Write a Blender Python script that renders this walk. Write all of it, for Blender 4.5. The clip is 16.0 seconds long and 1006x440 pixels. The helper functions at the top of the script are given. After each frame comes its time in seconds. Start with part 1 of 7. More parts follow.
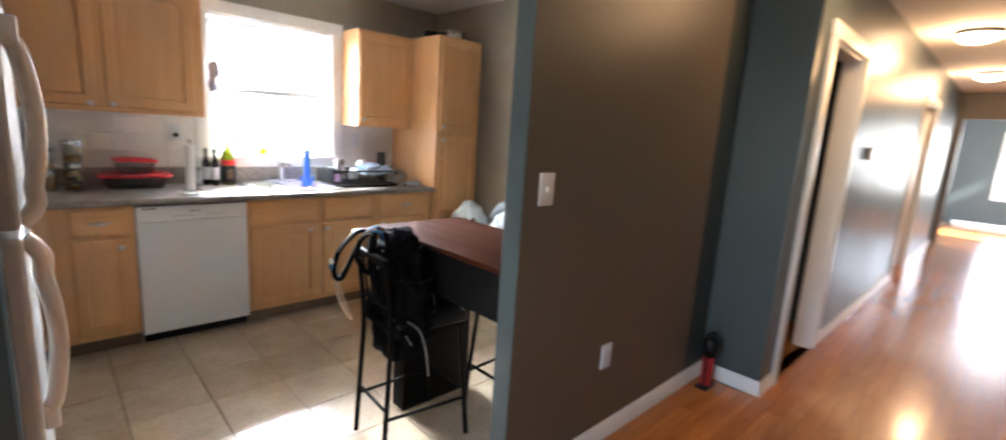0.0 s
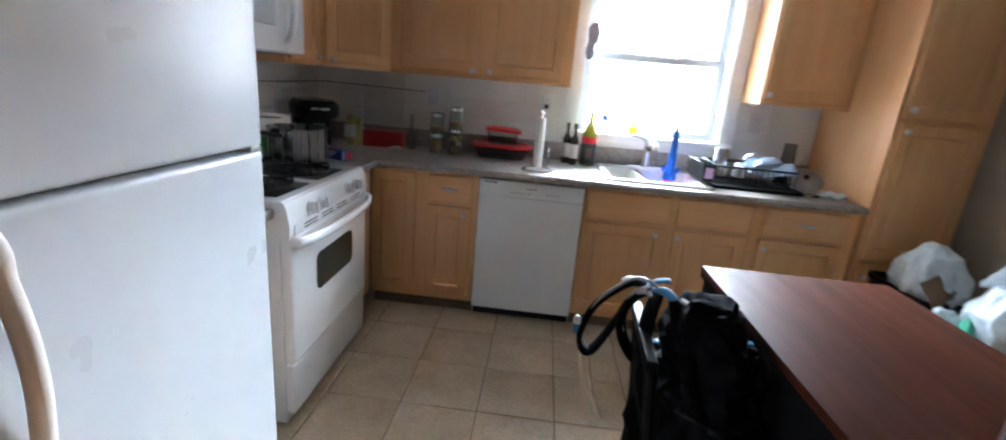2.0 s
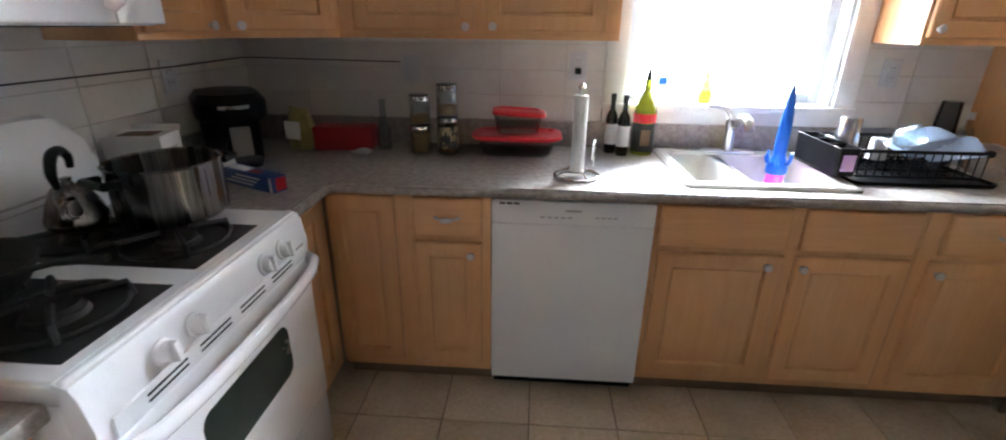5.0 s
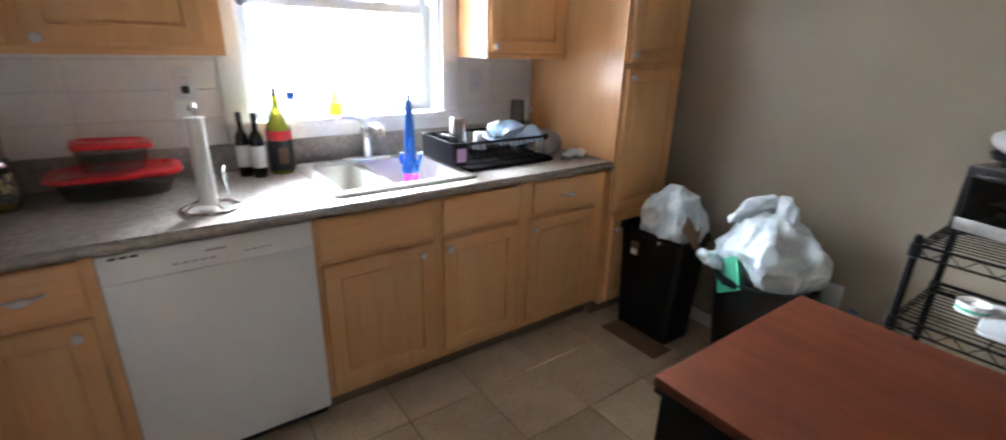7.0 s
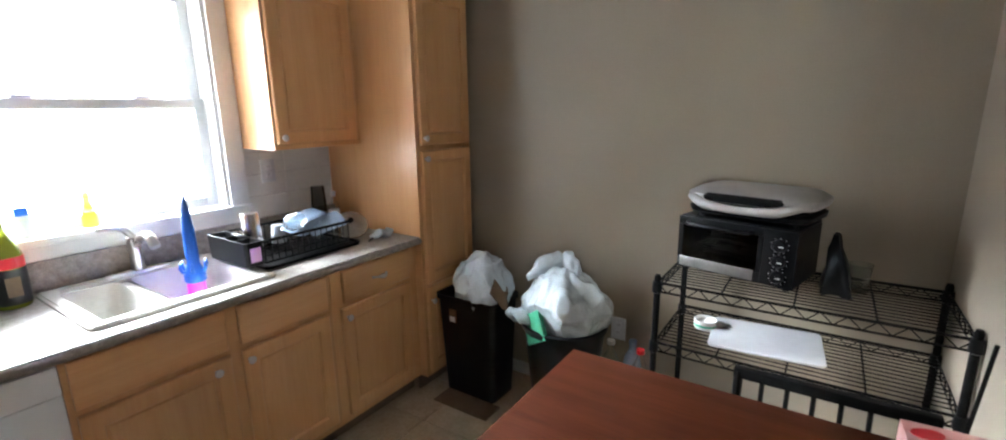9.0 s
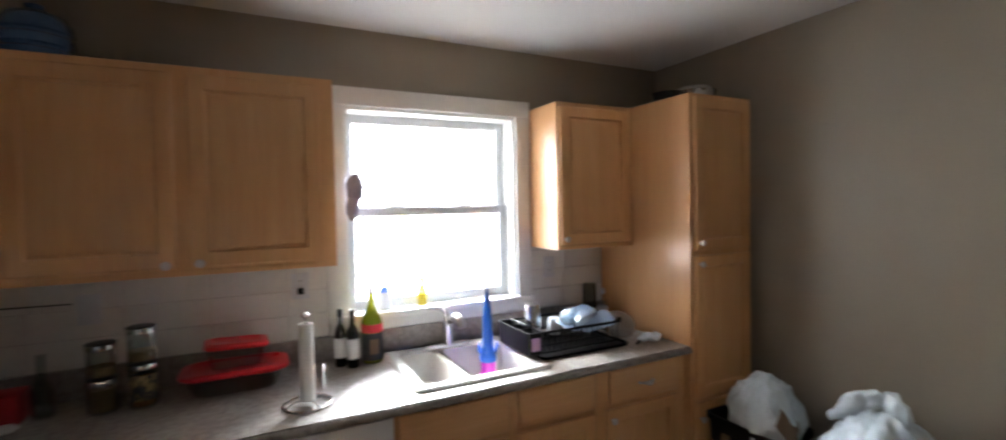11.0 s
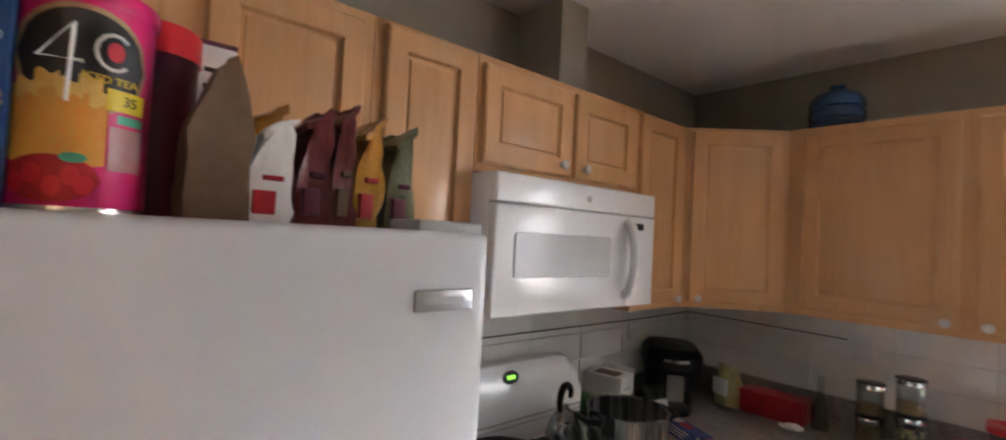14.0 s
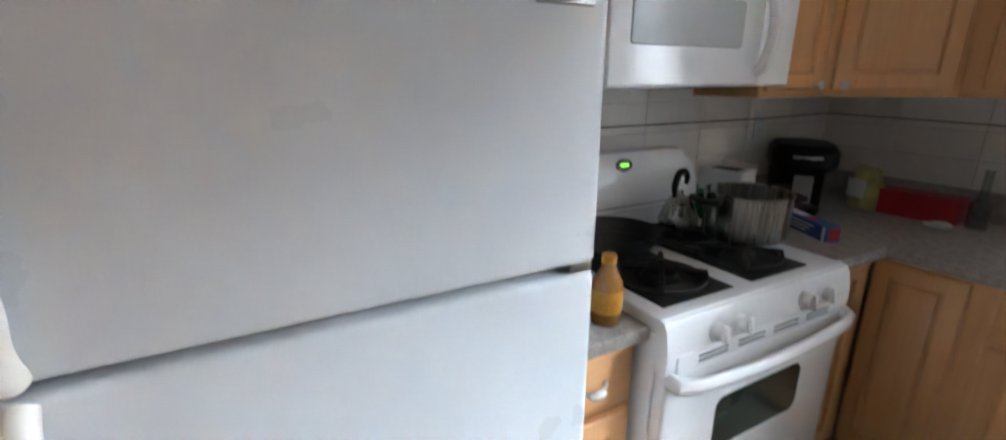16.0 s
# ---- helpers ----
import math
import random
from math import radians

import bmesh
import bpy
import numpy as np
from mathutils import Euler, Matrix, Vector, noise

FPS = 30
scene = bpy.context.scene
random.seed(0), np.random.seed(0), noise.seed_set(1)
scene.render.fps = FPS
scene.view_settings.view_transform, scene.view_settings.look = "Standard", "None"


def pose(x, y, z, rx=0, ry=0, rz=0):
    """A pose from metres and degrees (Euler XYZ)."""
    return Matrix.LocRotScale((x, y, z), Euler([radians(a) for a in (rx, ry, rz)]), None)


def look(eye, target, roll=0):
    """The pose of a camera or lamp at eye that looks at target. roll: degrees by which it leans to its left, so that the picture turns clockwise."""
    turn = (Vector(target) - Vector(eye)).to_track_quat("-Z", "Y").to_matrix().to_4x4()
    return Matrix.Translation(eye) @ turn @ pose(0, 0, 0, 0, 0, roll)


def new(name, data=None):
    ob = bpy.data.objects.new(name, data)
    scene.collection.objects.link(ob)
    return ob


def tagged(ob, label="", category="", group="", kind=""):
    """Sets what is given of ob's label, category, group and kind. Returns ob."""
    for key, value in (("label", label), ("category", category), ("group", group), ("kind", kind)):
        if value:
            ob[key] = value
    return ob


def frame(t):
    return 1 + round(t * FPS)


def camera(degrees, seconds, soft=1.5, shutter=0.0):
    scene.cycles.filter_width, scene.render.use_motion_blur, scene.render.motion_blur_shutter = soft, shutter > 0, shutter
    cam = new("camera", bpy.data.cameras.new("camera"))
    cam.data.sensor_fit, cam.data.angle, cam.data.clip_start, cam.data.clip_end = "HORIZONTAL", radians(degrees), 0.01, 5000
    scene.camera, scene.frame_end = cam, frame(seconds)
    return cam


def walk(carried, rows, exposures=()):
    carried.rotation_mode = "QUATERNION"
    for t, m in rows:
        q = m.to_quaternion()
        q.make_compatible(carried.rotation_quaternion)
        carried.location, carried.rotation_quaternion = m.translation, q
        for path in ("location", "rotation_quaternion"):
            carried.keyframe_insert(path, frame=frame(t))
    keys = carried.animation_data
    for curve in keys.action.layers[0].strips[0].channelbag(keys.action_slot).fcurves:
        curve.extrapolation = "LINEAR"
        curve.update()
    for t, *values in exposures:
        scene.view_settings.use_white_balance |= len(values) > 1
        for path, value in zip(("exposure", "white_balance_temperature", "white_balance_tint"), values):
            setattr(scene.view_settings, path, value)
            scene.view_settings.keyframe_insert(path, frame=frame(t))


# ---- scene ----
cam = camera(92.1, 16.0, 1.9, 0.35)
PATH = [
    (0, (0.193, 0.227, 1.456), (1.56, 1.641, 1.094), 3.7),
    (0.5, (0.439, 0.397, 1.436), (1.338, 2.126, 0.988), 4.2),
    (1, (0.619, 0.584, 1.419), (1.152, 2.442, 0.907), 3.0),
    (1.5, (0.765, 0.818, 1.45), (1.021, 2.727, 0.911), 3.0),
    (2, (0.903, 1.013, 1.426), (0.778, 2.931, 0.872), 5.0),
    (2.5, (0.944, 1.199, 1.448), (0.531, 3.061, 0.845), 5.6),
    (3, (0.812, 1.401, 1.433), (0.395, 3.257, 0.814), 3.2),
    (5.5, (0.725, 2.083, 1.47), (0.822, 3.932, 0.714), 0.5),
    (6, (0.733, 2.065, 1.47), (1.183, 3.87, 0.735), 1.7),
    (6.5, (0.752, 2.05, 1.469), (1.524, 3.753, 0.759), 1.5),
    (7, (0.784, 2.024, 1.477), (1.888, 3.548, 0.799), 1.6),
    (7.5, (0.816, 1.983, 1.505), (2.247, 3.243, 0.901), 1.3),
    (8, (0.834, 1.934, 1.523), (2.448, 2.969, 0.956), 1.1),
    (10.5, (0.819, 1.904, 1.668), (2.129, 3.412, 1.557), -1.8),
    (11, (0.748, 1.933, 1.659), (1.646, 3.719, 1.599), -1.1),
    (11.5, (0.72, 1.88, 1.66), (1.15, 3.834, 1.634), -0.6),
    (12, (0.698, 1.819, 1.666), (0.725, 3.819, 1.684), -0.2),
    (12.5, (0.702, 1.809, 1.673), (0.332, 3.774, 1.728), 0.2),
    (13, (0.716, 1.836, 1.672), (-0.127, 3.648, 1.733), 1.6),
    (13.5, (0.729, 1.823, 1.669), (-0.547, 3.362, 1.707), 2.7),
    (14, (0.715, 1.81, 1.684), (-0.805, 3.109, 1.747), 3.0),
    (14.5, (0.715, 1.786, 1.69), (-1.002, 2.805, 1.806), 3.1),
    (15, (0.71, 1.771, 1.663), (-1.102, 2.611, 1.76), 3.3),
    (15.5, (0.708, 1.774, 1.553), (-1.093, 2.617, 1.343), 2.2),
    (16, (0.72, 1.787, 1.486), (-0.962, 2.708, 0.918), 0.1),
]
BASE_STOPS, HX_FRONT = 3.85, 13.2
SHIFTS = [(0.0, 0.4), (0.6, 0.4), (1.0, 0.12), (2.0, -0.05), (3.2, -0.3), (5.5, 0.05), (8.2, -0.2), (10.5, -0.05), (10.9, -0.4), (11.3, -2.3), (11.6, -3.6), (11.85, -2.6), (12.0, -1.0), (12.15, -0.2), (12.5, 0.25), (13.5, 0.1), (14.5, 0.4), (15.2, 0.42), (16.0, 0.02)]
BALANCE = [(0.0, 6400, 13), (0.6, 5600, 8), (2.0, 5700, 9), (3.2, 6150, 11), (5.5, 6050, 12), (8.2, 6200, 11), (10.5, 6350, 13), (12.3, 6850, 17), (13.2, 6500, 16), (14.5, 6350, 14), (15.2, 6000, 11), (16.0, 5900, 8)]


def balance(t):
    for (t0, *a), (t1, *b) in zip(BALANCE, BALANCE[1:]):
        if t0 <= t <= t1:
            return [p + (q - p) * (t - t0) / (t1 - t0) for p, q in zip(a, b)]


EXPOSURES = [(t, BASE_STOPS + s, *balance(t)) for t, s in SHIFTS]
walk(cam, [(t, look(eye, target, roll)) for t, eye, target, roll in PATH], EXPOSURES)

# ---- light ----
world = bpy.data.worlds.new("sky")
scene.world = world
world.use_nodes = True
sky = world.node_tree.nodes.new("ShaderNodeTexSky")
sky.sky_type, sky.sun_disc = "NISHITA", False
sky.sun_elevation, sky.sun_rotation = radians(50), radians(200)
world.node_tree.links.new(sky.outputs["Color"], world.node_tree.nodes["Background"].inputs["Color"])
world.node_tree.nodes["Background"].inputs["Strength"].default_value = 0.15


def lamp(name, kind, m, energy, color, size=None, size_y=None):
    data = bpy.data.lights.new(name, kind)
    data.energy, data.color = energy, color
    if kind == "AREA":
        data.shape, data.size, data.size_y = "RECTANGLE", size, size_y
    elif kind == "SUN":
        data.angle = size
    else:
        data.shadow_soft_size = size
    ob = new(name, data)
    ob.matrix_world = m
    return ob


lamp("sun", "SUN", look((0, 0, 9), (0.4, 3.2, 6.3)), 4.2, (1, 0.96, 0.9), radians(0.6))
lamp("sky_light_over_yard", "AREA", look((1.75, 7.75, 3.38), (1.6, 4.5, 1.5)), 265, (0.86, 0.94, 1.0), 4.2, 1.1)
# added fill from the unseen west end of the hall
lamp("hall_west_fill", "AREA", look((-2.55, 0.3, 1.5), (0, 0.5, 1.2)), 3.2, (0.82, 0.93, 1.0), 1.1, 1.3)
lamp("front_room_daylight", "AREA", look((15.57, -0.02, 1.4), (5, 0.2, 0.9)), 4.2, (0.95, 0.98, 1.0), 0.9, 1.3)
# added fill, out of view, that brightens the front room's end wall
lamp("front_room_side_fill", "AREA", look((HX_FRONT, -1.3, 1.5), (HX_FRONT + 0.4, 1.0, 1.2)), 12, (0.93, 0.98, 1.0), 1.2, 1.3)
for lx in (3.3, 6.05, 8.8):
    lamp("hall_lamp_light", "POINT", pose(lx, 0.64, 2.33), 1.1 if lx < 4 else 2.4, (1, 0.60, 0.30), 0.10)

# ---- materials ----


def mat(name, c1, c2=None, rough=0.5, metal=0.0, scale=(8, 8, 8), bump=0.0, fine=60.0, coat=0.0, vary=0.0, detail=4.0, low=0.35, high=0.65, trans=0.0, ior=1.45, rvar=0.08, spec=0.5):
    """A surface of two colours mixed by coarse and fine noise, with relief and uneven gloss."""
    m = bpy.data.materials.new(name)
    m.use_nodes = True
    n, l = m.node_tree.nodes, m.node_tree.links
    b = n["Principled BSDF"]
    b.inputs["Metallic"].default_value, b.inputs["IOR"].default_value = metal, ior
    b.inputs["Coat Weight"].default_value, b.inputs["Transmission Weight"].default_value = coat, trans
    b.inputs["Coat Roughness"].default_value, b.inputs["Specular IOR Level"].default_value = 0.12, spec
    c2 = c2 or tuple(0.86 * v for v in c1)
    co, mp = n.new("ShaderNodeTexCoord"), n.new("ShaderNodeMapping")
    mp.inputs["Scale"].default_value = scale
    l.new(co.outputs["Object"], mp.inputs["Vector"])
    t1, t2 = n.new("ShaderNodeTexNoise"), n.new("ShaderNodeTexNoise")
    t1.inputs["Scale"].default_value, t2.inputs["Scale"].default_value = 1.0, fine / 8
    t1.inputs["Detail"].default_value = t2.inputs["Detail"].default_value = detail
    info = n.new("ShaderNodeObjectInfo")
    if vary:
        add = n.new("ShaderNodeVectorMath")
        add.operation = "SCALE"
        l.new(info.outputs["Random"], add.inputs["Scale"])
        add.inputs[0].default_value = (7, 9, 5)
        l.new(add.outputs[0], mp.inputs["Location"])
    for t in (t1, t2):
        l.new(mp.outputs[0], t.inputs["Vector"])
    mixn = n.new("ShaderNodeMath")
    mixn.operation = "MULTIPLY_ADD"
    l.new(t2.outputs[0], mixn.inputs[0])
    mixn.inputs[1].default_value = 0.45
    half = n.new("ShaderNodeMath")
    half.operation = "MULTIPLY"
    half.inputs[1].default_value = 0.55
    l.new(t1.outputs[0], half.inputs[0])
    l.new(half.outputs[0], mixn.inputs[2])
    ramp = n.new("ShaderNodeValToRGB")
    ramp.color_ramp.elements[0].position, ramp.color_ramp.elements[1].position = low, high
    ramp.color_ramp.elements[0].color, ramp.color_ramp.elements[1].color = (*c1, 1), (*c2, 1)
    l.new(mixn.outputs[0], ramp.inputs[0])
    out = ramp.outputs[0]
    if vary:
        hsv, mr = n.new("ShaderNodeHueSaturation"), n.new("ShaderNodeMapRange")
        mr.inputs["To Min"].default_value, mr.inputs["To Max"].default_value = 1 - vary, 1 + vary
        l.new(info.outputs["Random"], mr.inputs["Value"])
        l.new(mr.outputs[0], hsv.inputs["Value"])
        l.new(out, hsv.inputs["Color"])
        out = hsv.outputs[0]
    l.new(out, b.inputs["Base Color"])
    rr = n.new("ShaderNodeMapRange")
    rr.inputs["To Min"].default_value, rr.inputs["To Max"].default_value = max(0.02, rough - rvar), min(1, rough + rvar)
    l.new(t1.outputs[0], rr.inputs["Value"])
    l.new(rr.outputs[0], b.inputs["Roughness"])
    if bump:
        bp = n.new("ShaderNodeBump")
        bp.inputs["Strength"].default_value, bp.inputs["Distance"].default_value = bump, 0.004
        l.new(t2.outputs[0], bp.inputs["Height"])
        l.new(bp.outputs[0], b.inputs["Normal"])
    return m


def glow(name, color, strength):
    m = bpy.data.materials.new(name)
    m.use_nodes = True
    b = m.node_tree.nodes["Principled BSDF"]
    b.inputs["Base Color"].default_value = b.inputs["Emission Color"].default_value = (*color, 1)
    b.inputs["Emission Strength"].default_value = strength
    return m


MAPLE = mat("maple_upright", (0.65, 0.335, 0.142), (0.715, 0.400, 0.185), 0.34, 0, (17, 17, 1.1), 0.06, 40, 0.25, 0.09)
MAPLE_X = mat("maple_level", (0.65, 0.335, 0.142), (0.715, 0.400, 0.185), 0.34, 0, (1.1, 17, 17), 0.06, 40, 0.25, 0.09)
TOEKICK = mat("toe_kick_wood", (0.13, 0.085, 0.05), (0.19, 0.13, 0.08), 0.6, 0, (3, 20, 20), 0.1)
TAUPE = mat("taupe_wall_paint", (0.335, 0.287, 0.222), (0.310, 0.264, 0.200), 0.5, 0, (2.2, 2.2, 2.2), 0.12, 500, 0, 0, 3)
BROWN = mat("brown_wall_paint", (0.105, 0.082, 0.058), (0.12, 0.093, 0.066), 0.42, 0, (2.5, 2.5, 2.5), 0.12, 500, 0, 0, 3)
# much darker than the brown and slate blue walls next to it
DARKGREEN = mat("blackish_green_wall", (0.020, 0.027, 0.025), (0.024, 0.031, 0.029), 0.4, 0, (2.5, 2.5, 2.5), 0.12, 500)
TEAL = mat("slate_blue_wall_paint", (0.061, 0.079, 0.081), (0.069, 0.088, 0.090), 0.36, 0, (2.5, 2.5, 2.5), 0.12, 500)
CEIL = mat("white_ceiling_paint", (0.76, 0.75, 0.73), (0.70, 0.69, 0.67), 0.85, 0, (2, 2, 2), 0.2, 500)
TRIM = mat("white_trim_paint", (0.80, 0.79, 0.76), (0.74, 0.73, 0.70), 0.35, 0, (5, 5, 5), 0.05, 100)
VINYL = mat("white_vinyl", (0.66, 0.67, 0.69), (0.60, 0.61, 0.63), 0.3, 0, (5, 5, 5), 0.02)
TILE = mat("beige_floor_tile", (0.68, 0.56, 0.42), (0.45, 0.335, 0.22), 0.22, 0, (5, 5, 5), 0.06, 90, 0.0, 0.07, 5, 0.28, 0.72, rvar=0.02, spec=0.75)
GROUT = mat("grey_grout", (0.20, 0.16, 0.12), (0.13, 0.10, 0.08), 0.9, 0, (20, 20, 20), 0.3)
WALLTILE = mat("white_wall_tile", (0.78, 0.76, 0.72), (0.72, 0.695, 0.65), 0.22, 0, (6, 6, 6), 0.04, 60, 0, 0.03)
WALLGROUT = mat("wall_tile_grout", (0.66, 0.63, 0.58), (0.58, 0.55, 0.50), 0.85, 0, (30, 30, 30), 0.2)
LAMINATE = mat("grey_speckled_laminate", (0.38, 0.345, 0.305), (0.20, 0.175, 0.158), 0.38, 0, (40, 40, 40), 0.02, 34, 0, 0, 8, 0.36, 0.66, spec=0.3)
OAK = mat("orange_oak_floor", (0.50, 0.19, 0.05), (0.33, 0.11, 0.028), 0.24, 0, (1.4, 24, 24), 0.06, 40, 0.45, 0.16)
WHITE = mat("white_appliance_enamel", (0.83, 0.84, 0.845), (0.80, 0.81, 0.815), 0.22, 0, (3, 3, 3), 0.035, 900, 0.3)
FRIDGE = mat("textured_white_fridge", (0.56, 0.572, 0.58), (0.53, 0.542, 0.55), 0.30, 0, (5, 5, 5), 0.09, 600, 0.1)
# white handle plastic; the cream tint is warm hall light put into the colour
HANDLEW = mat("white_plastic_warm_lit", (0.74, 0.69, 0.62), (0.69, 0.63, 0.55), 0.35, 0, (8, 8, 8), 0.02)
BLACK = mat("black_plastic", (0.004, 0.004, 0.0045), (0.008, 0.008, 0.0085), 0.34, 0, (12, 12, 12), 0.04, spec=0.22)
MATTBLACK = mat("matt_black_powder_coat", (0.004, 0.0038, 0.0036), (0.007, 0.0065, 0.006), 0.5, 0, (20, 20, 20), 0.1, spec=0.1)
IRON = mat("black_cast_iron", (0.012, 0.012, 0.012), (0.03, 0.028, 0.026), 0.55, 0.1, (30, 30, 30), 0.3)
STEEL = mat("brushed_steel", (0.62, 0.61, 0.595), (0.55, 0.54, 0.525), 0.27, 1.0, (5, 5, 5), 0.0)
NICKEL = mat("satin_nickel", (0.58, 0.56, 0.53), (0.50, 0.48, 0.45), 0.3, 1.0, (10, 10, 10), 0.02)
CHROME = mat("chrome", (0.75, 0.75, 0.75), (0.68, 0.68, 0.68), 0.1, 1.0, (10, 10, 10))
PLATE = mat("dull_name_plate", (0.42, 0.41, 0.40), (0.34, 0.33, 0.325), 0.38, 0.85, (4, 40, 40), 0.05)
KNOBW = mat("pearl_ceramic_knob", (0.70, 0.66, 0.62), (0.62, 0.58, 0.54), 0.2, 0, (20, 20, 20), 0, 60, 0.5)
CHERRY = mat("reddish_brown_wood_grain", (0.052, 0.0125, 0.0050), (0.030, 0.0075, 0.0032), 0.50, 0, (26, 2.0, 26), 0.03, 44, 0.0, spec=0.06)
ENAMELSINK = mat("off_white_sink_enamel", (0.58, 0.56, 0.51), (0.52, 0.50, 0.455), 0.22, 0, (9, 9, 9), 0, 60, 0.3)
OVENGLASS = mat("dark_oven_glass", (0.040, 0.054, 0.046), (0.033, 0.044, 0.038), 0.14, 0, (3, 3, 3), 0, 60, 0.1)
MWGLASS = mat("grey_microwave_screen", (0.50, 0.52, 0.52), (0.46, 0.475, 0.475), 0.22, 0, (3, 3, 3), 0, 60, 0.1, spec=0.3)
GREYPL = mat("light_grey_plastic", (0.45, 0.45, 0.44), (0.40, 0.40, 0.39), 0.4, 0, (8, 8, 8), 0.03)
DARKGREY = mat("dark_grey_plastic", (0.009, 0.0095, 0.0105), (0.014, 0.0145, 0.016), 0.38, 0, (8, 8, 8), 0.04, spec=0.25)
# upright dark streaks in the colour stand in for reflection bands on pot and kettle
POTSTEEL = mat("brushed_steel_painted_reflections", (0.52, 0.51, 0.49), (0.17, 0.165, 0.155), 0.27, 1.0, (24, 24, 1.2), 0.02)
LIDSTEEL = mat("dull_lid_steel", (0.30, 0.29, 0.28), (0.22, 0.21, 0.20), 0.42, 0.9, (14, 14, 14), 0.02)
BAG = mat("white_bin_bag_film", (0.64, 0.72, 0.76), (0.56, 0.64, 0.68), 0.26, 0, (14, 14, 14), 0.12, 50, 0.2)
RED = mat("red_plastic_lid", (0.62, 0.022, 0.03), (0.52, 0.015, 0.022), 0.3, 0, (8, 8, 8), 0.02)
REDBOX = mat("red_card", (0.42, 0.012, 0.018), (0.34, 0.01, 0.014), 0.45, 0, (8, 8, 8), 0.03)
BLUE = mat("blue_plastic", (0.014, 0.105, 0.46), (0.010, 0.08, 0.38), 0.32, 0, (8, 8, 8), 0.02)
PINK = mat("magenta_plastic", (0.62, 0.05, 0.50), (0.55, 0.035, 0.43), 0.3, 0, (8, 8, 8), 0.02)
DARKGLASS = mat("dark_bottle_glass", (0.016, 0.014, 0.008), (0.022, 0.02, 0.01), 0.08, 0, (8, 8, 8), 0, 60, 0.5)
LIME = mat("yellow_green_glass", (0.42, 0.45, 0.04), (0.36, 0.38, 0.03), 0.1, 0, (8, 8, 8), 0, 60, 0.3, trans=0.55)
CLEARYELLOW = mat("see_through_yellow_plastic", (0.80, 0.66, 0.05), (0.76, 0.60, 0.04), 0.15, 0, (8, 8, 8), 0, 60, 0.2, trans=0.8)
YELLOW = mat("yellow_plastic", (0.78, 0.56, 0.02), (0.72, 0.5, 0.015), 0.35, 0, (8, 8, 8), 0.02)
PAPER = mat("white_paper", (0.76, 0.75, 0.72), (0.70, 0.69, 0.66), 0.8, 0, (14, 14, 14), 0.15)
CARD = mat("brown_card", (0.165, 0.10, 0.056), (0.125, 0.074, 0.04), 0.75, 0, (10, 10, 10), 0.1)
FABRIC = mat("black_nylon_fabric", (0.0022, 0.0022, 0.0026), (0.005, 0.005, 0.0056), 0.75, 0, (40, 40, 40), 0.3, 80, spec=0.06)
SILVER = mat("pale_reflective_cord", (0.34, 0.34, 0.345), (0.26, 0.26, 0.27), 0.35, 0, (30, 30, 30), 0.1)
STRAPBLUE = mat("light_blue_webbing", (0.03, 0.20, 0.38), (0.02, 0.13, 0.28), 0.6, 0, (40, 40, 40), 0.2)
SEATVINYL = mat("black_seat_vinyl", (0.008, 0.008, 0.008), (0.013, 0.013, 0.013), 0.45, 0, (20, 20, 20), 0.15, spec=0.3)
HOSE = mat("translucent_hose", (0.62, 0.55, 0.42), (0.55, 0.48, 0.36), 0.25, 0, (8, 8, 8), 0, 60, 0.2)
GREEN = mat("green_bag_film", (0.04, 0.20, 0.05), (0.022, 0.11, 0.03), 0.35, 0, (14, 14, 14), 0.2)
MINT = mat("mint_green_card", (0.08, 0.42, 0.26), (0.06, 0.35, 0.21), 0.4, 0, (10, 10, 10), 0.05)
GRILL = mat("silver_grey_paint", (0.42, 0.41, 0.40), (0.37, 0.36, 0.35), 0.35, 0.4, (8, 8, 8), 0.03)
SIDING = mat("white_clapboard", (0.78, 0.79, 0.80), (0.72, 0.73, 0.74), 0.6, 0, (1, 8, 8), 0.05)
GROUND = mat("grey_concrete_yard", (0.32, 0.31, 0.29), (0.24, 0.23, 0.21), 0.9, 0, (2, 2, 2), 0.2)
LAMPGLASS = glow("lit_lamp_glass", (1.0, 0.80, 0.52), 0.9)
DISPLAY = glow("green_clock_digits", (0.25, 1.0, 0.05), 0.09)
PARCHMENT = bpy.data.materials.new("clear_thin_glass")
PARCHMENT.use_nodes = True
pn, pl = PARCHMENT.node_tree.nodes, PARCHMENT.node_tree.links
gl, tr, mx, fr_ = pn.new("ShaderNodeBsdfGlossy"), pn.new("ShaderNodeBsdfTransparent"), pn.new("ShaderNodeMixShader"), pn.new("ShaderNodeLayerWeight")
gl.inputs["Roughness"].default_value, tr.inputs["Color"].default_value, fr_.inputs["Blend"].default_value = 0.05, (0.90, 0.93, 0.93, 1), 0.22
pl.new(fr_.outputs["Facing"], mx.inputs[0]), pl.new(tr.outputs[0], mx.inputs[1]), pl.new(gl.outputs[0], mx.inputs[2])
pl.new(mx.outputs[0], pn["Material Output"].inputs["Surface"])
SMOKED = bpy.data.materials.new("smoked_thin_glass")
SMOKED.use_nodes = True
sn, sl = SMOKED.node_tree.nodes, SMOKED.node_tree.links
sg, st, sm, sf = sn.new("ShaderNodeBsdfGlossy"), sn.new("ShaderNodeBsdfTransparent"), sn.new("ShaderNodeMixShader"), sn.new("ShaderNodeLayerWeight")
sg.inputs["Roughness"].default_value, st.inputs["Color"].default_value, sf.inputs["Blend"].default_value = 0.06, (0.55, 0.56, 0.54, 1), 0.28
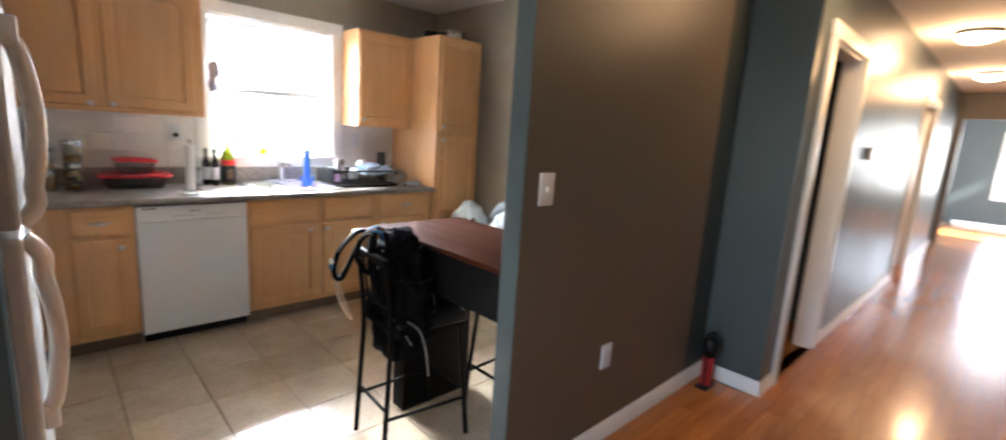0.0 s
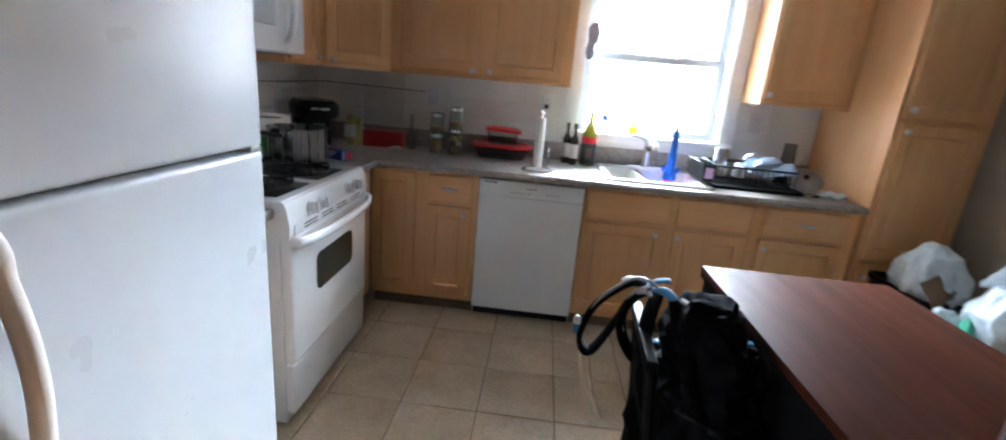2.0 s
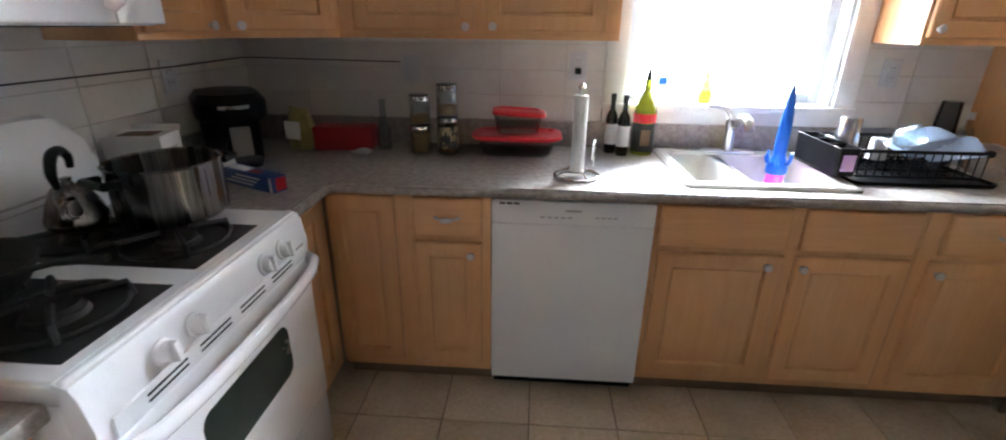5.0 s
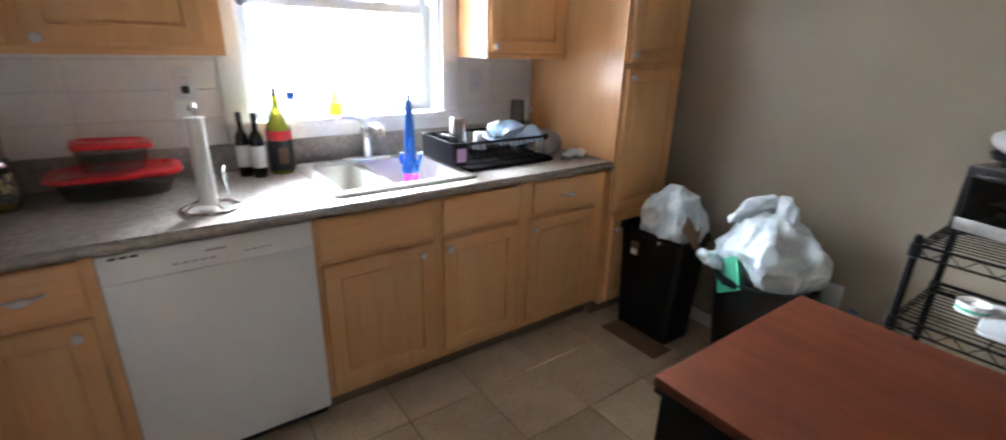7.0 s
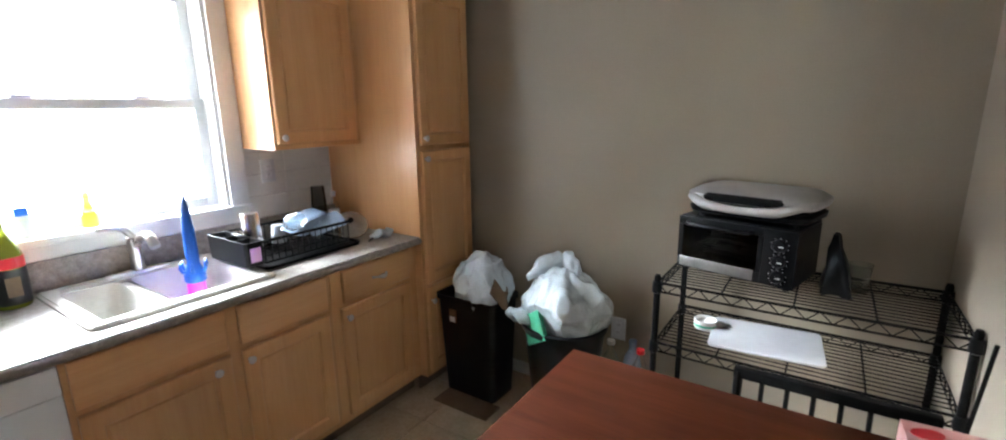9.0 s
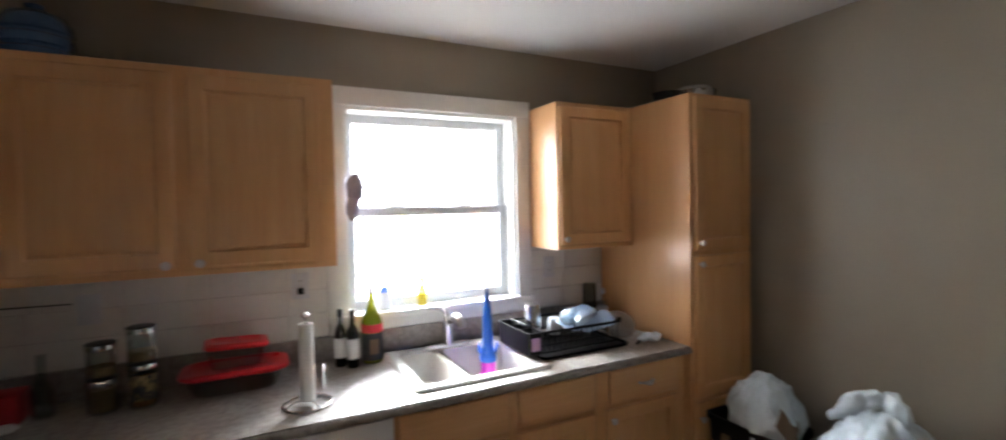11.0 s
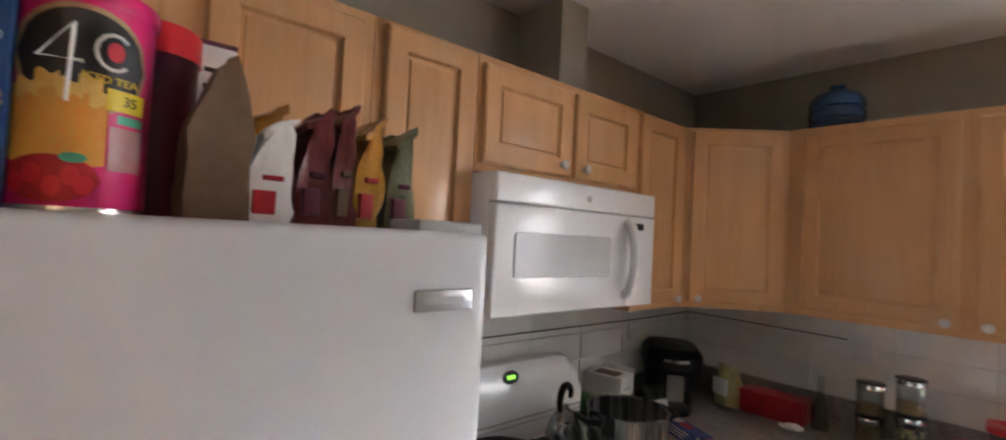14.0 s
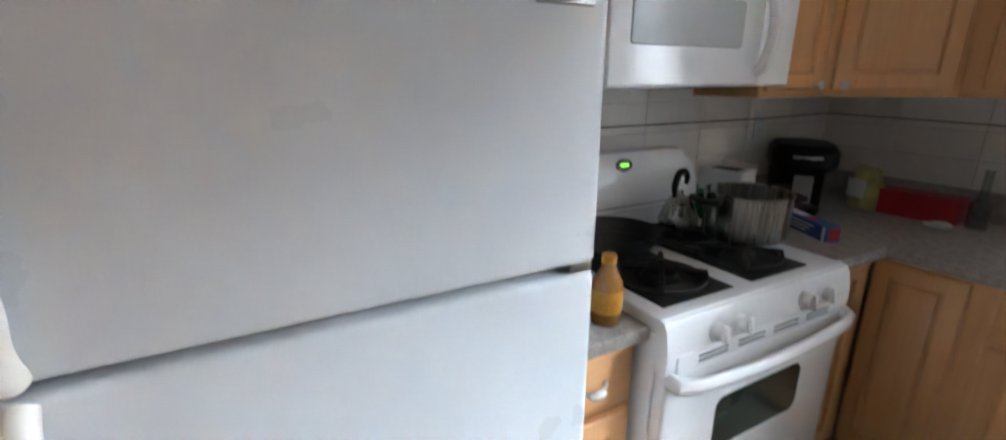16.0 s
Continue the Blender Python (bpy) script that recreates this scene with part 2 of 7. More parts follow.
sl.new(sf.outputs["Fresnel"], sm.inputs[0]), sl.new(st.outputs[0], sm.inputs[1]), sl.new(sg.outputs[0], sm.inputs[2])
sl.new(sm.outputs[0], sn["Material Output"].inputs["Surface"])
PANE = mat("window_glass", (0.98, 0.99, 0.99), (0.98, 0.99, 0.99), 0.0, 0, (1, 1, 1), 0, 60, 0, trans=1.0, ior=1.05)
AMBER = mat("amber_syrup", (0.30, 0.13, 0.03), (0.22, 0.085, 0.018), 0.2, 0, (8, 8, 8), 0, 60, 0.4)
BEIGEFOOD = mat("tan_dry_food", (0.46, 0.31, 0.15), (0.30, 0.18, 0.075), 0.7, 0, (90, 90, 90), 0.3)
MAGENTA = mat("hot_pink_label", (0.66, 0.02, 0.16), (0.58, 0.015, 0.12), 0.35, 0, (8, 8, 8))
ORANGE = mat("orange_drink_print", (0.72, 0.26, 0.03), (0.62, 0.36, 0.07), 0.4, 0, (24, 24, 14))
NAVY = mat("blue_cereal_card", (0.02, 0.075, 0.20), (0.018, 0.06, 0.165), 0.4, 0, (8, 8, 8), 0.02)
CREAM = mat("pale_cereal_card", (0.58, 0.56, 0.53), (0.50, 0.47, 0.43), 0.5, 0, (5, 5, 5), 0.04)
PLUM = mat("plum_plastic", (0.12, 0.02, 0.045), (0.09, 0.015, 0.035), 0.35, 0, (8, 8, 8), 0.02)
MAROON = mat("maroon_pouch_film", (0.19, 0.030, 0.030), (0.11, 0.016, 0.020), 0.35, 0, (20, 20, 20), 0.2)
MUSTARD = mat("mustard_pouch_film", (0.52, 0.26, 0.02), (0.36, 0.13, 0.015), 0.35, 0, (20, 20, 20), 0.2)
OLIVE = mat("olive_pouch_film", (0.15, 0.16, 0.075), (0.085, 0.10, 0.045), 0.35, 0, (20, 20, 20), 0.2)
CORAL = mat("coral_print", (0.52, 0.13, 0.07), (0.46, 0.11, 0.06), 0.5)
PALEFOOD = mat("pale_yellow_food_film", (0.50, 0.44, 0.17), (0.36, 0.32, 0.13), 0.4, 0, (20, 20, 20), 0.2)
INK = mat("black_print", (0.012, 0.011, 0.011), (0.016, 0.015, 0.015), 0.4)
JUG = mat("blue_tinted_plastic", (0.08, 0.17, 0.32), (0.06, 0.13, 0.26), 0.12, 0, (8, 8, 8), 0, 60, 0.2, trans=0.45)
LILAC = mat("lilac_plastic_print", (0.42, 0.25, 0.62), (0.5, 0.32, 0.42), 0.4, 0, (40, 40, 40))
PALEBLUE = mat("pale_blue_plastic", (0.38, 0.50, 0.66), (0.33, 0.44, 0.60), 0.25, 0, (8, 8, 8), 0, 60, 0.2, trans=0.2)
HATGREY = mat("grey_purple_felt", (0.25, 0.26, 0.34), (0.17, 0.175, 0.24), 0.85, 0, (20, 20, 20), 0.2)
LABELMIX = mat("patchy_printed_label", (0.55, 0.42, 0.22), (0.05, 0.05, 0.055), 0.45, 0, (38, 38, 22), 0, 30, 0, 0, 2, 0.44, 0.5)
FLAKES = mat("printed_cereal_flakes", (0.58, 0.36, 0.14), (0.30, 0.14, 0.04), 0.45, 0, (90, 90, 90), 0, 30, 0, 0, 3, 0.4, 0.6)
ICE = mat("printed_ice_cubes", (0.75, 0.52, 0.16), (0.66, 0.36, 0.06), 0.4, 0, (60, 60, 60))
FOILBLUE = mat("dark_blue_foil_carton", (0.02, 0.055, 0.22), (0.03, 0.09, 0.26), 0.4, 0, (30, 30, 30))
PINKCARD = mat("pink_carton", (0.36, 0.13, 0.125), (0.42, 0.27, 0.25), 0.45, 0, (5, 5, 5))

# ---- mesh helpers ----


def thing(name, x, y, z, label, category, group="", kind="", turn=0):
    ob = new(name)
    ob.matrix_world = pose(x, y, z, 0, 0, turn)
    ob.empty_display_size = 0.05
    return tagged(ob, label, category, group, kind)


def finish(bm, name, material, smooth=True):
    bmesh.ops.recalc_face_normals(bm, faces=bm.faces)
    me = bpy.data.meshes.new(name)
    bm.to_mesh(me)
    bm.free()
    me.materials.append(material)
    if smooth:
        me.shade_smooth()
        me.set_sharp_from_angle(angle=radians(38))
    return me


def part(name, bm, material, parent, label="", at=None, smooth=True):
    """One mesh under a thing or a part. The mesh is made in the parent's own axes, or placed there by the pose at."""
    ob = new(name, finish(bm, name, material, smooth))
    ob.parent = parent
    if at is not None:
        ob.matrix_basis = at
    if label:
        tagged(ob, label)
    return ob


def solid(name, bm, material, label, category, kind="", group=""):
    """A thing that is one mesh, made in world axes."""
    return tagged(new(name, finish(bm, name, material)), label, category, group, kind)


def box(lo, hi, bev=0.0, seg=2, bm=None):
    bm = bm or bmesh.new()
    vs = bmesh.ops.create_cube(bm, size=1)["verts"]
    for v in vs:
        v.co = Vector([lo[i] + (v.co[i] + 0.5) * (hi[i] - lo[i]) for i in range(3)])
    if bev:
        es = list({e for v in vs for e in v.link_edges})
        bmesh.ops.bevel(bm, geom=es, offset=bev, segments=seg, profile=0.6, affect="EDGES")
    return bm


def lathe(profile, n=24, bm=None, c=(0, 0, 0)):
    """Turned form from (radius, height) pairs, closed where the radius is nought."""
    bm = bm or bmesh.new()
    rings = []
    for r, z in profile:
        if r < 1e-6:
            rings.append([bm.verts.new((c[0], c[1], c[2] + z))])
        else:
            rings.append([bm.verts.new((c[0] + r * math.cos(k * math.tau / n), c[1] + r * math.sin(k * math.tau / n), c[2] + z)) for k in range(n)])
    for a, b in zip(rings, rings[1:]):
        for k in range(n):
            q = [a[k % len(a)], a[(k + 1) % len(a)], b[(k + 1) % len(b)], b[k % len(b)]]
            q = list(dict.fromkeys(q))
            if len(q) > 2:
                bm.faces.new(q)
    return bm


def tube(path, r, n=8, bm=None, closed=False, flat=1.0):
    """A round bar along a path of points; r may be a list."""
    bm = bm or bmesh.new()
    pts = [Vector(p) for p in path]
    rings = []
    up = None
    for i, p in enumerate(pts):
        if closed:
            d = pts[(i + 1) % len(pts)] - pts[i - 1]
        else:
            d = pts[min(i + 1, len(pts) - 1)] - pts[max(i - 1, 0)]
        d = d.normalized()
        ref = up if up is not None else (Vector((0, 0, 1)) if abs(d.z) < 0.9 else Vector((1, 0, 0)))
        side = d.cross(ref).normalized()
        up = side.cross(d).normalized()
        rad = r[i] if isinstance(r, (list, tuple)) else r
        rings.append([bm.verts.new(p + rad * (math.cos(k * math.tau / n) * side + flat * math.sin(k * math.tau / n) * up)) for k in range(n)])
    pairs = list(zip(rings, rings[1:])) + ([(rings[-1], rings[0])] if closed else [])
    for a, b in pairs:
        for k in range(n):
            bm.faces.new((a[k], a[(k + 1) % n], b[(k + 1) % n], b[k]))
    if not closed:
        bm.faces.new(rings[0][::-1])
        bm.faces.new(rings[-1])
    return bm


def curve(pts, n=5):
    """The points of a path rounded into a smooth line through them."""
    p = [Vector(q) for q in pts]
    out = []
    for i in range(len(p) - 1):
        a, b, c, d = p[max(i - 1, 0)], p[i], p[i + 1], p[min(i + 2, len(p) - 1)]
        for k in range(n):
            t = k / n
            out.append(0.5 * (2 * b + (c - a) * t + (2 * a - 5 * b + 4 * c - d) * t * t + (3 * b - a - 3 * c + d) * t ** 3))
    return out + [p[-1]]


def spread(r, n=5):
    out = []
    for a, b in zip(r, r[1:]):
        out += [a + (b - a) * k / n for k in range(n)]
    return out + [r[-1]]


def arc(p0, p1, bulge, n=10, power=1.0):
    """Points from p0 to p1 that bow out by the vector bulge."""
    p0, p1, bulge = Vector(p0), Vector(p1), Vector(bulge)
    return [p0.lerp(p1, i / n) + bulge * math.sin(math.pi * i / n) ** power for i in range(n + 1)]


def panel_door(w, h, t=0.02, rail=0.055):
    """A raised-panel front: x across from 0 to w, z up from 0 to h, its face towards -y, its back at y = 0."""
    bm = bmesh.new()
    small = min(w, h) < 0.2
    rail = min(rail, 0.22 * min(w, h))
    steps = [(0, 0), (0, -t + 0.005), (0.006, -t), (rail, -t), (rail + 0.003, -t + 0.004), (rail + 0.005, -t + 0.013), (rail + 0.013, -t + 0.0135), (rail + 0.016, -t + 0.009), (rail + (0.022 if small else 0.042), -t + 0.001)]
    rings = [[bm.verts.new(v) for v in ((i, y, i), (w - i, y, i), (w - i, y, h - i), (i, y, h - i))] for i, y in steps]
    for a, b in zip(rings, rings[1:]):
        for k in range(4):
            bm.faces.new((a[k], a[(k + 1) % 4], b[(k + 1) % 4], b[k]))
    bm.faces.new(rings[-1])
    bm.faces.new(rings[0][::-1])
    return bm


def slab_front(w, h, t=0.02):
    bm = bmesh.new()
    steps = [(0, 0), (0, -t + 0.008), (0.004, -t + 0.003), (0.012, -t)]
    rings = [[bm.verts.new(v) for v in ((i, y, i), (w - i, y, i), (w - i, y, h - i), (i, y, h - i))] for i, y in steps]
    for a, b in zip(rings, rings[1:]):
        for k in range(4):
            bm.faces.new((a[k], a[(k + 1) % 4], b[(k + 1) % 4], b[k]))
    bm.faces.new(rings[-1])
    bm.faces.new(rings[0][::-1])
    return bm


def knob_bm():
    bm = lathe([(0, 0), (0.007, 0), (0.006, 0.008), (0.008, 0.012), (0.015, 0.017), (0.0165, 0.022), (0.013, 0.027), (0, 0.029)], 16)
    bmesh.ops.rotate(bm, verts=bm.verts, cent=(0, 0, 0), matrix=Matrix.Rotation(radians(90), 3, "X"))
    return bm


def words(text, size, material, parent, at, label="", depth=0.0006):
    """Raised print in Blender's own letters, as a mesh part."""
    cu = bpy.data.curves.new("print", "FONT")
    cu.body, cu.size, cu.extrude, cu.align_x, cu.align_y = text, size, depth, "CENTER", "CENTER"
    tmp = bpy.data.objects.new("print_tmp", cu)
    scene.collection.objects.link(tmp)
    me = bpy.data.meshes.new_from_object(tmp.evaluated_get(bpy.context.evaluated_depsgraph_get()))
    bpy.data.objects.remove(tmp)
    me.materials.clear()
    me.materials.append(material)
    ob = new("lettering", me)
    ob.parent, ob.matrix_basis = parent, at
    return tagged(ob, label) if label else ob


def crumple(bm, amount, scale, seed=0.0):
    for v in bm.verts:
        d = noise.noise_vector(v.co * scale + Vector((seed, seed * 1.7, 0)))
        v.co += d * amount + 0.5 * amount * noise.noise_vector(v.co * scale * 2.7 + Vector((0, seed, 3)))
    return bm


# ---- the room ----
CEILZ, NY, WX, EX = 2.538, 4.40, -0.68, 3.15
OPEN_L, OPEN_R, SY0, SY1 = 0.130, 1.416, 1.40, 1.487
WIN_L, WIN_R, WIN_B, WIN_T = 1.118, 2.075, 1.135, 2.165
HX0, HX1, HY0, HY1 = -2.5, 11.2, -0.95, 1.05
RET = 3.19


def wall(name, lo, hi, material, label):
    return solid(name, box(lo, hi), material, label, "wall", "structure")


bm = box((WX - 0.15, NY, 0), (WIN_L, NY + 0.2, CEILZ))
box((WIN_R, NY, 0), (EX + 0.15, NY + 0.2, CEILZ), bm=bm)
box((WIN_L, NY, 0), (WIN_R, NY + 0.2, WIN_B), bm=bm)
box((WIN_L, NY, WIN_T), (WIN_R, NY + 0.2, CEILZ), bm=bm)
wall_north = solid("wall_north", bm, TAUPE, "taupe painted kitchen wall with a window opening", "wall", "structure")
wall_west = wall("wall_west", (WX - 0.15, SY0, 0), (WX, NY, CEILZ), TAUPE, "taupe painted kitchen wall behind the stove")
wall_east = wall("wall_east", (EX, SY1 + 0.0005, 0), (EX + 0.12, NY, CEILZ), TAUPE, "plain taupe painted kitchen wall")
wall("wall_east_end", (RET, HY1 + 0.12, 0), (EX + 0.12, SY1, CEILZ), TEAL, "slate blue painted wall return by the hall")
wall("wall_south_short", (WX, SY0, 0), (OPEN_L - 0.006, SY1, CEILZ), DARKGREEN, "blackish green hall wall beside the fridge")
wall("wall_south_short_end", (OPEN_L - 0.006, SY0 + 0.0005, 0), (OPEN_L, SY1, CEILZ), TEAL, "slate blue painted end of the wall beside the fridge")
# the partition: brown on the hall side, slate blue on its end, taupe inside
STRIP = 2.935
solid("wall_partition_strip", box((STRIP, SY0, 0), (RET, SY1 - 0.006, CEILZ)), DARKGREEN, "blackish green strip at the hall corner", "wall", "structure")
bm = box((OPEN_R + 0.006, SY0, 0), (STRIP, SY1 - 0.006, CEILZ))
part_wall = solid("wall_partition", bm, BROWN, "brown painted partition wall facing the hall", "wall", "structure")
solid("wall_partition_inside", box((OPEN_R + 0.006, SY1 - 0.006, 0), (EX, SY1, CEILZ)), TAUPE, "taupe painted inner face of the partition", "wall", "structure")
solid("wall_partition_end", box((OPEN_R, SY0 + 0.0005, 0), (OPEN_R + 0.006, SY1, CEILZ)), TEAL, "slate blue painted end of the partition wall", "wall", "structure")
solid("ceiling", box((WX - 0.15, SY0, CEILZ), (EX + 0.12, NY + 0.2, CEILZ + 0.12)), CEIL, "flat white painted kitchen ceiling", "ceiling", "structure")
solid("ceiling_hall", box((HX0 - 0.1, HY0 - 0.1, CEILZ), (HX1 + 4.5, SY0, CEILZ + 0.12)), CEIL, "flat white painted hall ceiling", "ceiling", "structure")

# hall north side, with two door openings
D1L, D1R, D2L, D2R, DTOP = 3.47, 4.27, 7.45, 8.50, 2.08
bm = box((EX + 0.12, HY1, 0), (D1L, HY1 + 0.12, CEILZ))
box((D1L, HY1, DTOP), (D1R, HY1 + 0.12, CEILZ), bm=bm)
box((D1R, HY1, 0), (D2L, HY1 + 0.12, CEILZ), bm=bm)
box((D2L, HY1, DTOP), (D2R, HY1 + 0.12, CEILZ), bm=bm)
box((D2R, HY1, 0), (HX1 - 0.001, HY1 + 0.12, CEILZ), bm=bm)
solid("wall_hall_north", bm, TEAL, "slate blue glossy hall wall with door openings", "wall", "structure")
solid("wall_return_face", box((RET - 0.006, HY1 - 0.0, 0), (RET, SY0, CEILZ)), TEAL, "slate blue painted wall return at the hall corner", "wall", "structure")
solid("wall_corner_end", box((RET, HY1, 0), (EX + 0.12, HY1 + 0.12, CEILZ)), TEAL, "slate blue painted corner of the hall wall", "wall", "structure")
wall("wall_hall_south", (HX0, HY0 - 0.12, 0), (HX1, HY0, CEILZ), TEAL, "slate blue painted hall wall")
# closing wall out of view; its opening is added for the west fill lamp
bm = box((HX0 - 0.12, HY0 - 0.12, 0), (HX0, -0.25, CEILZ))
box((HX0 - 0.12, 0.85, 0), (HX0, SY0 + 0.12, CEILZ), bm=bm)
box((HX0 - 0.12, -0.25, 0), (HX0, 0.85, 0.85), bm=bm)
box((HX0 - 0.12, -0.25, 2.15), (HX0, 0.85, CEILZ), bm=bm)
solid("wall_hall_west", bm, TEAL, "slate blue unseen wall closing the hall, opened for a fill lamp", "wall", "structure")
wall("wall_hall_infill", (HX0, SY0, 0), (WX - 0.15, SY0 + 0.12, CEILZ), TEAL, "slate blue painted wall beside the kitchen")
bm = box((HX1, HY0 - 0.12, 2.12), (HX1 + 0.12, HY1 + 0.12, CEILZ))
box((HX1, HY1 - 0.10, 0), (HX1 + 0.12, HY1 + 0.12, 2.12), bm=bm)
box((HX1, HY0 - 0.12, 0), (HX1 + 0.12, -0.8, 2.12), bm=bm)
solid("wall_hall_end", bm, BROWN, "brown painted wall with a wide opening at the hall's end", "wall", "structure")
bm = box((HX1 + 4.3, HY0 - 0.5, 0), (HX1 + 4.42, -0.45, CEILZ))
box((HX1 + 4.3, 0.42, 0), (HX1 + 4.42, HY1 + 0.6, CEILZ), bm=bm)
box((HX1 + 4.3, -0.45, 0), (HX1 + 4.42, 0.42, 0.70), bm=bm)
box((HX1 + 4.3, -0.45, 2.05), (HX1 + 4.42, 0.42, CEILZ), bm=bm)
solid("wall_far_room", bm, TEAL, "slate blue front room wall with a bright window opening", "wall", "structure")
bm = box((HX1 + 4.28, -0.53, 0.62), (HX1 + 4.3, -0.45, 2.13))
box((HX1 + 4.28, 0.42, 0.62), (HX1 + 4.3, 0.50, 2.13), bm=bm)
box((HX1 + 4.28, -0.45, 2.05), (HX1 + 4.3, 0.42, 2.13), bm=bm)
box((HX1 + 4.27, -0.45, 0.62), (HX1 + 4.3, 0.42, 0.70), bm=bm)
solid("window_2", bm, TRIM, "white casing of the front room window", "window", "structure")
wall("wall_far_room_north", (HX1 + 0.12, HY1 + 0.48, 0), (HX1 + 4.3, HY1 + 0.6, CEILZ), TEAL, "slate blue side wall of the front room")
# unseen side wall; the opening is added only for the side fill lamp
bm = box((HX1 + 0.12, HY0 - 0.5, 0), (HX_FRONT - 0.62, HY0 - 0.38, CEILZ))
box((HX_FRONT + 0.62, HY0 - 0.5, 0), (HX1 + 4.3, HY0 - 0.38, CEILZ), bm=bm)
box((HX_FRONT - 0.62, HY0 - 0.5, 0), (HX_FRONT + 0.62, HY0 - 0.38, 0.83), bm=bm)
box((HX_FRONT - 0.62, HY0 - 0.5, 2.17), (HX_FRONT + 0.62, HY0 - 0.38, CEILZ), bm=bm)
solid("wall_far_room_south", bm, TEAL, "slate blue unseen front room wall, opened for a fill lamp", "wall", "structure")
# dim rooms behind the two hall doors
for nm, x0, x1 in (("bedroom", D1L - 0.15, D1R + 0.6), ("second_room", D2L - 0.3, D2R + 0.4)):
    bm = box((x0 - 0.1, HY1 + 0.12, 0), (x0, HY1 + 1.6, CEILZ))
    box((x1, HY1 + 0.12, 0), (x1 + 0.1, HY1 + 1.6, CEILZ), bm=bm)
    box((x0 - 0.1, HY1 + 1.6, 0), (x1 + 0.1, HY1 + 1.7, CEILZ), bm=bm)
    box((x0 - 0.1, HY1 + 0.12, CEILZ), (x1 + 0.1, HY1 + 1.7, CEILZ + 0.1), bm=bm)
    solid("wall_" + nm, bm, TEAL, "dim slate blue walls of a side room", "wall", "structure")


def skirting(x0, y0, x1, y1, nx, ny, h=0.09):
    """A baseboard along a wall's foot, with a rounded top lip; n is the way it faces."""
    bm = bmesh.new()
    prof = [(0, 0), (0.014, 0), (0.014, h * 0.78), (0.009, h * 0.9), (0.006, h), (0, h)]
    a = [bm.verts.new((x0 + nx * d, y0 + ny * d, z)) for d, z in prof]
    b = [bm.verts.new((x1 + nx * d, y1 + ny * d, z)) for d, z in prof]
    for k in range(len(prof)):
        bm.faces.new((a[k], a[(k + 1) % 6], b[(k + 1) % 6], b[k]))
    bm.faces.new(a[::-1])
    bm.faces.new(b)
    return solid("baseboard", bm, TRIM, "white painted wooden baseboard", "baseboard", "structure")


skirting(OPEN_R + 0.01, SY0, RET - 0.006, SY0, 0, -1)
skirting(RET - 0.006, HY1, RET - 0.006, SY0 - 0.015, -1, 0)
skirting(RET - 0.02, HY1, D1L - 0.09, HY1, 0, -1)
skirting(D1R + 0.09, HY1, D2L - 0.09, HY1, 0, -1)
skirting(D2R + 0.09, HY1, HX1, HY1, 0, -1)
skirting(HX0, HY0, HX1, HY0, 0, 1)
skirting(EX, SY1, EX, 3.62, -1, 0, 0.08)
skirting(HX1 + 4.3, HY0, HX1 + 4.3, HY1, -1, 0)


def casing(name, x0, x1, label):
    ob = thing(name, (x0 + x1) / 2, HY1, 0, label, "door frame", kind="structure")
    w = (x1 - x0) / 2
    part("jamb", box((-w - 0.085, -0.02, 0), (-w + 0.004, 0.0, DTOP + 0.0), 0.004), TRIM, ob)
    part("jamb", box((w - 0.004, -0.02, 0), (w + 0.085, 0.0, DTOP + 0.0), 0.004), TRIM, ob)
    part("head", box((-w - 0.10, -0.022, DTOP), (w + 0.10, 0.0, DTOP + 0.085), 0.004), TRIM, ob)
    bm = box((-w, 0, 0), (-w + 0.02, 0.12, DTOP))
    box((w - 0.02, 0, 0), (w, 0.12, DTOP), bm=bm)
    box((-w + 0.02, 0, DTOP - 0.02), (w - 0.02, 0.12, DTOP), bm=bm)
    part("lining", bm, TRIM, ob)
    return ob


casing("door_frame_1", D1L, D1R, "white painted door casing of the first hall room")
casing("door_frame_2", D2L, D2R, "white painted door casing of the second hall room")


def open_door(name, x, y, turn, label):
    ob = thing(name, x, y, 0.0, label, "door", kind="structure", turn=turn)
    leaf = part("leaf", box((0, -0.018, 0.008), (0.76, 0.018, DTOP - 0.025), 0.003), TRIM, ob)
    for z0, z1 in ((0.15, 0.85), (1.0, 1.9)):
        for x0, x1 in ((0.09, 0.34), (0.42, 0.67)):
            part("panel", panel_door(x1 - x0, z1 - z0, 0.008, 0.02), TRIM, leaf, at=pose(x0, -0.0165, z0))
    for s in (-1, 1):
        part("handle", lathe([(0, 0), (0.026, 0), (0.026, 0.006), (0.01, 0.01), (0.01, 0.035), (0.026, 0.045), (0.028, 0.058), (0.018, 0.068), (0, 0.07)], 16), NICKEL, leaf, "satin nickel door knob", pose(0.70, 0.018 * s, 0.95, -90 * s))
    return ob


open_door("door_1", D1L + 0.032, HY1 + 0.13, 86, "white panelled door standing open into a room")
open_door("door_2", D2R - 0.022, HY1 + 0.05, 168, "white panelled door standing slightly ajar")


def flush_lamp(x, y):
    ob = thing("ceiling_lamp", x, y, CEILZ, "round frosted flush ceiling lamp, lit warm", "lamp", "hall ceiling lamps")
    part("base", lathe([(0, 0), (0.16, 0), (0.165, -0.012), (0.15, -0.028), (0, -0.028)], 32), NICKEL, ob)
    part("shade", lathe([(0.148, -0.028), (0.14, -0.06), (0.10, -0.088), (0.05, -0.10), (0, -0.102)], 32), LAMPGLASS, ob, "lit frosted glass bowl")
    part("finial", lathe([(0, -0.10), (0.012, -0.103), (0.009, -0.118), (0, -0.122)], 12), NICKEL, ob)


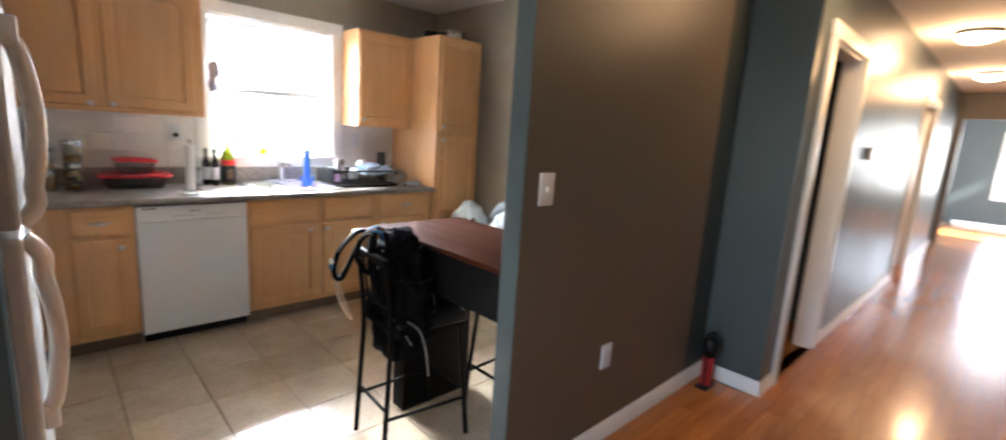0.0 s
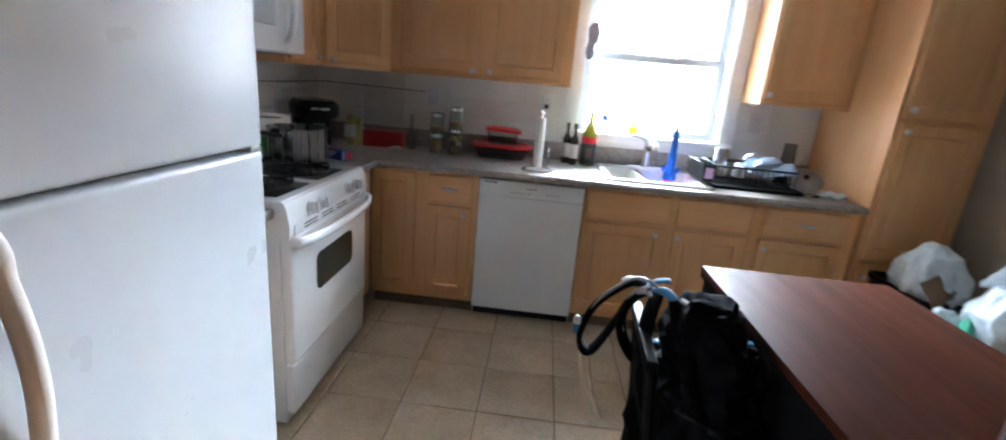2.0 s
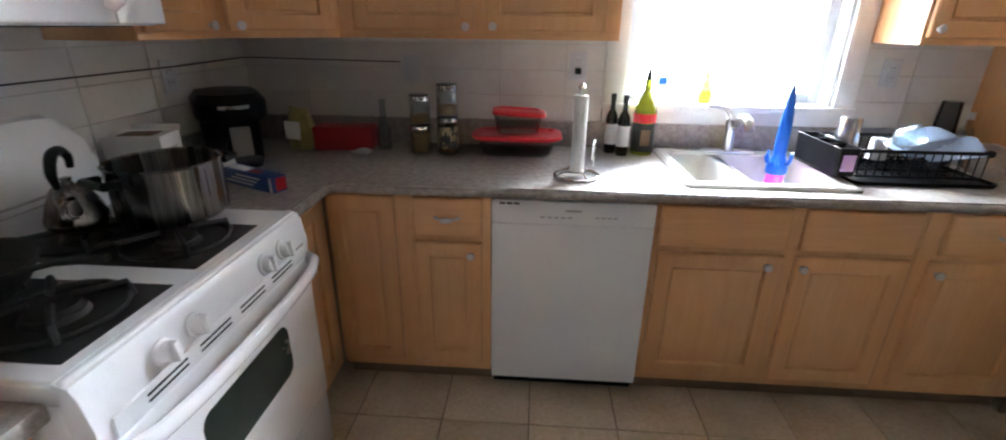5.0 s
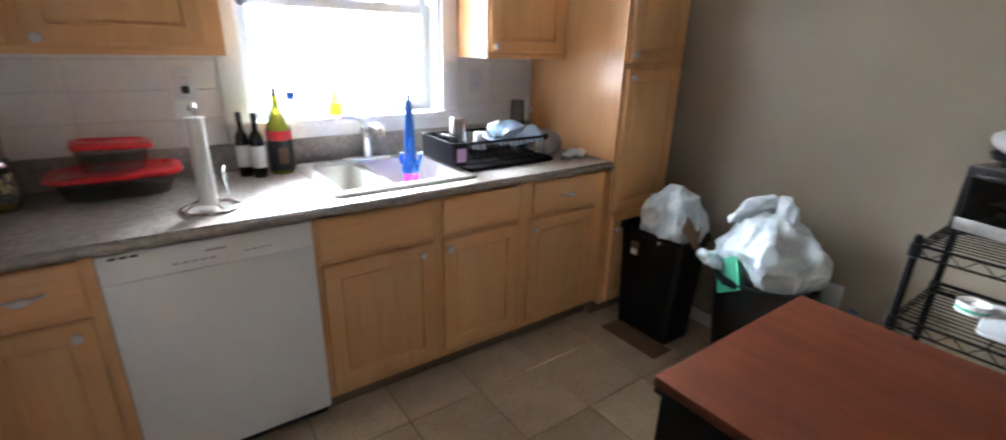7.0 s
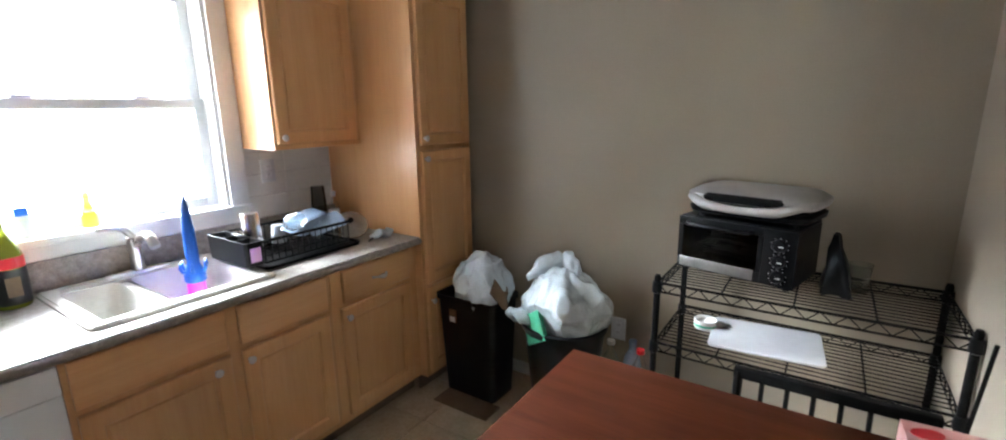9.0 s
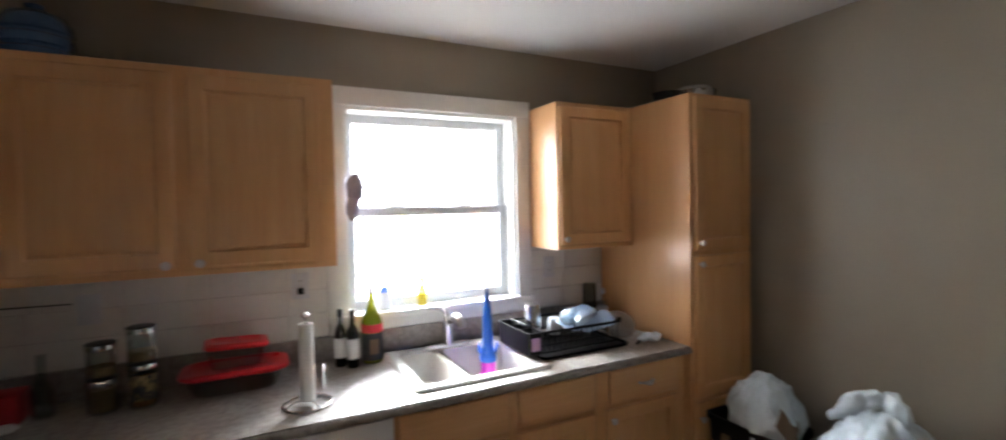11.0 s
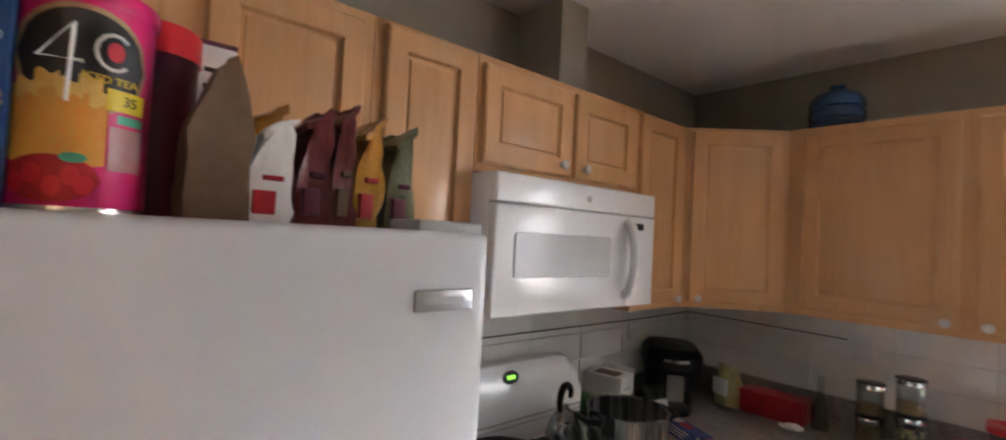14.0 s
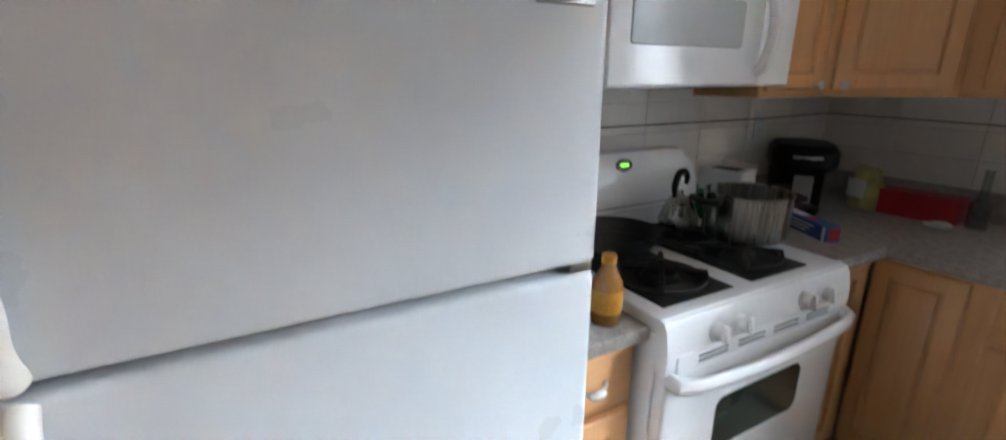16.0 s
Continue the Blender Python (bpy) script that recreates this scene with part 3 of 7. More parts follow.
flush_lamp(3.3, 0.64)
flush_lamp(6.05, 0.64)
flush_lamp(8.8, 0.64)

# ---- window ----
win = thing("window_1", (WIN_L + WIN_R) / 2, NY, WIN_B, "white vinyl double-hung window above the sink", "window", kind="structure")
hw, hh = (WIN_R - WIN_L) / 2, WIN_T - WIN_B
bm = box((-hw, 0, 0), (-hw + 0.02, 0.2, hh))
box((hw - 0.02, 0, 0), (hw, 0.2, hh), bm=bm)
box((-hw + 0.02, 0, hh - 0.02), (hw - 0.02, 0.2, hh), bm=bm)
part("reveal", bm, TRIM, win)
for x0, x1 in ((-hw - 0.085, -hw + 0.005), (hw - 0.005, hw + 0.085)):
    part("window_casing", box((x0, -0.022, -0.005), (x1, -0.002, hh - 0.004), 0.004), TRIM, win)
part("window_casing", box((-hw - 0.095, -0.024, hh - 0.004), (hw + 0.085, -0.002, hh + 0.085), 0.004), TRIM, win)
part("window_sill", box((-hw - 0.085, -0.045, -0.028), (hw + 0.085, 0.2, 0.002), 0.006), TRIM, win)
part("window_apron", box((-hw - 0.08, -0.02, -0.112), (hw + 0.08, -0.002, -0.028), 0.004), TRIM, win)


def sash(z0, z1, y, label):
    fw, a, b = 0.046, -hw + 0.022, hw - 0.022
    bm = box((a, y, z0), (a + fw, y + 0.03, z1), 0.004)
    box((b - fw, y, z0), (b, y + 0.03, z1), 0.004, bm=bm)
    box((a + fw, y, z0), (b - fw, y + 0.03, z0 + fw), 0.004, bm=bm)
    box((a + fw, y, z1 - fw), (b - fw, y + 0.03, z1), 0.004, bm=bm)
    fr = part("window_frame", bm, VINYL, win, label)
    pane = part("pane", box((a + fw - 0.004, y + 0.012, z0 + fw - 0.004), (b - fw + 0.004, y + 0.017, z1 - fw + 0.004)), PANE, fr, "clear glass pane")
    pane.visible_shadow = False
    return fr


sash(0.49, hh - 0.022, 0.12, "upper vinyl sash")
low_sash = sash(0.004, 0.525, 0.085, "lower vinyl sash")
for lx in (-0.2, 0.2):
    part("sash_lock", box((lx - 0.03, 0.07, 0.525), (lx + 0.03, 0.1, 0.538), 0.004), VINYL, win)

# outside: neighbour's clapboard wall and the yard
bm = bmesh.new()
for i in range(60):
    z = -0.6 + i * 0.13
    vs = [bm.verts.new(p) for p in ((-5, 8.0, z), (9, 8.0, z), (9, 7.97, z), (-5, 7.97, z), (-5, 8.0, z + 0.13), (9, 8.0, z + 0.13))]
    bm.faces.new((vs[3], vs[2], vs[5], vs[4]))
    bm.faces.new((vs[0], vs[3], vs[2], vs[1]))
ext = solid("neighbour_house_wall", bm, SIDING, "white clapboard side of the neighbouring house", "house", "structure")
solid("ground", box((-40, 4.6, -0.8), (40, 60, -0.6)), GROUND, "grey concrete yard outside the window", "ground", "structure")

# ---- fitted kitchen ----
FRONT, DOORT = 3.73, 0.02


def ring(x0, y0, x1, y1, r, z, n=5):
    pts = []
    for cx, cy, a0 in ((x1 - r, y1 - r, 0), (x0 + r, y1 - r, 90), (x0 + r, y0 + r, 180), (x1 - r, y0 + r, 270)):
        for k in range(n + 1):
            a = radians(a0 + 90 * k / n)
            pts.append((cx + r * math.cos(a), cy + r * math.sin(a), z))
    return pts


def shell(rings, cap=True, bm=None):
    bm = bm or bmesh.new()
    rs = [[bm.verts.new(p) for p in r] for r in rings]
    n = len(rs[0])
    for a, b in zip(rs, rs[1:]):
        for k in range(n):
            bm.faces.new((a[k], a[(k + 1) % n], b[(k + 1) % n], b[k]))
    if cap:
        bm.faces.new(rs[-1])
    return bm




def front_panel(parent, kind, x0, x1, z0, z1, knob=None, pull=False, wood=None):
    """A door or drawer front on a unit whose face is at local y = 0; x and z from the unit's own base."""
    if kind == "door":
        ob = part("door", panel_door(x1 - x0, z1 - z0), wood or MAPLE, parent, at=pose(x0, -0.002, z0))
    else:
        ob = part("drawer_front", slab_front(x1 - x0, z1 - z0), wood or MAPLE_X, parent, at=pose(x0, -0.002, z0))
    if knob:
        part("knob", knob_bm(), KNOBW, ob, "pearl white round knob", pose(knob[0] - x0, -0.02, knob[1] - z0))
    if pull:
        cx, cz = (x1 - x0) / 2, (z1 - z0) / 2
        h = part("handle", tube(arc((cx - 0.045, -0.02, cz), (cx + 0.045, -0.02, cz), (0, -0.024, 0), 10, 0.6), [0.0065, 0.005, 0.005, 0.006, 0.0075, 0.008, 0.0075, 0.006, 0.005, 0.005, 0.0065], 10), NICKEL, ob, "nickel and white drawer pull")
        part("handle_inlay", tube(arc((cx - 0.022, -0.046, cz), (cx + 0.022, -0.046, cz), (0, -0.004, 0), 6), [0.006, 0.0095, 0.0115, 0.012, 0.0115, 0.0095, 0.006], 10), KNOBW, ob, "white ceramic grip")
    return ob


def base_unit(name, x, y, turn, w, depth, label, toe=True, top=0.892):
    ob = thing(name, x, y, 0, label, "cabinet", "kitchen base cabinets", turn=turn)
    part("body", box((0, 0, 0.10), (w, depth, top)), MAPLE, ob)
    if top < 0.89:
        part("front_rail", box((0, 0, top), (w, 0.02, 0.892)), MAPLE_X, ob)
    if toe:
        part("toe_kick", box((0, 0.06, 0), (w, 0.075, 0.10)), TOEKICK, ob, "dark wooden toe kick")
    return ob


DEEP = NY - FRONT - 0.015
u = base_unit("base_cabinet", -0.055, FRONT, 0, 0.32, DEEP, "maple corner base cabinet with one tall door")
front_panel(u, "door", 0.0, 0.262, 0.14, 0.875)
u = base_unit("base_cabinet", 0.266, FRONT, 0, 0.304, DEEP, "narrow maple base cabinet with drawer and door")
front_panel(u, "drawer", 0.012, 0.272, 0.722, 0.875, pull=True)
front_panel(u, "door", 0.012, 0.272, 0.14, 0.695, knob=(0.231, 0.652))
u = base_unit("sink_cabinet", 1.178, FRONT, 0, 0.944, DEEP, "maple sink base cabinet with two doors", top=0.735)
front_panel(u, "drawer", 0.016, 0.474, 0.716, 0.875)
front_panel(u, "drawer", 0.522, 0.918, 0.716, 0.875)
front_panel(u, "door", 0.016, 0.476, 0.14, 0.692, knob=(0.415, 0.654))
front_panel(u, "door", 0.520, 0.918, 0.14, 0.692, knob=(0.540, 0.652))
u = base_unit("base_cabinet", 2.124, FRONT, 0, 0.55, DEEP, "maple base cabinet with drawer and door beside the pantry")
front_panel(u, "drawer", 0.062, 0.488, 0.716, 0.875, pull=True)
front_panel(u, "door", 0.042, 0.484, 0.14, 0.692, knob=(0.067, 0.648))
# west run, facing the room
u = base_unit("base_cabinet", -0.07, 3.352, 90, 0.374, 0.595, "maple corner base cabinet beside the stove")
front_panel(u, "door", 0.01, 0.305, 0.146, 0.87, knob=(0.035, 0.80))
u = base_unit("base_cabinet", -0.05, 2.285, 90, 0.29, 0.615, "narrow maple drawer cabinet between fridge and stove")
front_panel(u, "drawer", 0.012, 0.272, 0.72, 0.87, pull=True)
front_panel(u, "door", 0.012, 0.272, 0.146, 0.692, knob=(0.05, 0.655))

# worktops
CT0, CT1 = 0.893, 0.929
SX0, SX1, SYA, SYB = 1.275, 1.905, 3.755, 4.335
worktop = thing("worktop", 0, 0, 0, "grey speckled laminate worktop along two walls", "worktop")
bm = box((-0.005, 3.685, CT0), (SX0 + 0.02, NY - 0.014, CT1))
box((SX1 - 0.02, 3.685, CT0), (2.672, NY - 0.014, CT1), bm=bm)
box((SX0 + 0.02, 3.685, CT0), (SX1 - 0.02, SYA + 0.02, CT1), bm=bm)
box((SX0 + 0.02, SYB - 0.02, CT0), (SX1 - 0.02, NY - 0.014, CT1), bm=bm)
bmesh.ops.remove_doubles(bm, verts=bm.verts, dist=0.0005)
part("window_run", bm, LAMINATE, worktop)
part("stove_run", box((WX + 0.014, 3.352, CT0), (-0.02, 3.685, CT1)), LAMINATE, worktop)
part("corner_run", box((WX + 0.014, 3.685, CT0), (-0.005, NY - 0.014, CT1)), LAMINATE, worktop)
part("rounded_edge", tube([(-0.02, 3.352, 0.909), (-0.02, 3.66, 0.909), (0.005, 3.685, 0.909), (2.672, 3.685, 0.909)], 0.0158, 10), LAMINATE, worktop)
part("upstand", box((WX + 0.014, NY - 0.034, CT1), (2.672, NY - 0.014, 1.048), 0.003), LAMINATE, worktop)
part("upstand", box((WX + 0.014, 3.352, CT1), (WX + 0.034, NY - 0.036, 1.048), 0.003), LAMINATE, worktop)
solid("small_worktop", box((WX + 0.014, 2.283, CT0), (0.0, 2.577, CT1), 0.008), LAMINATE, "short grey laminate worktop beside the stove", "worktop")

# wall cabinets
UB, UT, UF = 1.415, 2.203, 4.10


def wall_unit(name, x, y, turn, w, depth, z0, label):
    ob = thing(name, x, y, z0, label, "cabinet", "kitchen wall cabinets", turn=turn)
    part("body", box((0, 0, 0), (w, depth, UT - z0)), MAPLE, ob)
    part("light_rail", box((0.002, -0.003, 0.0), (w - 0.002, 0.016, 0.022), 0.003), MAPLE_X, ob)
    return ob


UH = UT - UB
u = wall_unit("wall_cabinet", -0.078, UF, 0, 1.118, NY - UF - 0.001, UB, "two-door maple wall cabinet beside the window")
front_panel(u, "door", 0.065, 0.548, 0.032, UH - 0.03, knob=(0.517, 0.046))
front_panel(u, "door", 0.595, 1.06, 0.032, UH - 0.03, knob=(0.624, 0.048))
u = wall_unit("wall_cabinet", 2.162, UF, 0, 0.511, NY - UF - 0.001, UB, "single-door maple wall cabinet beside the pantry")
front_panel(u, "door", 0.012, 0.48, 0.028, UH - 0.025, knob=(0.036, 0.058))
# corner unit set across the corner
ob = thing("corner_wall_cabinet", -0.39, 3.80, UB, "maple wall cabinet set diagonally across the corner", "cabinet", "kitchen wall cabinets")
bm = bmesh.new()
plan = [(0.0, 0.0), (0.31, 0.305), (0.31, 0.599), (-0.289, 0.599), (-0.289, 0.0)]
lo = [bm.verts.new((x, y, 0)) for x, y in plan]
hi = [bm.verts.new((x, y, UH)) for x, y in plan]
bm.faces.new(lo[::-1]), bm.faces.new(hi)
for k in range(5):
    bm.faces.new((lo[k], lo[(k + 1) % 5], hi[(k + 1) % 5], hi[k]))
part("body", bm, MAPLE, ob)
dw_ = math.hypot(0.31, 0.305)
door = part("door", panel_door(dw_ - 0.05, UH - 0.045), MAPLE, ob, at=pose(0.025 * 0.71 + 0.002, 0.025 * 0.70 - 0.002, 0.026, 0, 0, 44.5))
part("knob", knob_bm(), KNOBW, door, "pearl white round knob", pose(0.035, -0.02, 0.016))
UW = -0.39
u = wall_unit("wall_cabinet", UW, 3.412, 90, 0.385, UW - WX - 0.001, UB, "narrow maple wall cabinet beside the microwave")
front_panel(u, "door", 0.02, 0.335, 0.024, UH - 0.015, knob=(0.298, 0.042))
u = wall_unit("wall_cabinet", UW, 2.635, 90, 0.775, UW - WX - 0.001, 1.865, "short maple cabinet with two doors above the microwave")
front_panel(u, "door", 0.015, 0.39, 0.024, 0.312, knob=(0.336, 0.058))
front_panel(u, "door", 0.412, 0.755, 0.024, 0.312, knob=(0.45, 0.056))
u = wall_unit("wall_cabinet", UW, 2.315, 90, 0.318, UW - WX - 0.001, UB, "narrow maple wall cabinet between fridge and microwave")
front_panel(u, "door", 0.025, 0.30, 0.024, UH - 0.015, knob=(0.27, 0.05))
u = wall_unit("wall_cabinet", UW, 1.515, 90, 0.798, UW - WX - 0.001, 1.80, "maple cabinet with two doors above the fridge")
front_panel(u, "door", 0.03, 0.37, 0.024, 0.375, knob=(0.33, 0.05))
front_panel(u, "door", 0.445, 0.772, 0.024, 0.375, knob=(0.475, 0.05))

# pantry
PX0, PX1, PY = 2.674, 3.125, 3.68
ob = thing("pantry_cabinet", PX0, PY, 0, "tall maple pantry cabinet with stacked doors", "cabinet")
part("body", box((0, 0, 0.10), (PX1 - PX0, NY - PY - 0.001, 2.203)), MAPLE, ob)
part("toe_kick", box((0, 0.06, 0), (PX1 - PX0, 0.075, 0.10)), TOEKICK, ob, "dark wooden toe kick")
front_panel(ob, "door", 0.022, 0.43, 1.412, 2.185, knob=(0.045, 1.452))
front_panel(ob, "door", 0.022, 0.43, 0.66, 1.385, knob=(0.045, 1.345))
front_panel(ob, "door", 0.022, 0.43, 0.13, 0.638, knob=(0.045, 0.56))
solid("pantry_filler", box((PX1, PY + 0.02, 0.0), (EX - 0.001, PY + 0.04, 2.203)), MAPLE, "maple filler strip beside the pantry", "trim", "structure")

# duct casing above the microwave cabinet
solid("duct_casing", box((WX + 0.002, 3.03, UT), (-0.45, 3.17, CEILZ - 0.001)), TAUPE, "taupe boxed-in duct above the wall cabinets", "casing", "structure")

# ---- dishwasher ----
ob = thing("dishwasher", 0.575, 3.71, 0, "white built-in dishwasher with a plain door", "dishwasher")
part("body", box((0.006, 0.052, 0.02), (0.594, 0.60, 0.875)), BLACK, ob)
part("door", box((0.0, 0.0, 0.082), (0.598, 0.045, 0.785), 0.006), WHITE, ob)
part("control_panel", box((0.0, -0.001, 0.786), (0.598, 0.045, 0.878), 0.006), WHITE, ob)
part("kick_plate", box((0.012, 0.062, 0.012), (0.586, 0.075, 0.08), 0.003), INK, ob, "dark recessed kick plate")
for k in range(3):
    part("vent_slot", box((0.03 + k * 0.026, -0.0025, 0.862), (0.05 + k * 0.026, -0.0005, 0.869)), INK, ob)
for k in range(5):
    part("button", box((0.18 + k * 0.025, -0.0022, 0.812), (0.197 + k * 0.025, -0.0005, 0.818), 0.0005), GREYPL, ob)
for k in range(4):
    part("button", box((0.38 + k * 0.022, -0.0022, 0.816), (0.396 + k * 0.022, -0.0005, 0.821), 0.0005), GREYPL, ob)
part("print_mark", box((0.27, -0.0022, 0.838), (0.33, -0.0005, 0.846), 0.0005), GREYPL, ob)

# ---- stove ----
SV0, SV1, SVX = 2.585, 3.342, 0.035
ob = thing("gas_stove", SVX, SV0, 0, "white freestanding gas stove with black burners", "stove", turn=90)
W = SV1 - SV0
part("body", box((0, 0.03, 0.03), (W, 0.67, 0.905), 0.004), WHITE, ob)
part("drawer", box((0.004, -0.005, 0.075), (W - 0.004, 0.03, 0.292), 0.008), WHITE, ob)
dr = part("oven_door", box((0.004, -0.012, 0.30), (W - 0.004, 0.03, 0.815), 0.012, 3), WHITE, ob)
bm = shell([[(p[0], -0.010, p[1]) for p in ring(0.20, 0.525, W - 0.185, 0.69, 0.035, 0)], [(p[0], -0.0145, p[1]) for p in ring(0.203, 0.528, W - 0.188, 0.687, 0.033, 0)]])
part("oven_window", bm, OVENGLASS, dr, "dark glass oven window")
part("oven_handle", tube([(0.010, -0.010, 0.806)] + arc((0.02, -0.035, 0.800), (W - 0.02, -0.035, 0.800), (0, -0.028, -0.012), 14, 0.45) + [(W - 0.010, -0.010, 0.806)], 0.016, 10, flat=1.3), WHITE, dr)
part("vent_ledge", box((0.03, -0.019, 0.818), (W - 0.03, -0.006, 0.862), 0.004), WHITE, ob)
for g in range(4):
    for k in range(2):
        x0 = 0.10 + g * 0.145
        part("vent_slot", box((x0, -0.0205, 0.846 - k * 0.013), (x0 + 0.105, -0.018, 0.8505 - k * 0.013)), INK, ob)
# sloped control panel
bm = bmesh.new()
prof = [(-0.010, 0.815), (-0.014, 0.86), (-0.004, 0.925), (0.006, 0.945), (0.03, 0.954), (0.03, 0.815)]
a = [bm.verts.new((0, y, z)) for y, z in prof]
b = [bm.verts.new((W, y, z)) for y, z in prof]
for k in range(6):
    bm.faces.new((a[k], a[(k + 1) % 6], b[(k + 1) % 6], b[k]))
bm.faces.new(a[::-1]), bm.faces.new(b)
part("control_panel", bm, WHITE, ob)
for kx in (0.165, 0.255, 0.525, 0.615):
    kb = lathe([(0, 0), (0.027, 0), (0.027, 0.004), (0.021, 0.008), (0.020, 0.022), (0.017, 0.026), (0, 0.026)], 20)
    box((-0.006, -0.021, 0.02), (0.006, 0.021, 0.036), 0.003, bm=kb)
    part("burner_knob", kb, WHITE, ob, "white burner knob", pose(kx, -0.010, 0.892, 81, 0, 0))
# cooktop with raised rim
bm = box((0, 0.012, 0.905), (W, 0.60, 0.953), 0.01, 3)
part("cooktop", bm, WHITE, ob)
for bx in (0.045, 0.375):
    part("burner_well", box((bx, 0.055, 0.949), (bx + 0.26, 0.55, 0.9555), 0.004), IRON, ob, "black burner tray")
for bx in (0.175, 0.505):
    for by in (0.19, 0.43):
        part("burner", lathe([(0.055, 0.9555), (0.05, 0.966), (0.045, 0.968), (0.042, 0.979), (0.03, 0.983), (0, 0.984)], 20, c=(bx, by, 0)), IRON, ob)
        bm = tube([(bx + 0.115 * math.cos(k * math.tau / 20), by + 0.115 * math.sin(k * math.tau / 20), 0.964) for k in range(20)], 0.006, 6, closed=True)
        for k in range(4):
            an = math.pi / 4 + k * math.pi / 2
            c, s = math.cos(an), math.sin(an)
            tube([(bx + 0.12 * c, by + 0.12 * s, 0.957), (bx + 0.115 * c, by + 0.115 * s, 0.986), (bx + 0.03 * c, by + 0.03 * s, 0.990)], 0.0075, 6, bm=bm)
        part("burner_grate", bm, IRON, ob, "black wire burner grate")
# backguard with rounded top
bm = bmesh.new()
prof = [(0.585, 0.93), (0.58, 1.04), (0.582, 1.12), (0.592, 1.19), (0.615, 1.228), (0.645, 1.236), (0.67, 1.215), (0.67, 0.93)]
rows = []
for x, k in ((0.0, 0.0), (0.012, 0.55), (0.035, 0.82), (0.075, 0.96), (0.13, 1.0), (W - 0.13, 1.0), (W - 0.075, 0.96), (W - 0.035, 0.82), (W - 0.012, 0.55), (W, 0.0)):
    rows.append([bm.verts.new((x, y, z if z < 1.1 else 1.1 + (z - 1.1) * k + 0.04 * (1 - k) * (z - 1.1))) for y, z in prof])
for a, b in zip(rows, rows[1:]):
    for k in range(8):
        bm.faces.new((a[k], a[(k + 1) % 8], b[(k + 1) % 8], b[k]))
bm.faces.new(rows[0][::-1]), bm.faces.new(rows[-1])
bg = part("backguard", bm, WHITE, ob)
bm = lathe([(0, 0), (0.032, 0), (0.03, 0.004), (0, 0.004)], 24)
part("clock", bm, INK, bg, "black oval clock display", pose(0.385, 0.592, 1.187, 78) @ Matrix.Diagonal((1.2, 0.75, 1, 1)))
part("clock_digits", box((-0.018, -0.006, 0.004), (0.018, 0.006, 0.0055)), DISPLAY, bg, "green lit digits", pose(0.385, 0.592, 1.187, 78))
part("trim_line", box((0.01, 0.5765, 1.036), (W - 0.01, 0.583, 1.043)), GREYPL, bg)
part("trim_line", box((0.01, 0.5765, 1.018), (W - 0.01, 0.583, 1.022)), GREYPL, bg)

# ---- microwave ----
MX, M0, M1, MZ0, MZ1 = -0.28, 2.632, 3.395, 1.456, 1.858
ob = thing("microwave_oven", MX, M0, MZ0, "white over-range microwave oven with grey screen", "microwave", turn=90)
W, Hh = M1 - M0, MZ1 - MZ0
part("body", box((0, 0.03, 0.0), (W, 0.395, Hh), 0.004), WHITE, ob)
part("vent_strip", box((0, 0.0, Hh - 0.082), (W, 0.032, Hh), 0.008, 3), WHITE, ob)
mdoor = part("door", box((0.0, -0.002, 0.004), (0.60, 0.032, Hh - 0.085), 0.008, 3), WHITE, ob)
bm = shell([[(p[0], -0.001, p[1]) for p in ring(0.07, 0.11, 0.505, 0.24, 0.012, 0)], [(p[0], -0.0055, p[1]) for p in ring(0.072, 0.112, 0.503, 0.238, 0.012, 0)], [(p[0], -0.0045, p[1]) for p in ring(0.083, 0.122, 0.492, 0.228, 0.008, 0)]])
part("screen", bm, MWGLASS, mdoor, "grey dotted door screen")
part("control_panel", box((0.603, 0.0, 0.004), (W, 0.032, Hh - 0.085), 0.006), WHITE, ob)
part("display", box((0.645, -0.003, 0.27), (0.69, 0.001, 0.294)), INK, ob, "black display")
part("handle", tube([(0.585, -0.002, 0.045)] + arc((0.585, -0.028, 0.06), (0.585, -0.028, 0.275), (0, -0.02, 0), 8) + [(0.585, -0.002, 0.292)], 0.015, 12, flat=1.2), WHITE, mdoor)
part("badge", lathe([(0, 0), (0.011, 0), (0.011, 0.002), (0, 0.002)], 16), GREYPL, ob, "round grey badge", pose(0.385, -0.0005, Hh - 0.045, 90))
part("underside_grille", box((0.05, 0.06, -0.004), (W - 0.05, 0.36, 0.001)), DARKGREY, ob)

# ---- fridge ----
FX, F0, F1 = 0.157, 1.535, 2.264
FT, FG0, FG1 = 1.685, 1.189, 1.203
ob = thing("refrigerator", FX, F0, 0, "white top-freezer refrigerator with curved handles", "refrigerator", turn=90)
W = F1 - F0
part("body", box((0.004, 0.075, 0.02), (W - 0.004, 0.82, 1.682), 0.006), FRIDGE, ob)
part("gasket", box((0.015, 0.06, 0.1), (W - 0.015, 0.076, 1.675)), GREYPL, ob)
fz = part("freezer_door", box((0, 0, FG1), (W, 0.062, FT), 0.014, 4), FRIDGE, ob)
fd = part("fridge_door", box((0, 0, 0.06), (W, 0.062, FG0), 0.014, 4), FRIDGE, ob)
part("kick_grille", box((0.02, 0.08, 0.01), (W - 0.02, 0.10, 0.06)), GREYPL, ob)
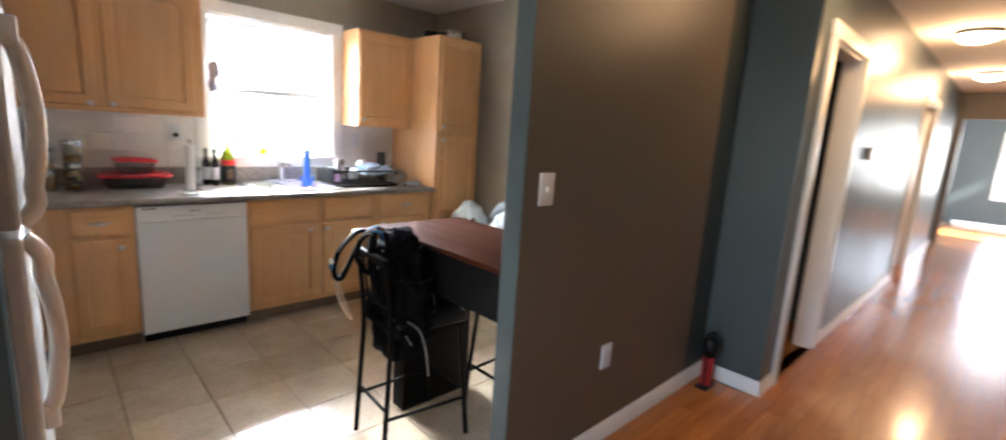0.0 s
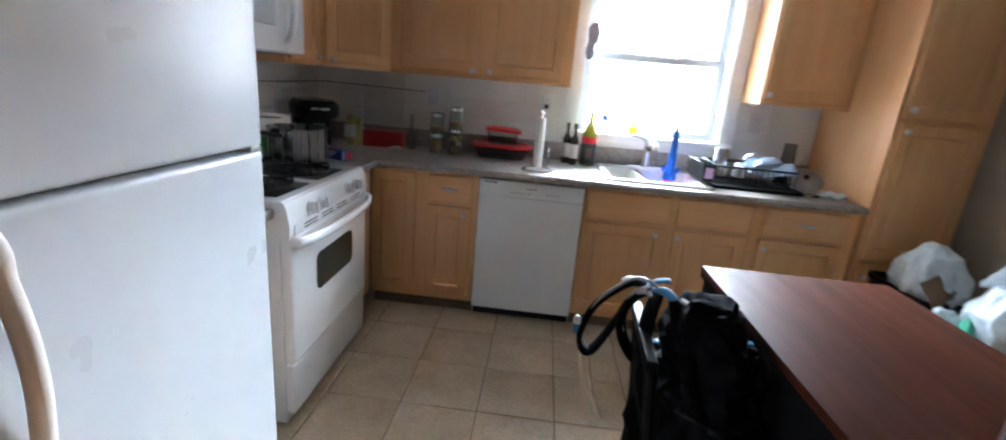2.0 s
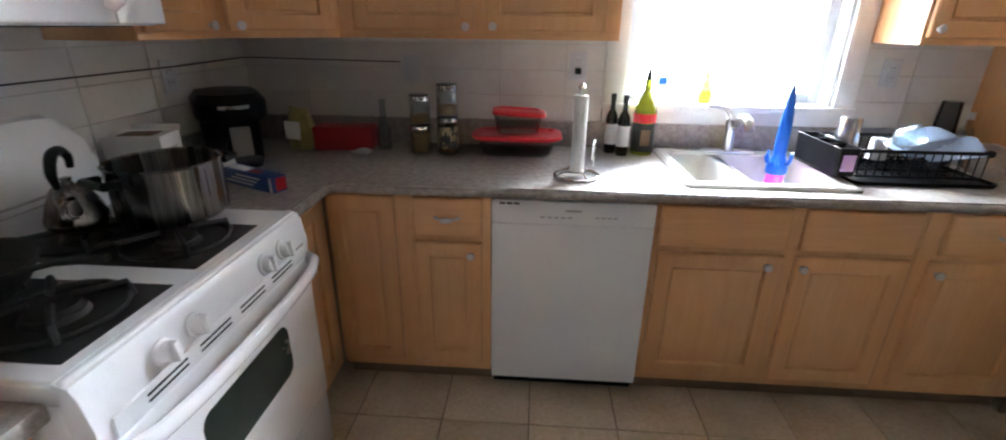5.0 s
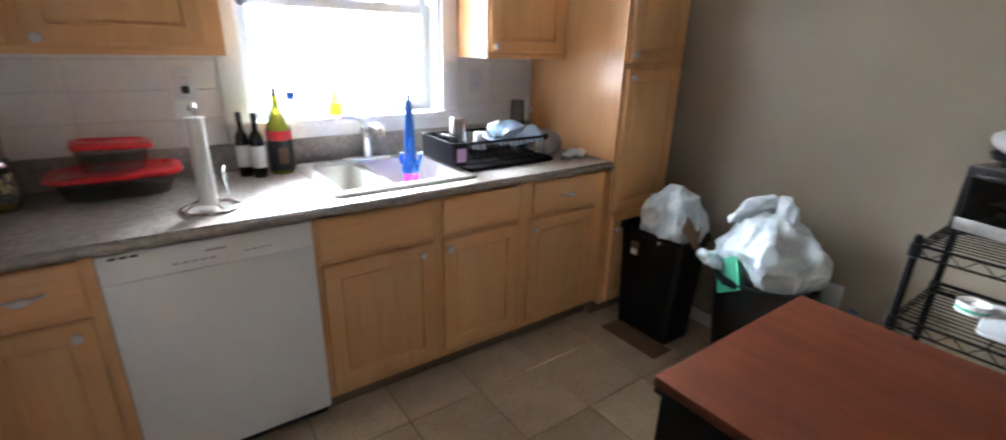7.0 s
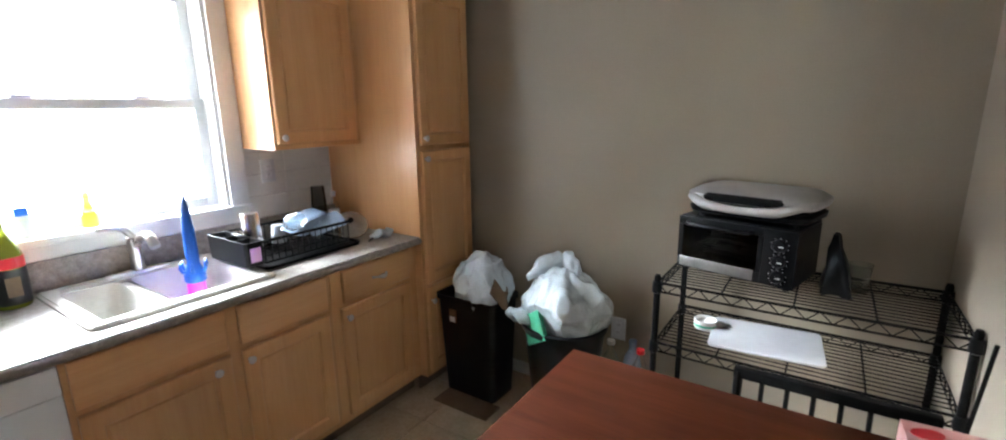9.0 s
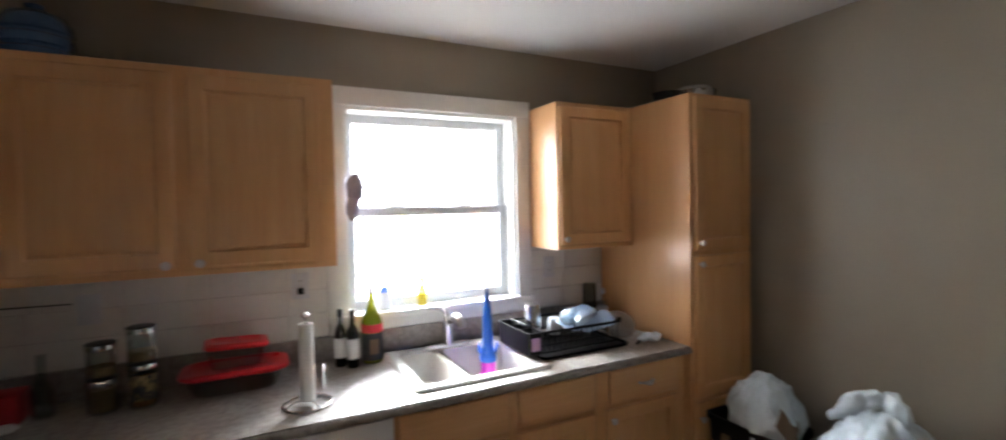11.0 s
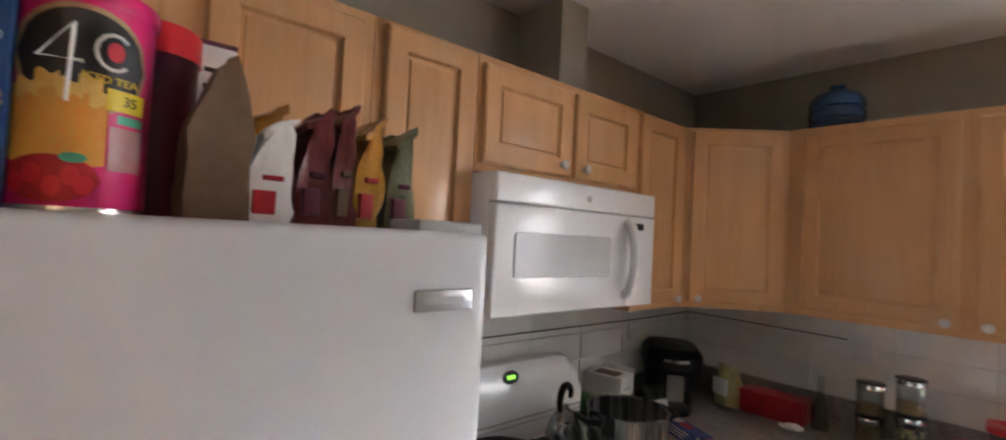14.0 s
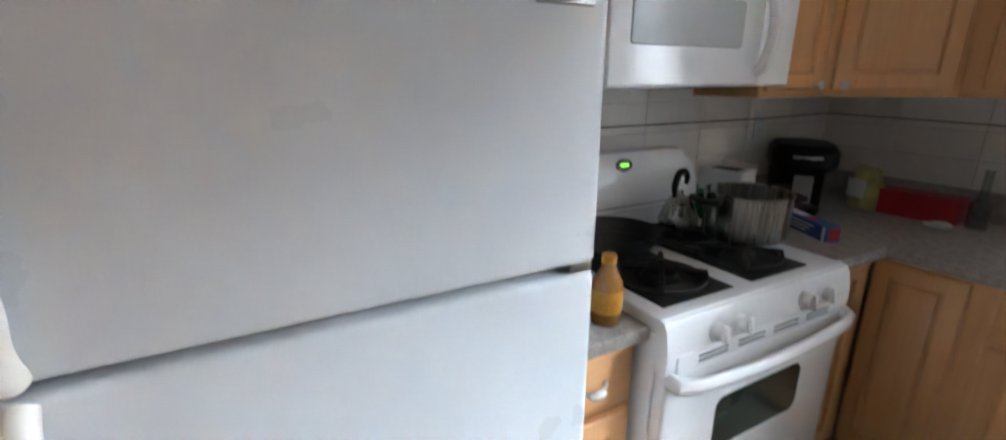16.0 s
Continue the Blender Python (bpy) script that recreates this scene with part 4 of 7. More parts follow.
for par, z0, z1, lx in ((fz, 1.213, 1.612, 0.054), (fd, 1.180, 0.752, 0.052)):
    mid = (z1 - z0)
    sg = 1 if mid > 0 else -1
    pts = [(0.09, 0.0, z0), (0.09, -0.012, z0 + 0.012 * sg), (0.09, -0.025, z0 + 0.04 * sg)]
    pts += [(0.09, -0.016 - 0.020 * math.sin(math.pi * (0.12 + 0.80 * k / 8)), z0 + mid * (0.18 + 0.66 * k / 8)) for k in range(9)]
    pts += [(0.09, -0.012, z1 - mid * 0.11), (0.09, -0.006, z1 - mid * 0.08)]
    pts = [(0.036 + (lx - 0.036) * (p[2] - z0) / mid, p[1], p[2]) for p in pts]
    part("door_handle", tube(curve(pts, 3), 0.0165, 14), HANDLEW, par, "white curved door handle tinted by warm lamp light")
    part("handle_cap", box((lx - 0.0175, -0.026, min(z1, z1 - mid * 0.13)), (lx + 0.018, 0.002, max(z1, z1 - mid * 0.13)), 0.007, 3), WHITE, par, "white handle cap")
    part("handle_collar", tube([(lx + 0.0172 * math.cos(k * math.tau / 16), -0.012 + 0.0155 * math.sin(k * math.tau / 16), z1 - mid * 0.14) for k in range(16)], 0.0025, 6, closed=True), NICKEL, par, "thin metal handle collar")
bd = part("badge", box((W - 0.124, -0.005, 1.576), (W - 0.030, 0.001, 1.606), 0.004), PLATE, fz, "brushed metal name plate")
part("name_bar", box((W - 0.112, -0.0058, 1.586), (W - 0.046, -0.0045, 1.596)), GREYPL, bd)
part("hinge_cover", box((W - 0.115, 0.012, 1.682), (W - 0.005, 0.10, 1.700), 0.006), GREYPL, ob, "grey hinge cover")
part("hinge_pin", box((W - 0.045, 0.006, FG0 - 0.004), (W - 0.004, 0.055, FG1 + 0.004), 0.002), NICKEL, ob, "metal middle hinge")

# ---- sink and tap ----
ob = thing("kitchen_sink", (SX0 + SX1) / 2, (SYA + SYB) / 2, CT1, "off-white enamel double-bowl drop-in sink", "sink")
hx, hy = (SX1 - SX0) / 2, (SYB - SYA) / 2


BY0, BY1 = -hy + 0.045, hy - 0.115
BX = -0.075
bowls = [(-hx + 0.045, BX - 0.018), (BX + 0.018, hx - 0.045)]
bm = shell([ring(-hx, -hy, hx, hy, 0.035, 0.0), ring(-hx, -hy, hx, hy, 0.035, 0.008), ring(-hx + 0.008, -hy + 0.008, hx - 0.008, hy - 0.008, 0.03, 0.014)], cap=False)
box((-hx + 0.012, -hy + 0.012, 0.002), (-hx + 0.047, hy - 0.012, 0.0138), bm=bm)
box((hx - 0.047, -hy + 0.012, 0.002), (hx - 0.012, hy - 0.012, 0.0138), bm=bm)
box((-hx + 0.047, -hy + 0.012, 0.002), (hx - 0.047, BY0 + 0.002, 0.0138), bm=bm)
box((-hx + 0.047, BY1 - 0.002, 0.002), (hx - 0.047, hy - 0.012, 0.0138), bm=bm)
part("rim", bm, ENAMELSINK, ob)
for (x0, x1), dep in zip(bowls, (0.15, 0.17)):
    bm = shell([ring(x0, BY0, x1, BY1, 0.05, 0.013), ring(x0 + 0.006, BY0 + 0.006, x1 - 0.006, BY1 - 0.006, 0.05, 0.0), ring(x0 + 0.014, BY0 + 0.014, x1 - 0.014, BY1 - 0.014, 0.06, -dep * 0.8), ring(x0 + 0.05, BY0 + 0.05, x1 - 0.05, BY1 - 0.05, 0.04, -dep)])
    bw = part("bowl", bm, ENAMELSINK, ob)
    part("drain", lathe([(0, 0.004), (0.03, 0.004), (0.036, 0.0), (0.036, -0.003)], 20, c=((x0 + x1) / 2, (BY0 + BY1) / 2, -dep + 0.002)), STEEL, bw, "steel drain")
part("divider", box((BX - 0.02, BY0, -0.06), (BX + 0.02, BY1, 0.004), 0.006), ENAMELSINK, ob)
for k in range(4):
    part("drain_groove", box((-hx + 0.06, hy - 0.10 + 0.012 * k, 0.0136), (-0.1, hy - 0.095 + 0.012 * k, 0.016), 0.001), ENAMELSINK, ob)

ob = thing("sink_tap", 1.60, 4.285, CT1 + 0.0135, "satin nickel single-lever kitchen tap", "tap")
part("base_plate", shell([ring(-0.12, -0.028, 0.12, 0.028, 0.027, 0), ring(-0.12, -0.028, 0.12, 0.028, 0.027, 0.006), ring(-0.11, -0.02, 0.11, 0.02, 0.019, 0.011)]), NICKEL, ob)
part("body", lathe([(0.028, 0.01), (0.025, 0.03), (0.022, 0.10), (0.026, 0.13), (0.024, 0.15), (0.0, 0.155)], 20), NICKEL, ob)
part("spout", tube(curve([(0, 0, 0.10), (0.01, -0.04, 0.145), (0.015, -0.09, 0.165), (0.018, -0.13, 0.155), (0.02, -0.155, 0.125)]), spread([0.017, 0.017, 0.018, 0.021, 0.019]), 12), NICKEL, ob)
part("lever", tube(curve([(0, 0.0, 0.15), (-0.03, -0.005, 0.19), (-0.08, -0.015, 0.205), (-0.12, -0.02, 0.207)]), spread([0.016, 0.012, 0.01, 0.008]), 10), NICKEL, ob)

# ---- electrical plates and cable ----


def plate(name, x, y, z, turn, label, kind):
    ob = thing(name, x, y, z, label, "switch" if kind == "switch" else "socket", turn=turn)
    part("cover", box((-0.039, -0.006, -0.061), (0.039, 0, 0.061), 0.003), KNOBW if kind == "switch" else VINYL, ob)
    if kind == "switch":
        part("toggle", box((-0.005, -0.016, -0.010), (0.005, -0.005, 0.012), 0.002), KNOBW, ob)
        for s in (-1, 1):
            part("screw", lathe([(0, 0), (0.003, 0), (0.003, 0.001), (0, 0.001)], 8), NICKEL, ob, at=pose(0, -0.006, 0.03 * s, 90))
    elif kind == "socket":
        for s in (-1, 1):
            so = part("socket_face", box((-0.015, -0.008, 0.021 * s - 0.014), (0.015, -0.005, 0.021 * s + 0.014), 0.004), VINYL, ob)
            for sx in (-0.006, 0.006):
                part("slot", box((sx - 0.001, -0.0085, 0.021 * s - 0.002), (sx + 0.001, -0.0075, 0.021 * s + 0.006)), INK, so)
    return ob


plate("light_switch", 1.537, SY0, 1.254, 0, "cream toggle light switch on the brown wall", "switch")
plate("wall_socket", 2.055, SY0, 0.445, 0, "white wall socket low on the brown wall", "socket")
plate("wall_socket", 0.135, NY - 0.012, 1.277, 0, "white wall socket on the tiled wall", "blank")
o = plate("wall_socket", 0.91, NY - 0.012, 1.30, 0, "white wall socket with a black plug", "socket")
part("plug", box((-0.014, -0.035, -0.036), (0.014, -0.006, -0.008), 0.004), BLACK, o, "black plug")
plate("wall_socket", 2.28, NY - 0.012, 1.29, 0, "white wall socket beside the window", "socket")
plate("wall_socket", WX + 0.012, 3.86, 1.275, 90, "white wall socket on the tiled wall", "socket")
plate("wall_socket", EX, 2.735, 0.45, -90, "white wall socket low on the taupe wall", "socket")
solid("wall_cable", tube([(0.084, NY - 0.02, 1.305), (-0.64, NY - 0.02, 1.315), (WX + 0.02, NY - 0.05, 1.315), (WX + 0.02, 3.9, 1.308), (WX + 0.02, 2.32, 1.31)], 0.003, 6), DARKGREY, "thin dark cable along the tiled wall", "cable")

# ---- table and seats ----
TX0, TX1, TY0, TY1, TZ = 1.424, 1.966, 1.50, 2.440, 0.938
ob = thing("bar_table", (TX0 + TX1) / 2, (TY0 + TY1) / 2, 0, "counter-height table with reddish-brown top and black base", "table")
hx, hy = (TX1 - TX0) / 2, (TY1 - TY0) / 2
part("tabletop", box((-hx, -hy, TZ - 0.022), (hx, hy, TZ), 0.003), CHERRY, ob)
part("edge_band", box((-hx + 0.002, -hy + 0.002, TZ - 0.034), (hx - 0.002, hy - 0.002, TZ - 0.022)), MATTBLACK, ob, "black edge band")
for x in (-hx + 0.012, hx - 0.032):
    part("apron", box((x, -hy + 0.01, TZ - 0.22), (x + 0.02, hy - 0.012, TZ - 0.034)), MATTBLACK, ob)
part("apron", box((-hx + 0.032, hy - 0.032, TZ - 0.22), (hx - 0.032, hy - 0.012, TZ - 0.034)), MATTBLACK, ob)
part("pedestal_panel", box((-hx + 0.02, hy - 0.27, 0), (hx - 0.10, hy - 0.17, TZ - 0.034), 0.003), MATTBLACK, ob)


def bar_stool(x, y, turn, wb, label, sw=0.37):
    """A metal stool with a slatted back; the seat faces local +x, the back is at x = 0."""
    ob = thing("bar_stool", x, y, 0, label, "stool", "stools round the table", turn=turn)
    h, sz, d = sw / 2, 0.62, 0.37
    b = wb / 2
    part("seat", box((0.01, -h, sz - 0.035), (d, h, sz + 0.02), 0.018, 3), SEATVINYL, ob, "black padded seat")
    part("seat_frame", box((0.015, -h + 0.012, sz - 0.055), (d - 0.015, h - 0.012, sz - 0.034)), MATTBLACK, ob)
    for s in (-1, 1):
        part("leg", tube([(-0.03, s * (b + 0.01), 0.0), (0.0, s * b, sz - 0.08), (-0.005, s * b, sz + 0.05), (-0.03, s * b, 0.905)], 0.0115, 8), MATTBLACK, ob)
        part("leg", tube([(d + 0.02, s * h, 0.0), (d - 0.03, s * (h - 0.025), sz - 0.04)], 0.0115, 8), MATTBLACK, ob)
        part("footrest", tube([(-0.02, s * (b + 0.003), 0.2), (d + 0.005, s * (h - 0.006), 0.2)], 0.008, 6), MATTBLACK, ob)
    part("footrest", tube([(d, -h + 0.01, 0.24), (d, h - 0.01, 0.24)], 0.008, 6), MATTBLACK, ob)
    part("footrest", tube([(-0.018, -b, 0.24), (-0.018, b, 0.24)], 0.008, 6), MATTBLACK, ob)
    part("top_rail", box((-0.045, -b - 0.012, 0.885), (-0.02, b + 0.012, 0.915), 0.006), MATTBLACK, ob)
    part("low_rail", tube([(-0.005, -b, sz + 0.075), (-0.005, b, sz + 0.075)], 0.009, 6), MATTBLACK, ob)
    n = 4 if wb < 0.3 else 6
    for k in range(n):
        yy = -b + wb * (k + 1) / (n + 1)
        part("back_slat", tube([(-0.005, yy, sz + 0.075), (-0.032, yy, 0.89)], 0.006, 6), MATTBLACK, ob)
    return ob


bar_stool(1.21, 2.03, -4, 0.27, "black metal bar stool with a backpack on its back", 0.34)
bar_stool(2.12, 1.845, 180, 0.40, "black metal bar stool pushed under the table")

# backpack hanging on the stool's back
ob = thing("backpack", 1.20, 2.02, 0.45, "black nylon hydration backpack hanging on a bar stool", "backpack")


def soft(cx, cy, cz, rx, ry, rz, p, amount, scale, seed, level=5, taper=0.0):
    """A stuffed cloth form: a rounded block with slack folds."""
    bm = bmesh.new()
    bmesh.ops.create_icosphere(bm, subdivisions=level, radius=1)
    for v in bm.verts:
        q = [math.copysign(abs(c) ** p, c) for c in v.co]
        w = 1 - taper * max(0, q[2])
        v.co = Vector((cx + rx * q[0] * w, cy + ry * q[1] * w, cz + rz * q[2]))
    bm.normal_update()
    move = [v.normal * amount * (abs(noise.noise(v.co * scale + Vector((seed, 0, 0)))) + 0.5 * abs(noise.noise(v.co * scale * 2.6 + Vector((0, seed, 0)))) - 0.3) for v in bm.verts]
    for v, d in zip(bm.verts, move):
        v.co += d
    return bm


part("bag_body", soft(0.095, -0.03, 0.27, 0.088, 0.15, 0.25, 0.6, 0.07, 9, 1.0, 5, 0.12), FABRIC, ob)
part("front_pocket", soft(0.165, -0.04, 0.17, 0.05, 0.115, 0.135, 0.65, 0.045, 11, 2.0, 4), FABRIC, ob)
part("top_flap", soft(0.095, -0.02, 0.495, 0.078, 0.085, 0.064, 0.75, 0.045, 13, 4.0, 4), FABRIC, ob)
part("side_fold", soft(0.185, -0.09, 0.33, 0.026, 0.045, 0.16, 0.8, 0.05, 12, 6.0, 4), FABRIC, ob)


def strap(points, width, flat=0.28, piping=True, side=1):
    """A padded strap with a pale reflective cord along one edge."""
    line = curve(points)
    st = part("shoulder_strap", tube(line, spread(width), 10, flat=flat), FABRIC, ob)
    if piping:
        part("piping", tube([Vector(p) + Vector((0.003 * side, -0.012, 0.75 * max(width))) for p in line[: int(len(line) * 0.62)]], 0.0035, 6), SILVER, st, "pale reflective piping")
    return st


strap([(0.0, 0.05, 0.535), (-0.03, 0.07, 0.548), (-0.065, 0.08, 0.535), (-0.125, 0.085, 0.475), (-0.153, 0.085, 0.40), (-0.145, 0.08, 0.355), (-0.122, 0.08, 0.355), (-0.098, 0.075, 0.395), (-0.062, 0.065, 0.48), (-0.04, 0.055, 0.52)], [0.016, 0.019, 0.019, 0.020, 0.021, 0.022, 0.021, 0.019, 0.017, 0.014], 0.42)
strap([(-0.02, 0.03, 0.545), (-0.05, 0.045, 0.52), (-0.068, 0.05, 0.47), (-0.06, 0.045, 0.42), (-0.035, 0.035, 0.38), (-0.012, 0.02, 0.365)], [0.016, 0.022, 0.024, 0.024, 0.022, 0.018], 0.5, True, -1)
strap([(0.0, 0.03, 0.545), (-0.015, 0.02, 0.48), (-0.02, 0.0, 0.38), (0.0, -0.02, 0.28)], [0.024, 0.030, 0.030, 0.024], 0.55, False)
strap([(0.02, -0.02, 0.55), (0.035, -0.05, 0.50), (0.06, -0.09, 0.40), (0.08, -0.11, 0.28), (0.09, -0.12, 0.16)], [0.014, 0.018, 0.020, 0.018, 0.012], 0.35, False)
part("foam_pad", tube(curve([(-0.075, 0.08, 0.545), (-0.055, 0.082, 0.552), (-0.03, 0.075, 0.550)]), spread([0.006, 0.011, 0.006]), 8, flat=0.4), GREYPL, ob, "grey mesh strap lining")
part("foam_pad", tube(curve([(-0.045, 0.035, 0.53), (-0.035, 0.03, 0.545), (-0.015, 0.02, 0.54)]), spread([0.008, 0.013, 0.007]), 8, flat=0.5), SILVER, ob, "pale grey strap lining")
part("foam_pad", tube(curve([(0.035, -0.02, 0.555), (0.055, -0.03, 0.545), (0.072, -0.04, 0.52)]), spread([0.007, 0.013, 0.006]), 8, flat=0.5), SILVER, ob, "pale grey torn lining")
for pts, w in (([(-0.02, 0.06, 0.545), (0.005, 0.06, 0.562), (0.03, 0.055, 0.566)], 0.012), ([(-0.012, 0.05, 0.535), (0.008, 0.035, 0.548), (0.03, 0.02, 0.54), (0.038, 0.012, 0.515)], 0.021), ([(0.0, 0.0, 0.44), (0.02, -0.015, 0.445), (0.04, -0.03, 0.43)], 0.011)):
    part("blue_webbing", tube(curve(pts), w, 8, flat=0.35), STRAPBLUE, ob, "bright blue folded webbing")
part("buckle", box((0.188, -0.022, 0.462), (0.208, -0.008, 0.472), 0.003), STRAPBLUE, ob, "light blue strap buckle")
part("compression_strap", tube(curve([(0.01, 0.11, 0.38), (0.10, 0.135, 0.37), (0.185, 0.08, 0.36)]), 0.009, 6, flat=0.3), DARKGREY, ob)
part("compression_strap", tube(curve([(0.02, -0.16, 0.38), (0.10, -0.195, 0.37), (0.19, -0.14, 0.36)]), 0.009, 6, flat=0.3), DARKGREY, ob)
part("drink_tube", tube(curve([(-0.145, 0.085, 0.345), (-0.135, 0.082, 0.28), (-0.105, 0.08, 0.20), (-0.078, 0.08, 0.158)]), 0.0055, 8), HOSE, ob, "translucent drinking tube")
part("drink_tube", tube(curve([(-0.130, 0.08, 0.345), (-0.118, 0.078, 0.28), (-0.093, 0.078, 0.20), (-0.074, 0.08, 0.158)]), 0.0045, 8), HOSE, ob, "translucent drinking tube")
valve = part("bite_valve", tube([(-0.164, 0.083, 0.395), (-0.165, 0.083, 0.42)], [0.008, 0.0095], 10), STRAPBLUE, ob, "light blue bite valve")
part("valve_tip", lathe([(0.0095, 0.42), (0.010, 0.432), (0.006, 0.44), (0, 0.441)], 12, c=(-0.165, 0.083, 0)), PAPER, valve, "white valve tip")
part("webbing", tube(curve([(0.05, -0.17, 0.20), (0.09, -0.20, 0.16), (0.115, -0.21, 0.08), (0.13, -0.21, 0.0), (0.135, -0.21, -0.05)]), 0.009, 6, flat=0.3), GREYPL, ob, "grey hanging webbing strap")
part("webbing", tube(curve([(0.15, -0.07, 0.315), (0.185, -0.10, 0.31), (0.21, -0.12, 0.27), (0.212, -0.13, 0.21), (0.20, -0.13, 0.15)]), 0.004, 6), SILVER, ob, "pale grey elastic cord")
part("webbing", tube(curve([(0.0, -0.11, 0.22), (0.03, -0.15, 0.17), (0.06, -0.19, 0.10)]), 0.006, 6, flat=0.35), SILVER, ob, "pale grey zip edge")

# carton and yellow bag on the table
ob = thing("tissue_carton", 1.79, 1.655, TZ, "pink and white tissue carton with an oval opening", "box", turn=4)
bm = bmesh.new()
outer = [(0.105 * c, 0.085 * q) for c, q in ((-1, -1), (1, -1), (1, 1), (-1, 1))]
oval = [(0.064 * math.cos(k * math.tau / 32), 0.040 * math.sin(k * math.tau / 32) - 0.008) for k in range(32)]
ov, lo = [bm.verts.new((x, y, 0.088)) for x, y in oval], [bm.verts.new((x, y, 0.0)) for x, y in outer]
dip = [bm.verts.new((x, y, 0.084)) for x, y in oval]
hi = [bm.verts.new((x, y, 0.088)) for x, y in outer]
for k in range(4):
    bm.faces.new((lo[k], lo[(k + 1) % 4], hi[(k + 1) % 4], hi[k]))
for k in range(32):
    bm.faces.new((ov[k], ov[(k + 1) % 32], dip[(k + 1) % 32], dip[k]))
near = [2 if k < 8 else 3 if k < 16 else 0 if k < 24 else 1 for k in range(32)]
for k in range(32):
    a, b = near[k], near[(k + 1) % 32]
    bm.faces.new((ov[k], hi[a], ov[(k + 1) % 32]))
    if a != b:
        bm.faces.new((hi[a], hi[b], ov[(k + 1) % 32]))
bm.faces.new(lo[::-1])
part("carton", bm, PINKCARD, ob, smooth=False)
part("side_print", box((-0.1062, -0.08, 0.002), (-0.1052, 0.082, 0.086)), CREAM, ob, "white and pink printed side")
part("inside", box((-0.10, -0.08, 0.004), (0.10, 0.08, 0.03)), PAPER, ob, "stack of white tissues")
bm = box((-0.05, -0.026, 0), (0.05, 0.026, 0.006), 0.002)
bmesh.ops.subdivide_edges(bm, edges=bm.edges, cuts=4, use_grid_fill=True)
part("tissue", crumple(bm, 0.016, 26), PAPER, ob, "white tissue", pose(-0.008, -0.018, 0.076, 12, -8, 15))
for x, y, q in ((-0.075, 0.062, 0.016), (-0.082, -0.035, 0.017)):
    f1 = part("flower_print", lathe([(0, 0), (q, 0), (q, 0.0008), (0, 0.0008)], 16), MUSTARD, ob, "yellow round print", pose(x, y, 0.088) @ Matrix.Diagonal((1, 0.7, 1, 1)))
    part("flower_eye", lathe([(0, 0), (q * 0.45, 0), (q * 0.45, 0.0014), (0, 0.0014)], 12), PAPER, f1)
part("print_mark", lathe([(0, 0), (0.026, 0), (0.026, 0.0008), (0, 0.0008)], 20), REDBOX, ob, "red oval print", pose(0.072, 0.052, 0.088, 0, 0, 20) @ Matrix.Diagonal((0.62, 1.0, 1, 1)))
for k in range(3):
    part("print_bar", box((-0.1068, -0.07 + 0.024 * k, 0.012), (-0.106, -0.056 + 0.024 * k, 0.05)), MAGENTA, ob)
ob = thing("snack_bag", 1.80, 1.553, TZ, "bright yellow snack bag with black print", "bag", turn=4)
bm = box((-0.10, -0.03, 0), (0.10, 0.03, 0.17), 0.02, 3)
bmesh.ops.subdivide_edges(bm, edges=bm.edges, cuts=2, use_grid_fill=True)
part("bag", crumple(bm, 0.012, 18, 3), YELLOW, ob)

# ---- bins ----


def bin_bag(ob, cx, cy, z, rx, ry, h, seed, knot=False):
    """Thin film gathered over a full bin: pleats that run up to the gathered top, sharp creases and loose tips."""
    bm = bmesh.new()
    bmesh.ops.create_icosphere(bm, subdivisions=6, radius=1)
    for v in bm.verts:
        u, w, q = v.co
        a = math.atan2(w, u)
        k = 1 + (0.06 * math.sin(5 * a + seed) + 0.045 * math.sin(11 * a + 2.3 * seed)) * (0.35 + 0.65 * max(0, q))
        wide = 1 - 0.30 * max(0, q) ** 2
        v.co = Vector((cx + rx * u * k * wide, cy + ry * w * k * wide, z + h * q))
    bm.normal_update()
    move = []
    for v in bm.verts:
        p = v.co
        n1 = abs(noise.noise(p * 8 + Vector((seed, 2, 0))))
        n2 = abs(noise.noise(Vector((p.x * 22, p.y * 22, p.z * 9)) + Vector((0, seed, 5))))
        n3 = abs(noise.noise(p * 38 + Vector((seed, 7, seed))))
        big = noise.noise(p * 5 + Vector((3, seed, 1)))
        move.append(v.normal * (0.026 * big - 0.046 * n1 - 0.020 * n2 - 0.005 * n3 + 0.014))
    for v, d in zip(bm.verts, move):
        v.co += d
    part("bin_bag", bm, BAG, ob, "crumpled thin white plastic bag")
    if knot:
        for k, (dy, dz, lean, size) in enumerate(((-0.03, 0.05, -35, 0.085), (0.05, 0.065, 8, 0.065), (0.11, 0.02, 50, 0.10))):
            bm = bmesh.new()
            bmesh.ops.create_icosphere(bm, subdivisions=4, radius=1)
            for v in bm.verts:
                u, w, q = v.co
                v.co = Vector((0.34 * size * u, size * (0.35 + 0.35 * (q + 1) / 2) * w, size * q))
            bm.normal_update()
            for v in bm.verts:
                v.co -= v.normal * 0.026 * abs(noise.noise(v.co * 22 + Vector((seed + k, 0, 0)))) - v.normal * 0.004
            part("bag_ear", bm, BAG, ob, "tied ear of the bag", pose(cx - 0.02 * k, cy + dy, z + h * 0.88 + dz * 0.6, lean, 10 - 12 * k, 20 * k))


